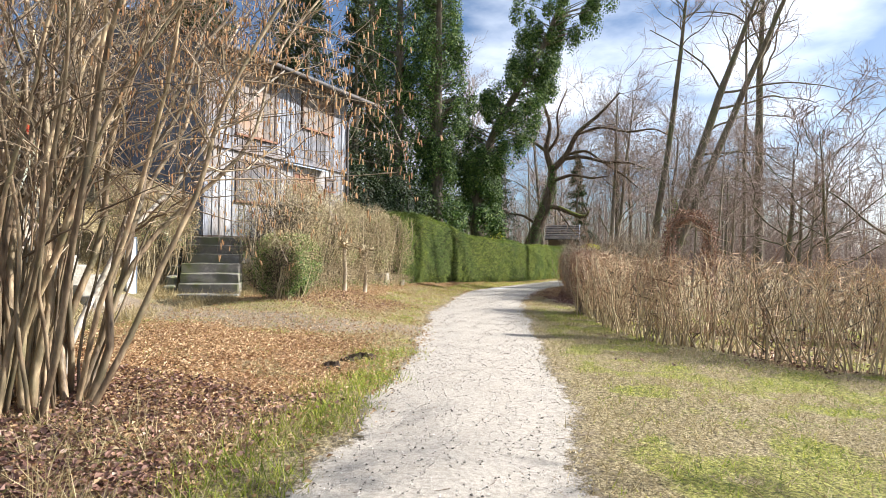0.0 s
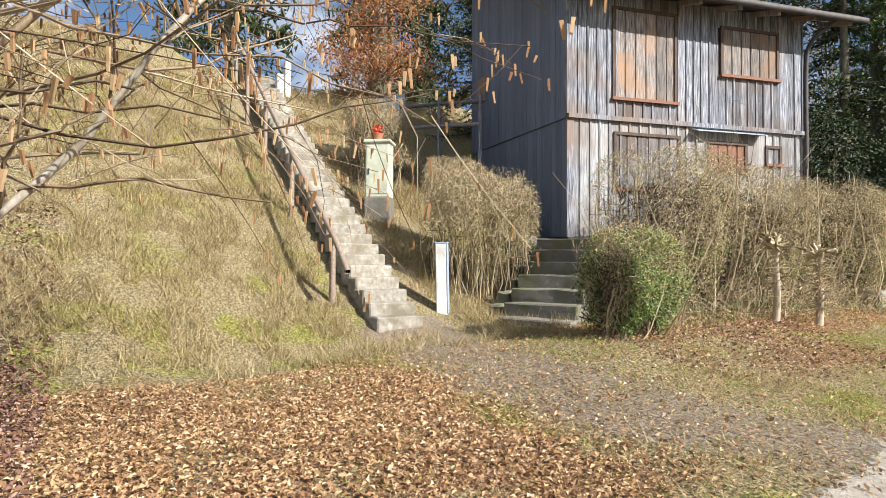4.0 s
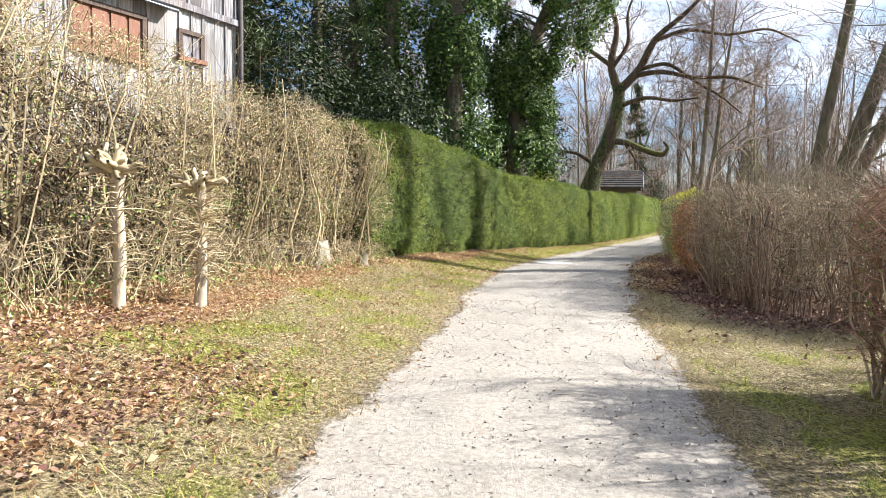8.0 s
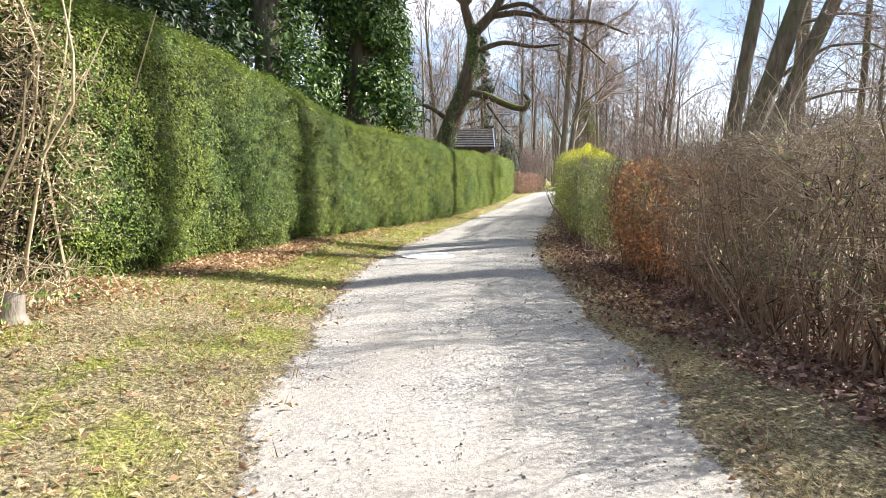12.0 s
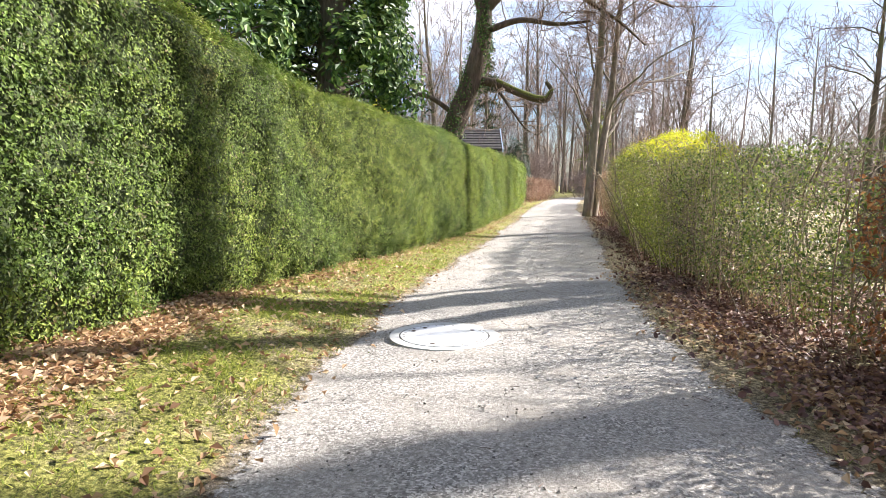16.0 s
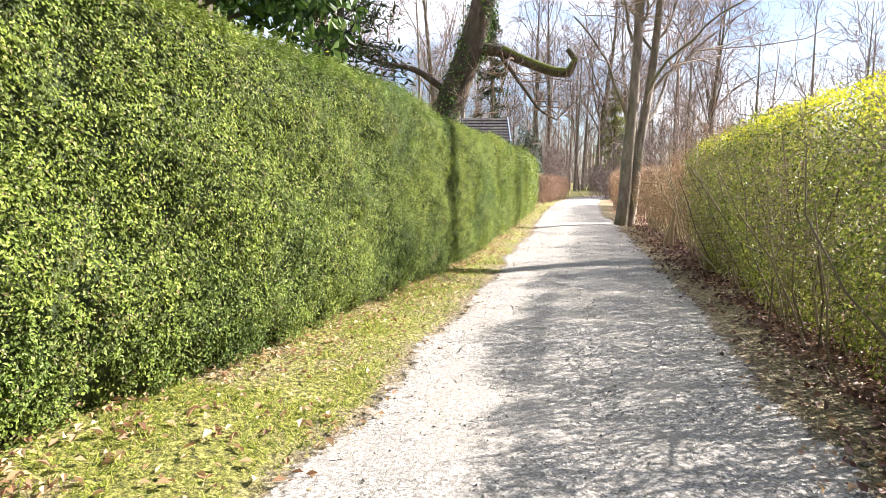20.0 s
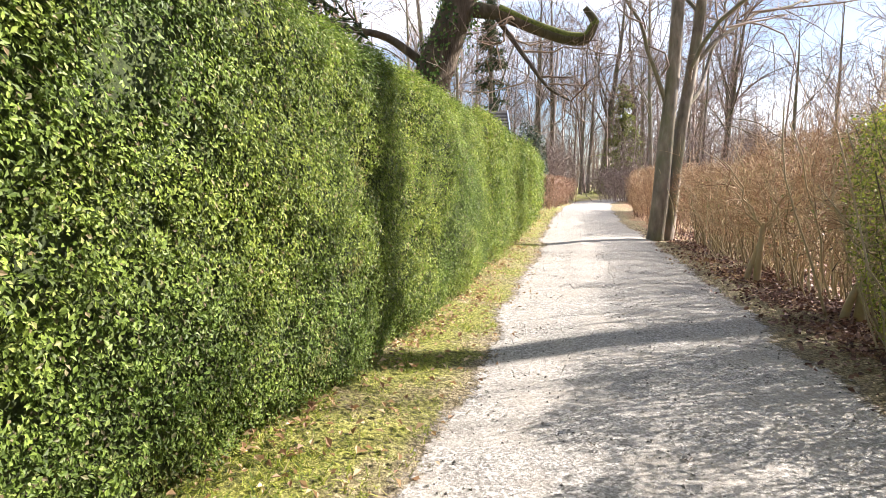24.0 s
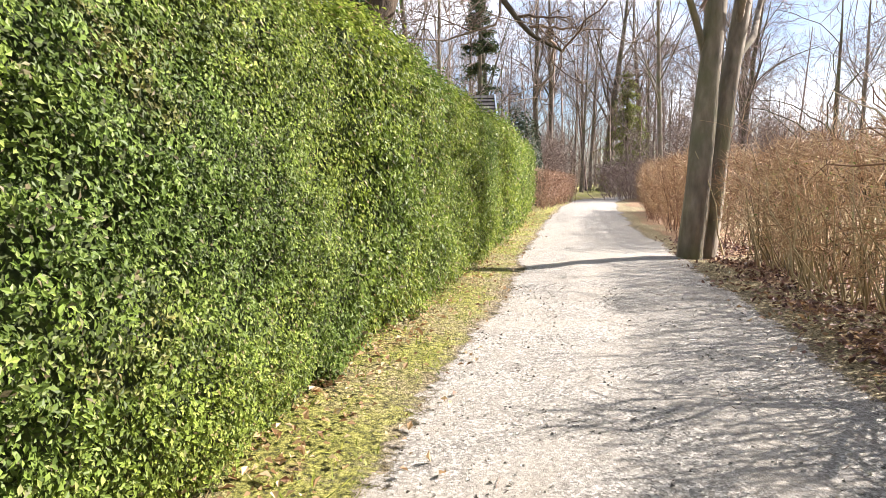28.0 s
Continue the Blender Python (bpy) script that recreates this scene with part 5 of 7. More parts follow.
twig_hedge("brown_hedge", "low reddish-brown hedge after the green one", [(3.3, 54.5), (4.4, 58), (5.7, 63), (7.0, 67.5)], 1.2, (1.6, 1.55), 200, 4500, M_TWIG_RED, M_TWIG_RED, ((M_LITTER, 2200, 0.05, 0.1, 1.0),), (0.006, 0.014), (0.16, 0.45), 0.1, twig_r=(0.004, 0.008), dark=900)


M_STUB = surface("pale_dead_wood", [(0.3, (0.3, 0.24, 0.17)), (0.6, (0.5, 0.43, 0.33)), (0.8, (0.66, 0.6, 0.5))], 14, 0.9, 0.6, 30, (1, 1, 0.4))


def pollard(x, y, h, seed, label):
    ob = thing("pollard_trunk", label, "pollard", at=(x, y, height(x, y)))
    p = Pile()
    tube(p, [(0, 0, -0.05), (0.03, 0.01, h * 0.4), (-0.02, 0.03, h * 0.8), (0.03, 0, h)], [0.06, 0.05, 0.045, 0.06], 9)
    part("trunk", p, M_STUB, ob)
    a = rng.normal(size=(26, 3)) * [1, 1, 0.45] + [0, 0, 0.3]
    e = np.array([0, 0, h]) + unit(a) * rng.uniform(0.1, 0.3, (26, 1))
    hd = Pile()
    strokes(hd, np.repeat([[0, 0, h - 0.05]], 26, 0), (e + [0, 0, h]) / 2 + [0, 0, 0.03], e, 0.034, 0.016, 4, 6, 0.12)
    part("head", hd, M_TWIG_PALE, ob, "knobbly cut-back branch stubs", "stuff")
    k = 90 if seed == 1 else 330
    s = rng.normal(size=(k, 3)) * [1, 1, 0.4]
    st = np.array([0.02, 0, 0]) + np.c_[np.zeros((k, 2)), rng.uniform(0.25, h, k)]
    en = st + unit(s) * rng.uniform(0.08, 0.32, (k, 1)) + [0, 0, 0.03]
    part("shoot", strokes(Pile(), st, (st + en) / 2 + [0, 0, 0.03], en, 0.006, 0.003, 2, 4), M_TWIG_PALE, ob, kind="stuff")


pollard(-3.72, 11.2, 1.22, 1, "pale cut-back pollard trunk in front of the hedge")
pollard(-3.4, 11.85, 1.15, 2, "bushy pale cut-back trunk in front of the hedge")


def stump(x, y, r, h):
    ob = thing("tree_stump", "low mossy tree stump in dead leaves", "stump", at=(x, y, height(x, y)))
    p = Pile()
    tube(p, [(0, 0, -0.08), (0, 0, h * 0.3), (0.03, 0, h * 0.7), (0.05, 0.02, h)], [r * 1.7, r * 1.15, r * 0.95, r * 0.7], 11)
    part("wood", p, M_BARK_GREY, ob)
    part("moss", tube(Pile(), [(-0.02, 0.02, -0.05), (-0.03, 0.02, h * 0.45)], [r * 1.75, r * 1.02], 9), M_MOSS, ob, "green moss at the foot")


stump(-3.7, 16.3, 0.08, 0.2)


def garden_stone(x, y, r, seed, label):
    ob = thing("garden_stone", label, "stone", at=(x, y, float(height(x, y)) + r * 0.3))
    rock = rough_block(-r, r, -r * 0.8, r * 0.8, -r, r * 1.35, r * 0.22, seed, r * 0.12)
    part("rock", rock, M_PALE_STONE, ob)
    k = 420
    d = unit(rng.normal(size=(k, 3)) * [0.5, 1, 0.6] + [1.0, 0, 0.55])
    part("moss", leaves(Pile(), d * [r * 1.1, r * 0.85, r * 1.35], d + rng.normal(0, 0.4, d.shape), 0.035, 0.8), M_MOSS, ob, "yellow-green moss cushion", "stuff")


M_PALE_STONE = surface("pale_field_stone", [(0.3, (0.17, 0.155, 0.13)), (0.55, (0.28, 0.26, 0.22)), (0.75, (0.42, 0.39, 0.34))], 9, 0.95, 0.8, 30, stain=(0.2, 0.19, 0.12), stain_scale=4.0)
garden_stone(-4.1, 15.3, 0.23, 7, "squared pale stone with mossy side at the hedge foot")
garden_stone(-4.78, 15.1, 0.2, 9, "pale mossy field stone at the hedge foot")


def old_shrub(x, y, lean):
    ob = thing("old_shrub", "gnarled old shrub with a short forked trunk in the hedge", "shrub", at=(x, y, float(height(x, y))))
    part("trunk", tube(Pile(), [(0.02, 0.05, -0.1), (0, 0, 0.25), (lean * 0.4, 0.02, 0.6), (lean * 0.5, 0, 0.8)], [0.055, 0.042, 0.038, 0.04], 9), M_TWIG_PALE, ob)
    part("trunk", tube(Pile(), [(-0.12, 0.1, -0.1), (-0.08, 0.05, 0.2), (lean * 0.3, 0.02, 0.55)], [0.045, 0.036, 0.03], 8), M_TWIG_PALE, ob)
    k = 7
    an = rng.uniform(0, 6.28, k)
    s = np.repeat([[lean * 0.45, 0, 0.72]], k, 0)
    e = s + np.stack([np.cos(an) * 0.5, np.sin(an) * 0.5, rng.uniform(0.35, 0.95, k)], 1)
    m = (s + e) / 2 + np.stack([np.cos(an) * 0.14, np.sin(an) * 0.14, np.zeros(k)], 1)
    lim = (s, m, e, np.full(k, 0.035), np.full(k, 0.012))
    for n in range(k):
        part("limb", strokes(Pile(), s[n], m[n], e[n], 0.017, 0.006, 7, 6, 0.05), M_TWIG_PALE, ob)
    b = children(*lim, 7, 0.3, 1.0, 0.5, 0.6, 0.1, 0.4, 0.5)
    part("twig_mass", strokes(Pile(), b[0], b[1], b[2], 0.008, 0.003, 4, 4, 0.06), M_TWIG_BLUSH, ob, kind="stuff")


old_shrub(3.75, 35.2, 0.1)
old_shrub(3.6, 32.9, 0.25)


def climber_arch(x0, x1, y, h):
    """A narrow garden arch over which a dead climber has grown."""
    ob = thing("garden_arch", "narrow garden arch overgrown with a dead brown climber", "arch", at=((x0 + x1) / 2, y, float(height((x0 + x1) / 2, y))))
    w = (x1 - x0) / 2
    turn = np.linspace(np.pi, 0, 9)
    line = np.r_[[(-w, 0, -0.1), (-w, 0, 0.7), (-w, 0, h - w)], np.c_[np.cos(turn) * w, np.zeros(9), h - w + np.sin(turn) * w][1:-1], [(w, 0, h - w), (w, 0, 0.7), (w, 0, -0.1)]]
    for side in (-0.07, 0.07):
        part("hoop", tube(Pile(), line + [0, side, 0], np.full(len(line), 0.012), 6), M_RUSTRAIL, ob)
    seg = np.r_[0, np.cumsum(np.linalg.norm(np.diff(line, axis=0), axis=1))]

    def on(u):
        return np.stack([np.interp(u, seg, line[:, n]) for n in range(3)], 1)

    for n in range(7):
        u = np.linspace(0, seg[-1] * rng.uniform(0.35, 1.0), 14)
        ph = rng.uniform(0, 6.28)
        wind = np.stack([np.cos(u * 5 + ph), np.sin(u * 5 + ph), 0.4 * np.cos(u * 7 + ph)], 1) * 0.07
        pts = (on(u) if n % 2 else on(seg[-1] - u)) + wind
        part("vine", tube(Pile(), pts, np.linspace(0.016, 0.006, 14), 6), M_BARK_GREY, ob)
    k = 1500
    u = rng.uniform(0.3, seg[-1] - 0.3, k)
    a = on(u) + rng.normal(0, 0.05, (k, 3))
    d = unit(rng.normal(size=(k, 3)) + [0, 0, -0.2]) * rng.uniform(0.04, 0.16, (k, 1))
    part("tangle", strokes(Pile(), a - d, a + rng.normal(0, 0.03, (k, 3)), a + d, rng.uniform(0.002, 0.005, k), 0.002, 2, 3), M_TWIG_RED, ob, "tangled reddish twigs", "stuff")
    k = 1700
    a = on(rng.uniform(0.8, seg[-1] - 0.8, k)) + rng.normal(0, 0.07, (k, 3))
    part("foliage", leaves(Pile(), a, rng.normal(size=(k, 3)), 0.045 * rng.uniform(0.6, 1.3, k)), M_LITTER_DARK, ob, "withered brown leaves", "stuff")


climber_arch(3.75, 4.4, 7.35, 2.08)


def bare_tree(name, label, base, top, r, limbs, mat=None, tmat=None, first=0.3, llen=0.42, spread=0.62, rise=0.18, bend=0.0, fine=(6, 6, 4), trunks=1, category="tree", twig=0.006, sides=10, far=False):
    """A leafless tree: trunk, limbs that fork three times, fine twigs."""
    base, top = np.array(base, float), np.array(top, float)
    ob = thing(name, label, category, at=tuple(base))
    mat, tmat = mat or M_BARK, tmat or M_TWIG_FAR
    roots = []
    for n in range(trunks):
        t = top - base + (np.array([1.1, 0.3, -0.5]) if n else 0)
        o = np.array([0.0, 0, -0.2]) + (np.array([r * 1.6, 0.1, 0]) * n)
        c = o * 0.5 + t * 0.5 + np.array([bend, bend * 0.4, 0])
        k = np.linspace(0, 1, 6)[:, None]
        pts = (1 - k) ** 2 * o + 2 * k * (1 - k) * c + k**2 * t + np.c_[rng.normal(0, r * 0.35, (6, 2)), np.zeros(6)] * (k > 0) * (k < 1)
        rr = r * (1 - 0.14 * n) * np.array([1.35, 1.0, 0.86, 0.7, 0.45, 0.12])
        part("trunk", tube(Pile(), pts, rr, sides), mat, ob)
        roots.append((o, c, t))
    p0, p1, p2 = (np.array([q[n] for q in roots]) for n in range(3))
    a = children(p0, p1, p2, np.full(trunks, r), np.full(trunks, r * 0.25), limbs, first, 0.98, llen, spread, rise, 0.28, 0.45, 0.5)
    b = children(*a, fine[0], 0.2, 1.0, 0.5, 0.5, 0.1, 0.3, 0.6)
    c = children(*b, fine[1], 0.15, 1.0, 0.5, 0.5, 0.05, 0.3, 0.65)
    d = children(*c, fine[2], 0.15, 1.0, 0.55, 0.5, 0.03, 0.3, 0.7)
    for n in range(len(a[0])):
        part("limb", strokes(Pile(), a[0][n], a[1][n], a[2][n], a[3][n], max(a[4][n], 0.01), 10, 6, 0 if far else 0.03), mat, ob)
    cr = Pile()
    strokes(cr, b[0], b[1], b[2], np.maximum(b[3], twig * 1.6), np.maximum(b[4], twig), 2 if far else 5, 3 if far else 4, 0 if far else 0.06)
    strokes(cr, c[0], c[1], c[2], np.maximum(c[3], twig), twig * 0.8, 1 if far else 2, 3)
    strokes(cr, d[0], d[1], d[2], twig * 0.8, twig * 0.45, 1, 3)
    part("crown", cr, tmat, ob, "fine bare twigs", "stuff")
    return ob


bare_tree("twin_tree", "tall bare twin-stemmed tree at the edge of the path", (4.25, 41.0, 0), (4.9, 41.3, 13.5), 0.155, 15, M_BARK_GREY, M_TWIG_FAR, 0.2, 0.42, 0.55, 0.3, 0.1, (6, 6, 3), 2)
bare_tree("slim_tree", "slim tall dark bare tree behind the hedge", (5.4, 26.4, -0.4), (7.3, 26.5, 16), 0.16, 9, M_BARK, M_TWIG_FAR, 0.66, 0.22, 0.6, 0.2, 0.1, fine=(5, 4, 3), twig=0.0045)


def side_limbs(tree, base, top, count, seed):
    """Long low limbs that arch away from the path and droop at their ends."""
    lr = np.random.default_rng(seed)
    base, top = np.array(base, float), np.array(top, float)
    f = np.linspace(0.2, 0.62, count) + lr.uniform(-0.02, 0.02, count)
    p0 = (top - base) * f[:, None]
    reach = lr.uniform(2.6, 5.2, (count, 1))
    p2 = p0 + np.c_[reach, lr.normal(0, 1.0, count), lr.uniform(-0.5, 1.2, count)]
    p1 = (p0 + p2) / 2 + np.c_[np.zeros((count, 2)), lr.uniform(0.5, 1.1, count)]
    r0, r1 = np.full(count, 0.055), np.full(count, 0.015)
    for n in range(count):
        part("limb", strokes(Pile(), p0[n], p1[n], p2[n], 0.06, 0.014, 12, 6, 0.03), M_BARK, tree)
    a = children(p0, p1, p2, r0, r1, 8, 0.2, 1.0, 0.36, 0.6, 0.05, 0.35, 0.5)
    b = children(*a, 6, 0.15, 1.0, 0.5, 0.55, 0.0, 0.35, 0.6)
    tw = strokes(Pile(), *a, 6, 4, 0.06)
    strokes(tw, b[0], b[1], b[2], 0.006, 0.003, 2, 3)
    part("twig_mass", tw, M_TWIG_FAR, tree, kind="stuff")


base, top = (5.7, 27.6, -0.5), (11.2, 27.8, 16)
lean = bare_tree("leaning_tree", "thick leaning bare tree with two stems and spreading limbs", base, top, 0.24, 9, M_BARK, M_TWIG_FAR, 0.6, 0.3, 0.65, 0.2, -0.3, fine=(5, 4, 3), twig=0.0045)
k = np.linspace(0, 1, 6)[:, None]
part("trunk", tube(Pile(), 2 * k * (1 - k) * [2.9, -0.5, 7.9] + k**2 * [6.5, -1.6, 16.6] + [0.15, -0.1, -0.2], [0.24, 0.19, 0.165, 0.14, 0.1, 0.03], 10), M_BARK, lean, "second stem rising from the same root")
side_limbs(lean, base, top, 8, 3)
bare_tree("tall_tree", "thin tall bare tree at the field edge", (10.2, 29.0, -0.5), (10.4, 29.1, 17), 0.09, 8, M_BARK, M_TWIG_FAR, 0.65, 0.2, 0.6, 0.2, 0.0, fine=(5, 4, 2), twig=0.0045)
bare_tree("bare_tree", "bare tree at the field edge", (14.4, 34.6, -0.5), (14.8, 34.9, 6.4), 0.12, 14, M_BARK, M_TWIG_FAR, 0.3, 0.45, 0.65, 0.1, fine=(6, 5, 3))
bare_tree("tall_tree", "tall dark bare tree beyond the thicket", (20.5, 29.1, -0.6), (20.7, 29.2, 27), 0.42, 8, M_BARK, M_TWIG_FAR, 0.7, 0.3, 0.6, 0.15, 0.0, fine=(5, 4, 2), twig=0.0045)
bare_tree("bare_tree", "tall bare tree behind the brown hedge", (13.0, 37.1, -0.5), (13.2, 37.2, 22), 0.27, 14, M_BARK, M_TWIG_FAR, 0.55, 0.34, 0.6, 0.15, fine=(6, 5, 3), twig=0.007)
bare_tree("bare_tree", "low spreading bare tree beyond the hedge", (12.5, 17.0, -0.6), (13.5, 17.5, 7), 0.14, 12, M_BARK, M_TWIG_FAR, 0.25, 0.5, 0.65, 0.1)
bare_tree("bare_tree", "low bare fruit tree beyond the hedge", (8.5, 13.5, -0.4), (8.2, 13.5, 4.6), 0.055, 11, M_BARK, M_TWIG_FAR, 0.3, 0.5, 0.65, 0.1)
bare_tree("bare_tree", "bare tree beside the meadow", (9.5, 1.6, -0.3), (10.0, 1.75, 9.5), 0.2, 17, M_BARK, M_TWIG_FAR, 0.3, 0.48, 0.62, 0.12, fine=(6, 5, 3), twig=0.009)
for x, y, h in ((9.6, 18.6, 6.2), (7.1, 20.2, 7.4), (8.3, 23.4, 7.6), (6.6, 22.2, 6.0)):
    bare_tree("bare_tree", "low twiggy bare tree behind the thicket", (x, y, float(height(x, y))), (x + 0.4, y + 0.2, h * 0.85), 0.05, 13, M_BARK_GREY, M_TWIG_FAR, 0.18, 0.5, 0.66, 0.12, fine=(5, 5, 3), twig=0.005)
bare_tree("bare_tree", "low spreading bare fruit tree in the meadow", (7.6, 14.2, float(height(7.6, 14.2))), (7.9, 14.4, 4.2), 0.08, 11, M_BARK, M_TWIG_FAR, 0.25, 0.5, 0.66, 0.12, fine=(4, 4, 2), twig=0.008)
bare_tree("bare_tree", "bare young tree behind the path hedge", (14.7, 55, -0.5), (15.0, 55.5, 8.5), 0.1, 12, M_BARK, M_TWIG_FAR, 0.15, 0.42, 0.6, 0.2)


big = bare_tree("tall_tree", "tall thick bare tree where the path bends", (14.0, 90, -0.6), (16.4, 90.5, 21), 0.34, 14, M_BARK, M_TWIG_FAR, 0.3, 0.4, 0.5, 0.35, 0.3, fine=(6, 5, 3), twig=0.014, far=True)
for x, y, turn, tall in ((7.3, 87, 1.1, 0.95), (3.5, 80, 2.6, 0.8), (10.4, 96, 4.0, 1.05), (19.5, 74, 5.2, 0.75), (24, 84, 0.5, 0.9), (-2, 74, 3.3, 0.9), (20.5, 98, 2.0, 1.0)):
    other = copy_thing(big, Matrix.Translation((x, y, float(height(x, y)) - 0.1)) @ Matrix.Rotation(turn, 4, "Z") @ Matrix.Diagonal((tall * 0.8, tall * 0.8, tall, 1)))
    tagged(other, "tall bare tree in the woods ahead")


def oak():
    ob = thing("oak_tree", "old leaning oak with ivy on its trunk and crooked limbs", "tree", at=(0, 0, 0))
    pts = [(-1.75, 42, -0.2), (-1.45, 42, 2.0), (-1.0, 42, 3.6), (-0.25, 42, 5.3), (0.15, 42, 6.8), (0.25, 42.1, 8.4)]
    part("trunk", tube(Pile(), pts, [0.62, 0.5, 0.45, 0.4, 0.36, 0.3], 14), M_BARK_OAK, ob)
    big = [
        ([(-0.1, 42, 5.4), (0.7, 41.8, 5.25), (1.5, 41.6, 4.85), (2.2, 41.4, 4.55), (2.65, 41.3, 4.5), (2.85, 41.3, 4.9), (2.6, 41.3, 5.2)], [0.2, 0.17, 0.14, 0.13, 0.13, 0.1, 0.06]),
        ([(0.2, 42, 8.0), (-0.3, 42, 9.6), (0.1, 42, 11.5), (-0.8, 42.2, 14)], [0.26, 0.2, 0.15, 0.06]),
        ([(0.22, 42, 8.1), (1.3, 42, 9.2), (2.0, 41.8, 10.8), (3.6, 41.5, 12.0), (5.0, 41, 13.4)], [0.27, 0.22, 0.17, 0.12, 0.05]),
        ([(0.9, 42, 8.9), (2.4, 41.6, 9.0), (4.0, 41.0, 8.4), (5.6, 40.4, 8.3), (7.0, 40, 7.6)], [0.16, 0.13, 0.1, 0.08, 0.04]),
        ([(1.2, 42, 9.2), (2.7, 41.8, 9.5), (4.1, 41.5, 8.3), (5.4, 41.2, 7.4), (6.3, 41, 6.5)], [0.12, 0.1, 0.085, 0.06, 0.03]),
        ([(1.9, 41.8, 10.6), (3.6, 41.8, 11.2), (5.6, 41.5, 10.6), (7.4, 41.2, 10.8), (8.8, 41, 9.9)], [0.12, 0.1, 0.08, 0.06, 0.03]),
        ([(-0.2, 42, 9.3), (0.7, 41.8, 10.6), (0.5, 41.6, 12.2), (1.3, 41.4, 14)], [0.12, 0.1, 0.07, 0.03]),
        ([(0.1, 42, 7.2), (1.6, 41.8, 7.7), (3.0, 41.2, 7.3), (4.2, 41, 7.4)], [0.15, 0.11, 0.08, 0.04]),
        ([(-0.9, 42, 4.0), (-1.9, 41.6, 4.7), (-3.0, 41.2, 4.8), (-4.2, 41, 5.5)], [0.12, 0.09, 0.06, 0.03]),
        ([(-0.1, 42, 9.4), (-1.6, 42, 10.6), (-3.2, 41.8, 11.0), (-4.6, 41.5, 12.0)], [0.14, 0.1, 0.07, 0.03]),
        ([(0.6, 41.8, 5.2), (1.2, 41.5, 4.3), (1.8, 41.2, 3.4), (2.3, 41.0, 3.1)], [0.06, 0.05, 0.035, 0.02]),
    ]
    q0, q1, q2 = [], [], []
    for n, (p, r) in enumerate(big):
        lb = part("limb", tube(Pile(), p, r, 9), M_BARK_OAK, ob)
        if n == 0:
            part("moss", tube(Pile(), [np.add(v, (0, -0.02, 0.05)) for v in p[1:6]], [0.15, 0.125, 0.115, 0.1, 0.08], 8), M_MOSS, lb, "yellow-green moss on the limb")
        if n != 0:
            for a, b, c in zip(p[:-2], p[1:-1], p[2:]):
                q0.append(a), q1.append(b), q2.append(c)
    q0, q1, q2 = (np.array(v, float) for v in (q0, q1, q2))
    k = len(q0)
    a = children(q0, q1, q2, np.full(k, 0.06), np.full(k, 0.032), 5, 0.1, 1.0, 0.8, 0.65, 0.1, 0.5, 0.6)
    b = children(*a, 6, 0.2, 1.0, 0.6, 0.6, 0.08, 0.5, 0.6)
    c = children(*b, 5, 0.2, 1.0, 0.55, 0.6, 0.05, 0.4, 0.6)
    cr = Pile()
    strokes(cr, *a, 8, 5, 0.05)
    strokes(cr, b[0], b[1], b[2], np.maximum(b[3], 0.009), 0.006, 4, 4)
    strokes(cr, c[0], c[1], c[2], 0.007, 0.003, 3, 3)
    part("crown", cr, M_TWIG, ob, "crooked bare twigs", "stuff")
    t = rng.uniform(0, 1, 5200)
    u = t * 5
    cen = np.stack([np.interp(u, range(6), [v[n] for v in pts]) for n in range(3)], 1)
    an = rng.uniform(0, 2 * np.pi, len(t))
    rad = np.interp(u, range(6), [0.62, 0.52, 0.47, 0.42, 0.38, 0.34]) + np.abs(rng.normal(0, 0.09, len(t)))
    nrm = np.stack([np.cos(an), np.sin(an), np.zeros(len(t))], 1)
    keepers = (np.sin(an * 2 + u * 2.4) + np.sin(u * 5) * 0.5 > -0.35)
    iv = leaves(Pile(), (cen + nrm * rad[:, None])[keepers], (nrm + rng.normal(0, 0.5, nrm.shape))[keepers], 0.1)
    part("ivy", iv, M_IVY, ob, "dark ivy climbing the trunk", "stuff")


oak()


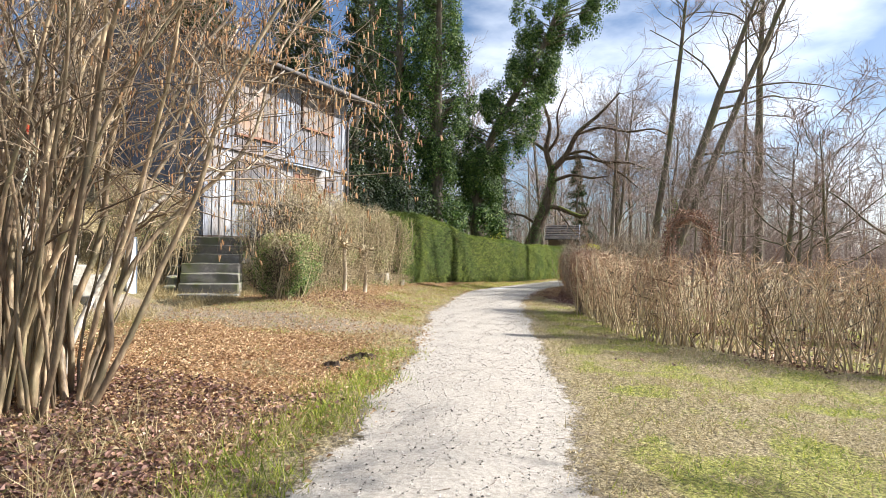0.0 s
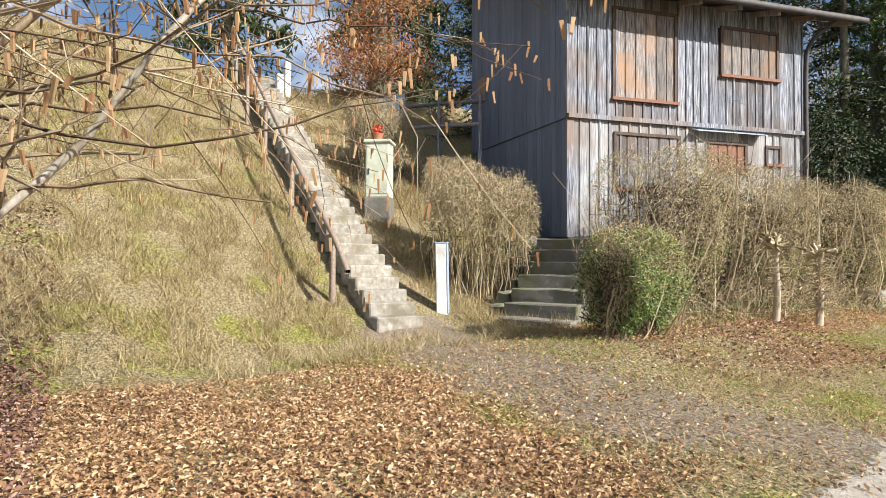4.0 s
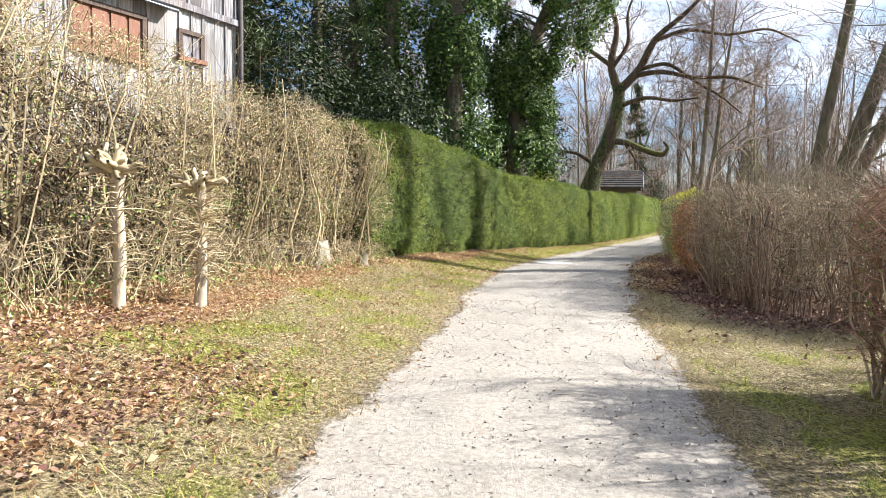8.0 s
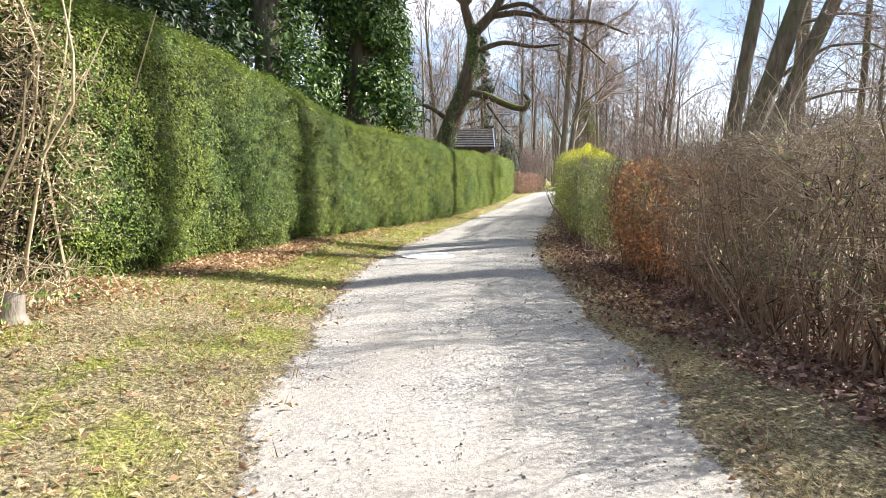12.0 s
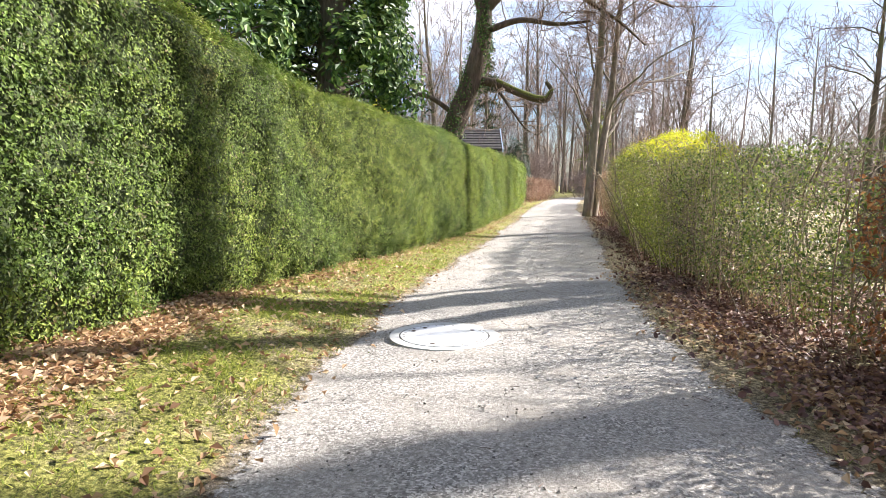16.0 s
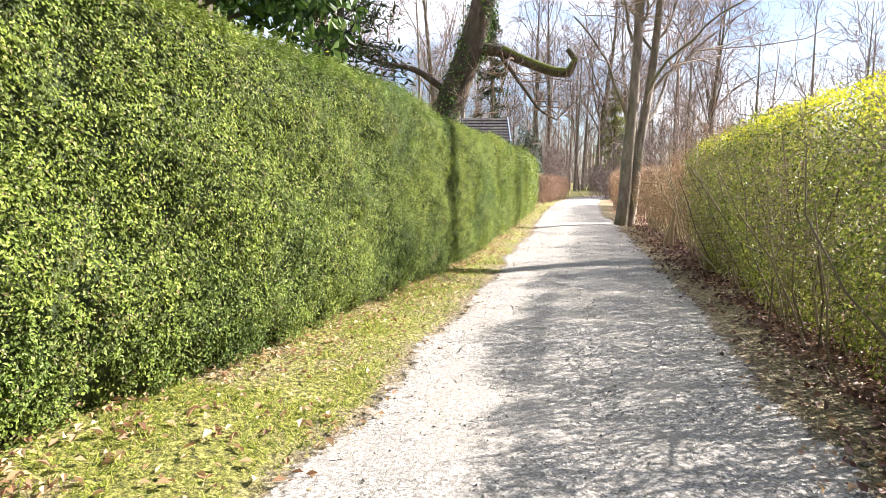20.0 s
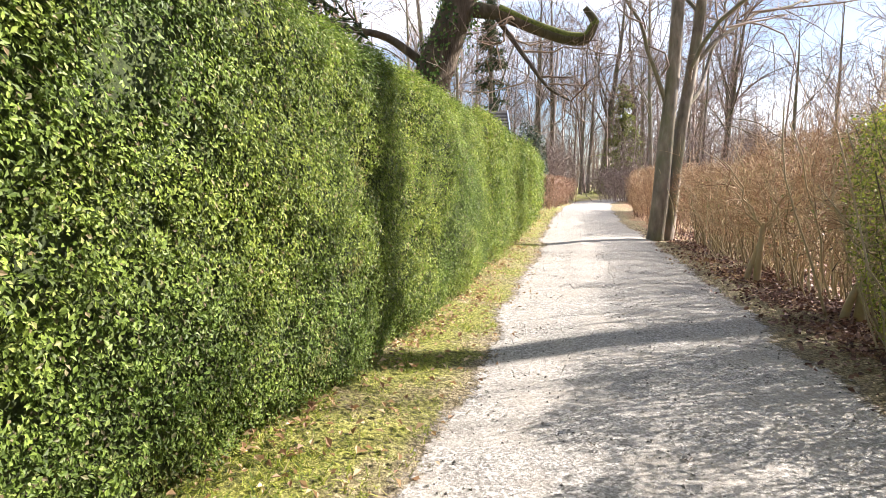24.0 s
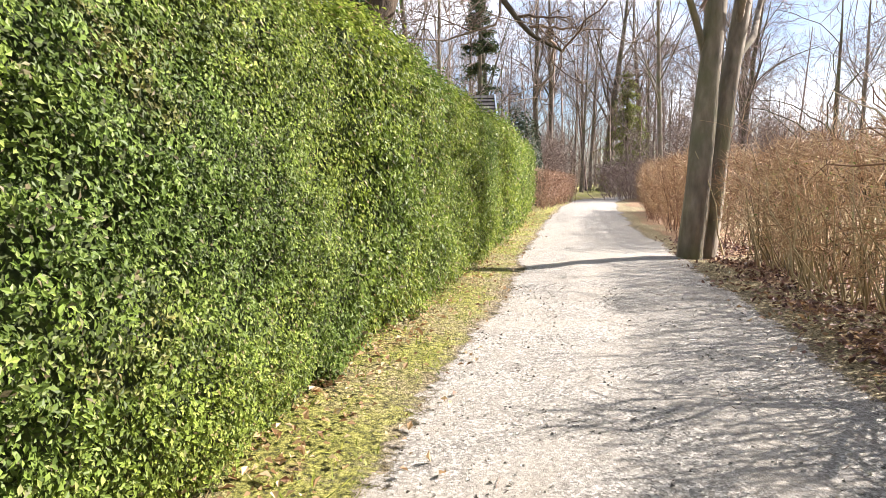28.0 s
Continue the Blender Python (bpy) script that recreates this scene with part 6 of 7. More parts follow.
def ivy_tree(base, h, r, seed, leaf=0.13, count=22000, label="tall tree wrapped in dark glossy ivy", low=2.0, shape=1.0, lean=(0.0, 0.0)):
    base = np.array(base, float)
    ob = thing("ivy_tree", label, "tree", at=tuple(base))

    def shift(z):
        f = smooth(0.3 * h, 1.05 * h, np.asarray(z, float))[..., None]
        return f * np.array([lean[0], lean[1]])

    zz = np.linspace(-0.3, h, 7)
    part("trunk", tube(Pile(), np.c_[shift(zz), zz], np.linspace(0.34, 0.1, 7), 9), M_BARK, ob)
    k = 200
    z = low + (h - low) * rng.uniform(0, 1, k)
    f = (z - low) / (h - low)
    an = rng.uniform(0, 2 * np.pi, k)
    rr = r * (0.35 + 0.65 * rng.uniform(0, 1, k) ** 0.5) * (1 - 0.45 * f**2 * shape) * (0.75 + 0.25 * np.sin(f * 11 + seed))
    st = np.c_[shift(np.maximum(z - rr * 0.4, 0.5)), np.maximum(z - rr * 0.4, 0.5)]
    cl = np.stack([np.cos(an) * rr, np.sin(an) * rr, z], 1) + np.c_[shift(z), np.zeros(k)]
    part("branching", strokes(Pile(), st, (st + cl) / 2 + [0, 0, 0.1], cl, 0.04, 0.012, 3, 4), M_BARK, ob, kind="stuff")
    size = rng.uniform(0.25, 0.6, k)
    pick = rng.integers(0, k, count)
    d = unit(rng.normal(size=(count, 3)))
    off = d * (size[pick][:, None]) * rng.uniform(0.55, 1.05, (count, 1)) * [1, 1, 1.5]
    off[:, 2] -= 0.15
    part("ivy", leaves(Pile(), cl[pick] + off, d + [0.2, -0.2, 0.4] + rng.normal(0, 0.4, d.shape), leaf * rng.uniform(0.6, 1.3, count)), M_IVY, ob, "dark glossy ivy leaves", "stuff")
    return ob


ivy_tree((-6.5, 24.8, 0.5), 18, 1.25, 1, count=20000, shape=0.3)
ivy_tree((-4.7, 25.6, 0.4), 16, 1.75, 2, count=34000, shape=-0.2, leaf=0.13)
ivy_tree((-3.2, 28.6, 0.4), 15.5, 2.2, 3, low=2.7, count=70000, leaf=0.13, label="broad leaning tree wrapped in ivy behind the hedge", shape=-0.6, lean=(4.6, 1.0))
ivy_tree((-5.9, 29.5, 0.4), 18, 1.9, 6, 0.15, 16000)
ivy_tree((-9.0, 27.5, 0.6), 18, 1.6, 5, 0.15, 11000)


def spruce(name, base, h, r, count, low=0.1, label="dark green spruce behind the hedge", leaf=0.2, mat=None):
    ob = thing(name, label, "conifer", at=tuple(base))
    part("trunk", tube(Pile(), [(0, 0, -0.2), (0, 0, h * 0.5), (0, 0, h)], [0.02 * h * 0.8, 0.011 * h, 0.01], 8), M_BARK, ob)
    k = 110
    f = rng.uniform(low, 0.98, k)
    an = rng.uniform(0, 2 * np.pi, k)
    ln = r * (1 - f) ** 0.8 * rng.uniform(0.75, 1.1, k) + 0.15
    s = np.c_[np.zeros((k, 2)), f * h]
    e = s + np.stack([np.cos(an) * ln, np.sin(an) * ln, -0.25 * ln], 1)
    m = (s + e) / 2 + np.c_[np.zeros((k, 2)), -0.12 * ln]
    part("bough_mass", strokes(Pile(), s, m, e, 0.035, 0.008, 3, 4), M_BARK, ob, kind="stuff")
    pick, t = rng.integers(0, k, count), rng.uniform(0.12, 1.02, (count, 1))
    p = (1 - t) ** 2 * s[pick] + 2 * t * (1 - t) * m[pick] + t**2 * e[pick]
    p = p + rng.normal(0, 0.1, (count, 3)) * [1, 1, 1.2] - [0, 0, 0.06]
    leaves(pl := Pile(), p, rng.normal(size=(count, 3)) + [0, 0, 0.9], leaf * rng.uniform(0.6, 1.4, count), 0.28)
    part("needle_mass", pl, mat or M_SPRUCE, ob, "dark green needles", "stuff")
    return ob


def round_bush(base, rx, rz, count, mat, label, leaf=0.1):
    ob = thing("round_bush", label, "bush", at=tuple(base))
    d = unit(rng.normal(size=(count, 3)))
    d[:, 2] = np.abs(d[:, 2])
    lump = 1 + 0.12 * np.sin(d[:, 0] * 7) * np.sin(d[:, 1] * 6 + d[:, 2] * 5)
    p = d * [rx, rx, rz] * (lump * rng.uniform(0.86, 1.02, count))[:, None]
    part("foliage", leaves(Pile(), p, d + rng.normal(0, 0.4, d.shape), leaf * rng.uniform(0.6, 1.3, count)), mat, ob, kind="stuff")
    e = unit(rng.normal(size=(60, 3))) * [rx * 0.85, rx * 0.85, rz * 0.85]
    e[:, 2] = np.abs(e[:, 2])
    part("branching", strokes(Pile(), np.zeros((60, 3)), e * 0.5 + [0, 0, 0.2], e, 0.03, 0.01, 3, 4), M_BARK, ob, kind="stuff")


spruce("yew", (-8.3, 19.0, 0.8), 6.5, 2.6, 13000, 0.02, "dense dark yew beside the hut", 0.15)
round_bush((-7.3, 20.6, 0.6), 2.0, 5.0, 8000, M_YEW, "dark evergreen thicket behind the hut", 0.13)
round_bush((-5.9, 22.8, 0.5), 1.9, 4.6, 8000, M_YEW, "dark evergreen bush behind the clipped hedge", 0.13)
spruce("spruce", (-7.9, 22.6, 0.8), 13, 2.4, 13000, 0.03, "tall dark spruce behind the hut", 0.2)
spruce("spruce", (-9.6, 21.0, 1.0), 14, 3.4, 16000, 0.03, "tall dark spruce behind the hut", 0.2)
spruce("yew", (-13.2, 12.2, float(height(-13.2, 12.2)) - 0.2), 6.0, 2.2, 8000, 0.02, "dense dark yew on the slope beside the hut", 0.15, M_YEW)
spruce("spruce", (-11.5, 22.5, 1.2), 16, 3.4, 9000, 0.08)
spruce("spruce", (-10.0, 32.0, 0.6), 18, 3.2, 9000, 0.1)
spruce("spruce", (-3.4, 37.5, 0.3), 9, 2.2, 6000, 0.22, "half-bare brownish spruce behind the hedge")
spruce("spruce", (15.2, 85.5, -0.2), 11.0, 3.0, 6500, 0.1, "pale green spruce among bare trees ahead", 0.3, M_SPRUCE_PALE)
spruce("spruce", (1.9, 70, -0.1), 14.5, 2.3, 7000, 0.12, "tall spruce standing among bare trees ahead", 0.28)
far_spruce = spruce("spruce", (-13.5, 36, 0.3), 9.5, 2.6, 5000, 0.05, "dark green spruce on the wooded slope", 0.3)
for x, y in ((-16, 20), (-19, 12), (-18, 26), (-24, 16), (-15, 29), (-21, 6.5), (-13, 17.5)):
    sp = copy_thing(far_spruce, Matrix.Translation((x, y, float(height(x, y)) - 0.2)) @ Matrix.Rotation(x * 1.7, 4, "Z") @ Matrix.Diagonal((1.15, 1.15, 1.35 + 0.03 * (y % 7), 1)))
    tagged(sp, "dark green spruce on the wooded slope" if x < -10 else "green spruce among bare trees ahead")


def copper_tree():
    ob = thing("beech_tree", "beech with clinging copper leaves above the steps", "tree", at=(-14.6, 9.4, float(height(-14.6, 9.4))))
    part("trunk", tube(Pile(), [(0, 0, -0.3), (0.1, 0, 2), (0, 0.1, 6)], [0.32, 0.25, 0.1], 9), M_BARK, ob)
    k = 80
    cl = np.c_[rng.normal(0, 0.85, (k, 2)), rng.uniform(0.6, 6.5, k)]
    st = np.c_[np.zeros((k, 2)), np.maximum(cl[:, 2] - 0.6, 0.4)]
    part("branching", strokes(Pile(), st, (st + cl) / 2, cl, 0.035, 0.01, 3, 4), M_BARK, ob, kind="stuff")
    n = 15000
    pick = rng.integers(0, k, n)
    p = cl[pick] + rng.normal(0, 0.32, (n, 3))
    part("foliage", leaves(Pile(), p, rng.normal(size=(n, 3)) + [0.3, -0.2, 0.3], 0.09 * rng.uniform(0.6, 1.3, n)), M_RUST, ob, "copper-brown dead leaves", "stuff")


copper_tree()


def fence():
    ob = thing("wooden_fence", "grey wooden rail fence beside the hut", "fence")
    a, b = np.array([-12.1, 8.9]), np.array([-10.1, 10.0])
    za = float(height(*a))
    zb = za - 0.12
    for f in (0.0, 0.5, 1.0):
        p = a + (b - a) * f
        z = float(height(*p))
        part("post", tube(Pile(), [(p[0], p[1], z - 0.2), (p[0], p[1], za + 1.3 - 0.12 * f)], [0.05, 0.045], 8), M_WOOD, ob)
    for o in (0.6, 1.15):
        part("rail", tube(Pile(), [(a[0], a[1], za + o), ((a + b) / 2)[0:2].tolist() + [(za + zb) / 2 + o + 0.02], (b[0], b[1], zb + o)], [0.05, 0.045, 0.05], 6), M_WOOD, ob)
    dr = thing("garden_gate", "pale blue boarded garden gate", "gate", at=(-12.35, 8.75, float(height(-12.35, 8.75))))
    dr.rotation_euler = (0, 0, radians(28))
    for n in range(5):
        part("board", box_mesh(-0.42 + n * 0.17, -0.26 + n * 0.17, -0.015, 0.015, 0.1, 1.35, 0.005), M_DOORBLUE, dr)
    part("brace", box_mesh(-0.42, 0.42, 0.015, 0.045, 0.3, 0.4, 0.005), M_DOORBLUE, dr)
    part("brace", box_mesh(-0.42, 0.42, 0.015, 0.045, 1.0, 1.1, 0.005), M_DOORBLUE, dr)
    for n, (x, y) in enumerate(((-14.3, 6.4), (-15.6, 7.0))):
        pt = thing("gate_post", "pale concrete post at the top of the steps", "post", at=(x, y, float(height(x, y))))
        part("shaft", box_mesh(-0.09, 0.09, -0.09, 0.09, -0.2, 1.0, 0.02), M_PALE, pt)
    for n, (x, y, r) in enumerate(((-7.6, 9.3, 0.28), (-8.0, 9.45, 0.34), (-8.5, 9.55, 0.36), (-7.9, 9.2, 0.22), (-9.0, 9.7, 0.4))):
        st = thing("boulder", "grey mossy boulder beside the hut wall", "boulder", at=(x, y, float(height(x, y)) + 0.1))
        part("rock", rough_block(-r, r, -r, r, -r, r * 0.9, r * 0.35, n + 9, r * 0.35), M_STONE, st)


fence()


def far_house():
    ob = thing("far_cottage", "low cottage with a dark tiled gable roof behind the hedge", "house", at=(0.1, 58.5, 0.4))
    part("wall", box_mesh(-0.9, 1.6, -1.6, 2.4, -0.9, 3.2, 0.02), M_WOOD_DARK, ob, "dark boarded wall")
    part("gable", slab([(1.58, -1.6, 3.2), (1.58, 2.4, 3.2), (1.58, 0.4, 4.4), (1.58, 0.4, 4.4)], [(1.5, -1.6, 3.2), (1.5, 2.4, 3.2), (1.5, 0.4, 4.4), (1.5, 0.4, 4.4)]), M_WOOD_WARM, ob, "brown boarded gable")
    rf = part("roof", slab([(-1.2, -2.1, 2.98), (2.1, -2.1, 2.98), (2.1, 0.4, 4.48), (-1.2, 0.4, 4.48)], [(-1.2, -2.1, 3.06), (2.1, -2.1, 3.06), (2.1, 0.4, 4.56), (-1.2, 0.4, 4.56)]), M_TILE, ob)
    part("roof", slab([(-1.2, 2.9, 2.98), (2.1, 2.9, 2.98), (2.1, 0.4, 4.48), (-1.2, 0.4, 4.48)], [(-1.2, 2.9, 3.06), (2.1, 2.9, 3.06), (2.1, 0.4, 4.56), (-1.2, 0.4, 4.56)]), M_TILE, ob)
    for row in range(8):
        for n in range(11):
            f0 = row / 8
            y0, z0 = -2.1 + 2.5 * f0, 3.06 + 1.5 * f0
            x0 = -1.2 + n * 0.3
            part("tile", slab([(x0 + 0.01, y0, z0 + 0.015), (x0 + 0.29, y0, z0 + 0.015), (x0 + 0.29, y0 + 0.34, z0 + 0.19), (x0 + 0.01, y0 + 0.34, z0 + 0.19)], [(x0 + 0.01, y0, z0 + 0.06), (x0 + 0.29, y0, z0 + 0.06), (x0 + 0.29, y0 + 0.34, z0 + 0.215), (x0 + 0.01, y0 + 0.34, z0 + 0.215)]), M_TILE, rf)
    part("verge_board", slab([(2.1, -2.15, 2.85), (2.16, -2.15, 2.85), (2.16, 0.4, 4.4), (2.1, 0.4, 4.4)], [(2.1, -2.15, 3.1), (2.16, -2.15, 3.1), (2.16, 0.4, 4.64), (2.1, 0.4, 4.64)]), M_POSTBLUE, ob, "dark blue-grey verge board")


far_house()


round_bush((3.35, 58.8, 0), 1.15, 4.3, 9000, M_YEW, "round dark evergreen bush behind the hedge")
round_bush((-3.0, 35.0, 0.3), 0.8, 3.2, 2600, M_FORSYTHIA, "yellowish bush just above the hedge", 0.07)


# woods all round
wood = [bare_tree("woodland_tree", "tall bare tree in the woods ahead", (14 + 6 * n, 95, -0.4), (14 + 6 * n + (0.8, -0.5, 0.3, 0.2)[n], 95.3, (19, 16, 21, 12)[n]), (0.17, 0.13, 0.2, 0.1)[n], (15, 16, 16, 16)[n], M_BARK_GREY, M_TWIG_FAR, (0.25, 0.15, 0.3, 0.08)[n], 0.36, 0.55, 0.24, 0.0, (5, 4, 2), 1, "tree", 0.014, 6, True) for n in range(4)]
for ob in wood:
    tagged(ob, group="woodland trees")
spots = []
wr = np.random.default_rng(5)
while len(spots) < 54:
    g = wr.uniform()
    if g < 0.58:
        x, y = wr.uniform(-12, 32), wr.uniform(62, 112)
    elif g < 0.82:
        x, y = wr.uniform(48, 100), wr.uniform(15, 150)
    elif g < 0.92:
        x, y = wr.uniform(-22, -9), wr.uniform(34, 64)
    else:
        x, y = wr.uniform(-34, -23), wr.uniform(-8, 20)
    if x > along(EDGE_L, y) - 1.2 and x < along(EDGE_R, y) + 1.2:
        continue
    if all((x - a) ** 2 + (y - b) ** 2 > 4.0 for a, b in spots):
        spots.append((x, y))
for n, (x, y) in enumerate(spots):
    s = wr.uniform(0.75, 1.15) * (0.6 if x < -22 else 1)
    copy_thing(wood[n % 4 if x < 15 or x > 40 or y > 60 else (1, 3, 3, 0)[n % 4]], Matrix.Translation((x, y, float(height(x, y)) - 0.1)) @ Matrix.Rotation(wr.uniform(0, 6.28), 4, "Z") @ Matrix.Diagonal((s, s, s, 1)))

brush = twig_hedge("brushwood", "grey-brown brushwood thicket at the edge of the woods", [(0, 0), (5, 0.4), (10, -0.3)], 4.0, (2.2, 3.0, 2.4), 120, 1800, M_TWIG_FAR, M_TWIG_FAR, (), (0.01, 0.03), (0.4, 1.3), 0.1, "thicket", twig_r=(0.008, 0.014))
for n, (x, y, a) in enumerate(((11, 68, 70), (15, 78, 60), (4, 66, 75), (2, 76, 70), (30, 60, 100), (26, 40, 85), (28, 20, 95), (20, 28, 80), (30, 84, 80), (-8, 60, 40), (14, 92, 15), (12, 70, 12), (20, 73, 20))):
    copy_thing(brush, Matrix.Translation((x, y, float(height(x, y)))) @ Matrix.Rotation(radians(a), 4, "Z") @ Matrix.Diagonal((1.2, 1.2, 1.9 if n > 10 else 0.9 + 0.25 * (n % 3), 1)))
brush.matrix_basis = Matrix.Translation((38, 50, -0.6)) @ Matrix.Rotation(1.4, 4, "Z")



def far_woods():
    pl = Pile()
    k = 1500
    side = rng.uniform(size=k) < 0.55
    x = np.where(side, rng.uniform(-60, 70, k), rng.uniform(90, 150, k))
    y = np.where(side, rng.uniform(118, 190, k), rng.uniform(-20, 170, k))
    z = height(x, y)
    h = rng.uniform(7, 15, k)
    p0, p2 = np.c_[x, y, z - 0.3], np.c_[x + rng.normal(0, 0.8, k), y + rng.normal(0, 0.8, k), z + h]
    r = rng.uniform(0.05, 0.16, k)
    strokes(pl, p0, (p0 + p2) / 2, p2, r, r * 0.3, 1, 3)
    a = children(p0, (p0 + p2) / 2, p2, r, r * 0.3, 5, 0.25, 1.0, 0.28, 0.5, 0.3, 0.3, 0.5)
    strokes(pl, a[0], a[1], a[2], 0.045, 0.02, 1, 3)
    k = 130
    x = rng.uniform(-14, 62, k)
    y = rng.uniform(74, 122, k)
    near = (x > along(EDGE_L, y) - 1.5) & (x < along(EDGE_R, y) + 1.5)
    x, y = x[~near], y[~near]
    low = rng.uniform(24, 62, 170), rng.uniform(14, 80, 170)
    h = np.r_[rng.uniform(7, 18, len(x)), rng.uniform(3.0, 6.5, 170)]
    x, y = np.r_[x, low[0]], np.r_[y, low[1]]
    z = height(x, y)
    p0, p2 = np.c_[x, y, z - 0.3], np.c_[x + rng.normal(0, 0.9, len(x)), y + rng.normal(0, 0.9, len(x)), z + h]
    r = rng.uniform(0.05, 0.14, len(x)) * (h / 12)
    p1 = (p0 + p2) / 2 + rng.normal(0, 0.25, p0.shape)
    strokes(pl, p0, p1, p2, r, r * 0.25, 2, 4)
    a = children(p0, p1, p2, r, r * 0.3, 8, 0.12, 1.0, 0.38, 0.58, 0.25, 0.35, 0.5)
    strokes(pl, a[0], a[1], a[2], np.maximum(a[3], 0.018), 0.012, 1, 3)
    b = children(*a, 6, 0.1, 1.0, 0.55, 0.55, 0.15, 0.35, 0.5)
    strokes(pl, b[0], b[1], b[2], 0.014, 0.008, 1, 3)
    tagged(part("far_woods", pl, M_TWIG_FAR), "hazy grey-brown belt of distant bare woods", "woods", kind="stuff")


far_woods()

# ---- manhole ----


def manhole():
    ob = thing("manhole_cover", "round pale manhole cover with a concrete ring in the gravel", "manhole cover", at=(-1.09, 22.12, float(height(-1.09, 22.12)) + 0.026))

    def disc(r0, r1, z0, z1, k=64):
        an = np.arange(k) * 2 * np.pi / k
        c, s = np.cos(an), np.sin(an)
        rings = [np.stack([c * r, s * r, np.full(k, z)], 1) for r, z in ((r0, z0), (r0, z1), (r1, z1), (r1, z0))]
        i = np.arange(k)
        j = (i + 1) % k
        return Pile().add(np.concatenate(rings), np.concatenate([np.stack([a * k + i, a * k + j, (a + 1) * k + j, (a + 1) * k + i], 1) for a in range(3)]))

    part("ring", disc(0.44, 0.365, -0.05, 0.0185), M_PALE, ob, "pale concrete ring")
    part("frame", disc(0.364, 0.354, -0.05, 0.016), M_PIPE, ob, "dark iron seat")
    part("cover", disc(0.352, 0.0, -0.05, 0.02), M_STEEL, ob)
    for a in (0.6, 2.2, 2.7, 4.4):
        hole = part("lift_hole", disc(0.02, 0.0, 0.0205, 0.0225, 12), M_WOOD_DARK, ob)
        hole.location = (0.28 * math.cos(a), 0.28 * math.sin(a), 0)
    for n in range(28):
        a = n * math.tau / 28
        lug = part("lug", box_mesh(-0.005, 0.005, -0.01, 0.01, 0.018, 0.0225, 0.001), M_CONCRETE, ob)
        lug.matrix_basis = Matrix.Rotation(a, 4, "Z") @ Matrix.Translation((0.325, 0, 0)) @ Matrix.Rotation(radians(90), 4, "Z")


manhole()

# ---- loose cover of the ground ----


def scatter(box, per, weight):
    x0, x1, y0, y1 = box
    k = int((x1 - x0) * (y1 - y0) * per)
    x, y = rng.uniform(x0, x1, k), rng.uniform(y0, y1, k)
    ok = rng.uniform(0, 1, k) < weight(x, y)
    return np.c_[x[ok], y[ok], height(x[ok], y[ok])]


def off_path(x, y, gap=0.0):
    inside = np.minimum(x - along(EDGE_L, y), along(EDGE_R, y) - x) + gap - 0.05
    return np.clip(1 - smooth(-0.12, 0.28, inside + 0.1 * np.sin(y * 3.3 + x) * np.sin(y * 7.7)), 0, 1) ** 1.5


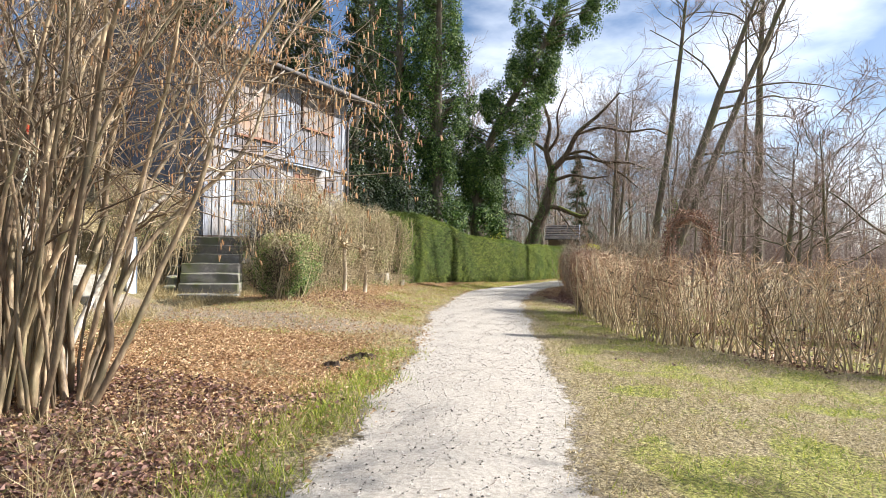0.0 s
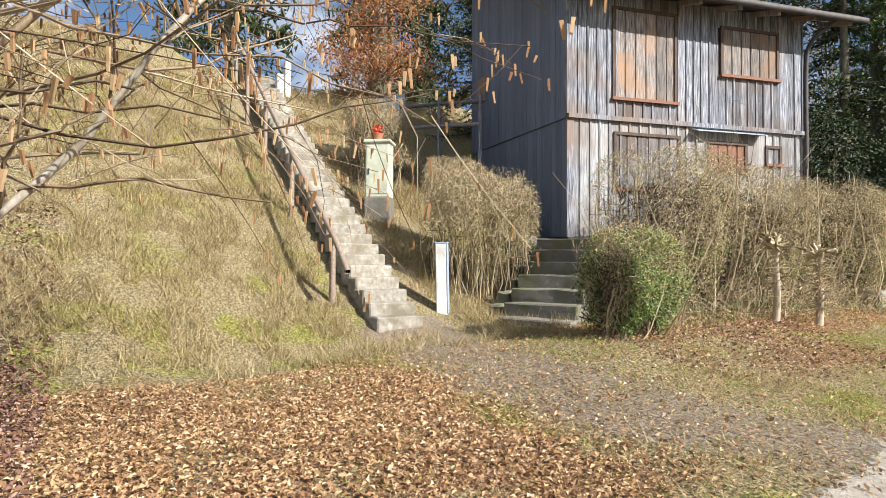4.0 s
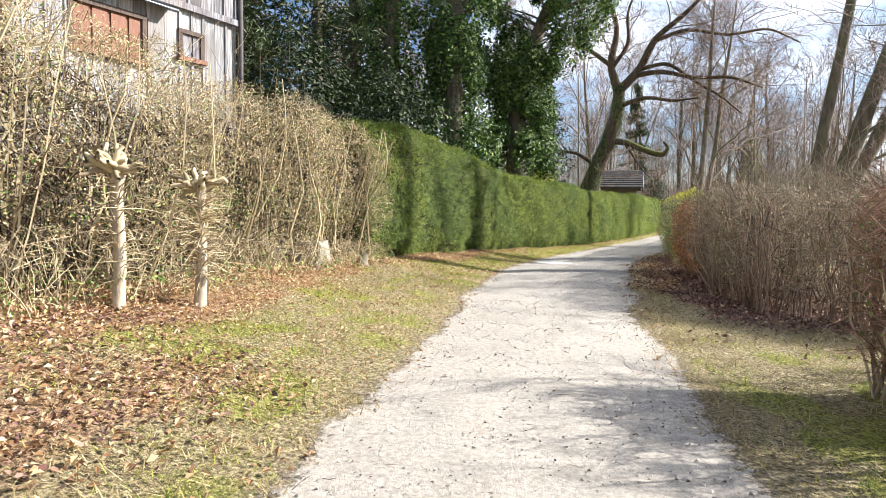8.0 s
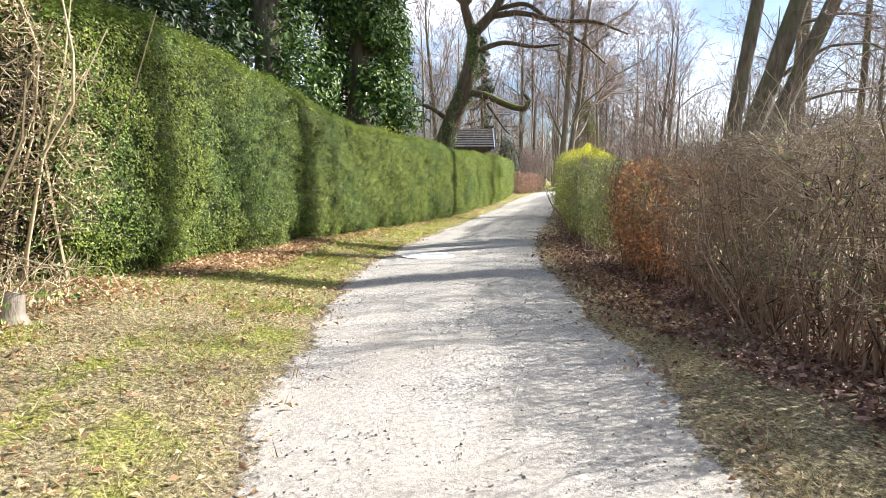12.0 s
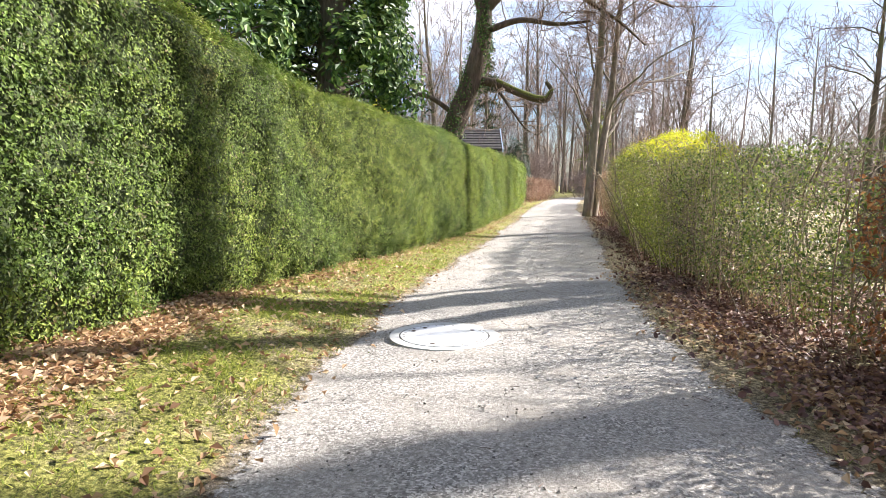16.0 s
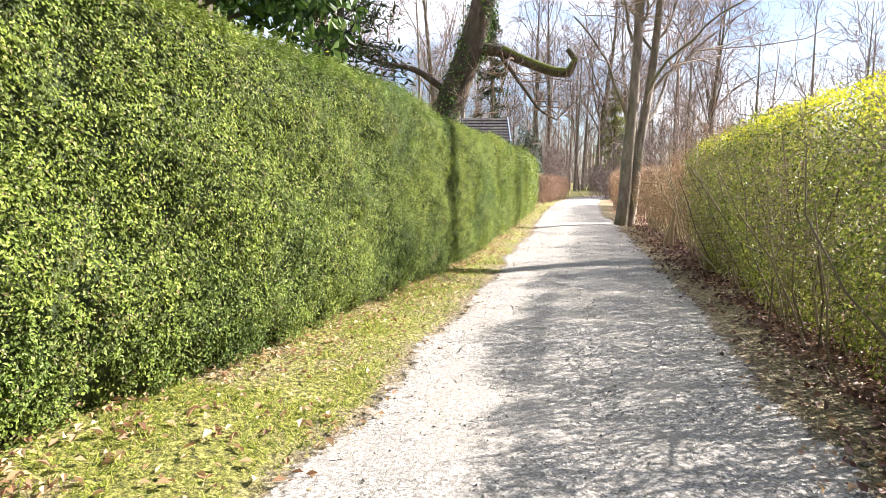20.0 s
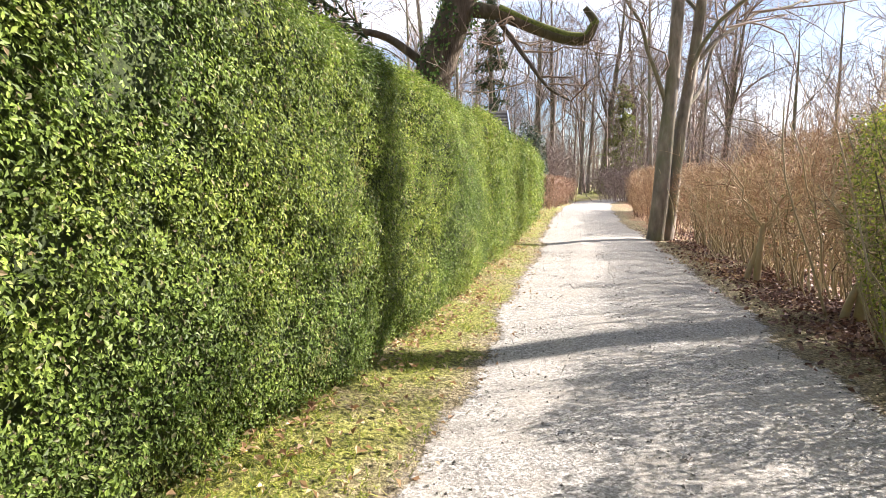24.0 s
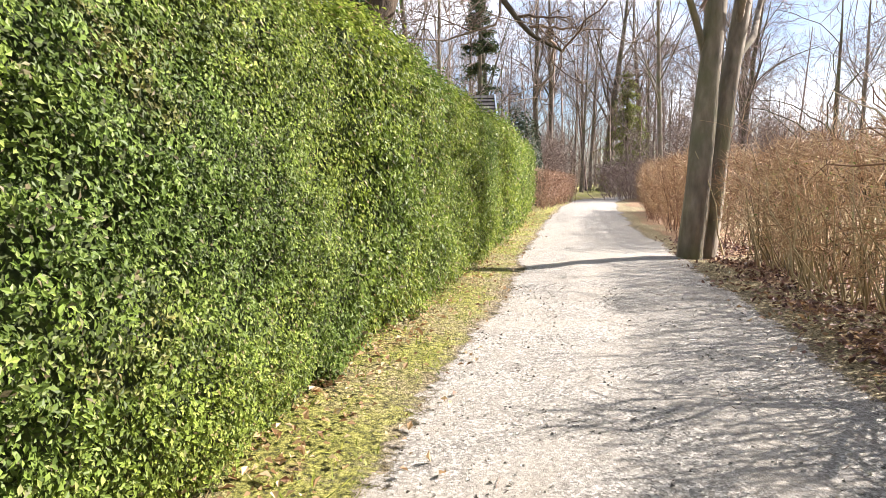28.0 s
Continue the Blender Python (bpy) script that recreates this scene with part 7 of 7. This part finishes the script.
def loose_cover():
    lf = Pile()
    for box, per, size in (((-4.6, 0.9, -3.2, 6.2), 2000, 0.038), ((-6, 0.9, 5.5, 18), 750, 0.042), ((-5, 1.5, 17.5, 26), 900, 0.055), ((-2.5, 1.5, 26, 35), 650, 0.045), ((-1, 4, 35, 54), 260, 0.05)):
        p = scatter(box, per, lambda x, y: off_path(x, y) * (0.14 + litter_at(x, y)) * (1 - 0.7 * dirt_at(x, y)) * (0.25 + 0.75 * smooth(-0.4, 1.2, y + 0.4 * (x + 1.5))))
        p[:, 2] += rng.uniform(0.004, 0.045, len(p))
        leaves(lf, p, rng.normal(0, 0.45, p.shape) + [0, 0, 1], size * rng.uniform(0.5, 1.35, len(p)), 0.6, 0.5, False)
    tagged(part("dead_leaves", lf, M_LITTER), "loose layer of tan dead leaves", "leaves", kind="stuff")
    ld = Pile()
    for box, per, size in (((0.5, 4.5, 13, 26), 850, 0.05), ((0.5, 4.5, 9, 13), 30, 0.04), ((1.4, 6.0, 26, 36), 650, 0.05), ((2.4, 7.0, 36, 44), 300, 0.055), ((2.5, 9, 4, 12), 160, 0.05), ((-8.5, 0.4, -4.5, 1.6), 1500, 0.046), ((-3.9, -1.3, 7.0, 11.3), 400, 0.04)):
        p = scatter(box, per, lambda x, y: off_path(x, y, 0.05) * (0.03 + 0.09 * smooth(16, 19, y) + litter_at(x, y)))
        p[:, 2] += rng.uniform(0.004, 0.04, len(p))
        leaves(ld, p, rng.normal(0, 0.45, p.shape) + [0, 0, 1], size * rng.uniform(0.6, 1.35, len(p)), 0.6, 0.5, True)
    tagged(part("dark_dead_leaves", ld, M_LITTER_DARK), "dark brown leaf litter under the hedges", "leaves", kind="stuff")
    gr = Pile()
    for box, per, ln in (((-4.5, 1.0, -3.2, 8), 2200, 0.05), ((-5, 1.2, 8, 17), 1700, 0.045), ((-4.5, 1.5, 17, 33), 4600, 0.038), ((-1, 4, 33, 50), 600, 0.06), ((0.5, 8, -3.2, 15), 1300, 0.05)):
        p = scatter(box, per, lambda x, y: off_path(x, y) * (0.05 + green_at(x, y)) * (1 - 0.5 * litter_at(x, y)) * (1 - dirt_at(x, y)) * (0.2 + 0.8 * (patchy(x, y, 0.35, 4.0) > 0.5)))
        blades(gr, p, ln * rng.uniform(0.5, 1.7, len(p)), 0.0075, 2.4)
    p = scatter((-1.2, 1.6, -2.6, 4.2), 900, lambda x, y: off_path(x, y) * (1 - smooth(0.5, 1.1, along(EDGE_L, y) - x)) * (patchy(x, y, 0.5, 9.0) > 0.42))
    blades(gr, p, 0.1 * rng.uniform(0.4, 1.5, len(p)), 0.008, 0.9)
    tagged(part("grass", gr, M_GRASS), "short green grass on the verges", "grass", kind="stuff")
    st = Pile()
    for box, per, ln in (((-4.8, 1.0, -3.2, 8), 1500, 0.085), ((-6, 1.2, 7, 18), 1400, 0.08), ((-4.5, 1.5, 18, 33), 500, 0.06), ((-1, 4, 33, 50), 200, 0.06), ((0.5, 7, -3.2, 15), 1500, 0.07)):
        p = scatter(box, per, lambda x, y: off_path(x, y, 0.05) * (0.25 + 0.75 * (patchy(x, y, 0.4, 5.0) > 0.48)) * (1 - 0.7 * green_at(x, y)) * (1 - 0.7 * litter_at(x, y)) * (1 - 0.9 * dirt_at(x, y)) * (1 - ((x < -5.5) & (y > 5.2) & (y < 6.4))))
        blades(st, p, ln * rng.uniform(0.5, 1.6, len(p)), 0.007, 3.0)
    p = scatter((-17, -4.6, -4, 9), 1500, lambda x, y: (0.12 + 0.88 * (patchy(x, y, 0.45, 5.0) > 0.47)) * (1 - ((x < -5.5) & (y > 5.2) & (y < 6.6))) * (1 - 0.9 * dirt_at(x, y)) * (1 - 0.95 * smooth(0.15, 0.4, litter_at(x, y))))
    blades(st, p, 0.2 * rng.uniform(0.4, 1.5, len(p)), 0.011, 1.5)
    p = scatter((-1.6, 0.7, -3.4, 0.6), 1500, lambda x, y: off_path(x, y, 0.1) * (patchy(x, y, 0.5, 8.0) > 0.5) * (1 - 0.8 * smooth(-1.2, 0.4, y)))
    blades(st, p, 0.24 * rng.uniform(0.4, 1.4, len(p)), 0.008, 1.3)
    tagged(part("dry_grass", st, M_STRAW), "bleached dry grass lying flat", "grass", kind="stuff")
    k = 30000
    y = -2.5 + 41 * rng.uniform(0, 1, k)
    f = rng.uniform(0.01, 0.99, k)
    x = along(EDGE_L, y) + f * (along(EDGE_R, y) - along(EDGE_L, y))
    p = np.c_[x, y, height(x, y) + 0.035 * np.sin(np.pi * f) + 0.003]
    leaves(pb := Pile(), p, rng.normal(0, 0.25, p.shape) + [0, 0, 1], 0.007 + 0.017 * rng.uniform(0, 1, k) ** 2, 0.85, 0.9)
    tagged(part("pebbles", pb, M_PEBBLE), "small loose pebbles on the path", "gravel", kind="stuff")
    k = 520
    y = rng.uniform(-2.5, 38, k)
    f = rng.uniform(0, 1, k)
    x = along(EDGE_L, y) + f * (along(EDGE_R, y) - along(EDGE_L, y))
    p = np.c_[x, y, height(x, y) + 0.035 * np.sin(np.pi * f) + 0.008]
    d = unit(rng.normal(size=(k, 3)) * [1, 1, 0.05]) * rng.uniform(0.01, 0.045, (k, 1))
    strokes(sk := Pile(), p - d, p + rng.normal(0, 0.008, p.shape) * [1, 1, 0], p + d, 0.0018, 0.0012, 2, 3)
    tagged(part("small_sticks", sk, M_TWIG), "tiny twigs lying on the path", "twigs", kind="stuff")


loose_cover()


def molehill(x, y, r):
    ob = thing("molehill", "small dark heap of fresh soil in the grass", "molehill", at=(x, y, float(height(x, y))))
    rr, an = np.meshgrid(np.linspace(0, 1, 11), np.linspace(0, math.tau, 37)[:-1], indexing="ij")
    edge = 1 + 0.25 * np.sin(an * 3 + x) + 0.15 * np.sin(an * 7 + y)
    px, py = rr * r * 1.3 * edge * np.cos(an), rr * r * edge * np.sin(an)
    clod = np.abs(rng.normal(0, 0.016, rr.shape)) * (rr < 0.95)
    z = 0.09 * (1 - rr**1.6) * (0.75 + 0.35 * np.sin(an * 2 + 1)) - 0.02 + clod
    i, j = np.meshgrid(np.arange(10), np.arange(36), indexing="ij")
    b, c = i * 36 + j, i * 36 + (j + 1) % 36
    heap = Pile().add(np.stack([px, py, z], -1), np.stack([b, c, c + 36, b + 36], -1).reshape(-1, 4))
    part("soil", heap, M_SOIL, ob)


molehill(-0.4, 3.67, 0.2)
molehill(-0.62, 3.2, 0.12)


# ---- tree in the field, added to dapple the path with shade ----
bare_tree("bare_tree", "twiggy bare tree added in the field to shade the path", (10.5, 34.4, float(height(10.5, 34.4))), (10.8, 34.6, 7.3), 0.1, 14, M_BARK, M_TWIG_FAR, 0.25, 0.4, 0.64, 0.1, fine=(6, 5, 4), twig=0.006)
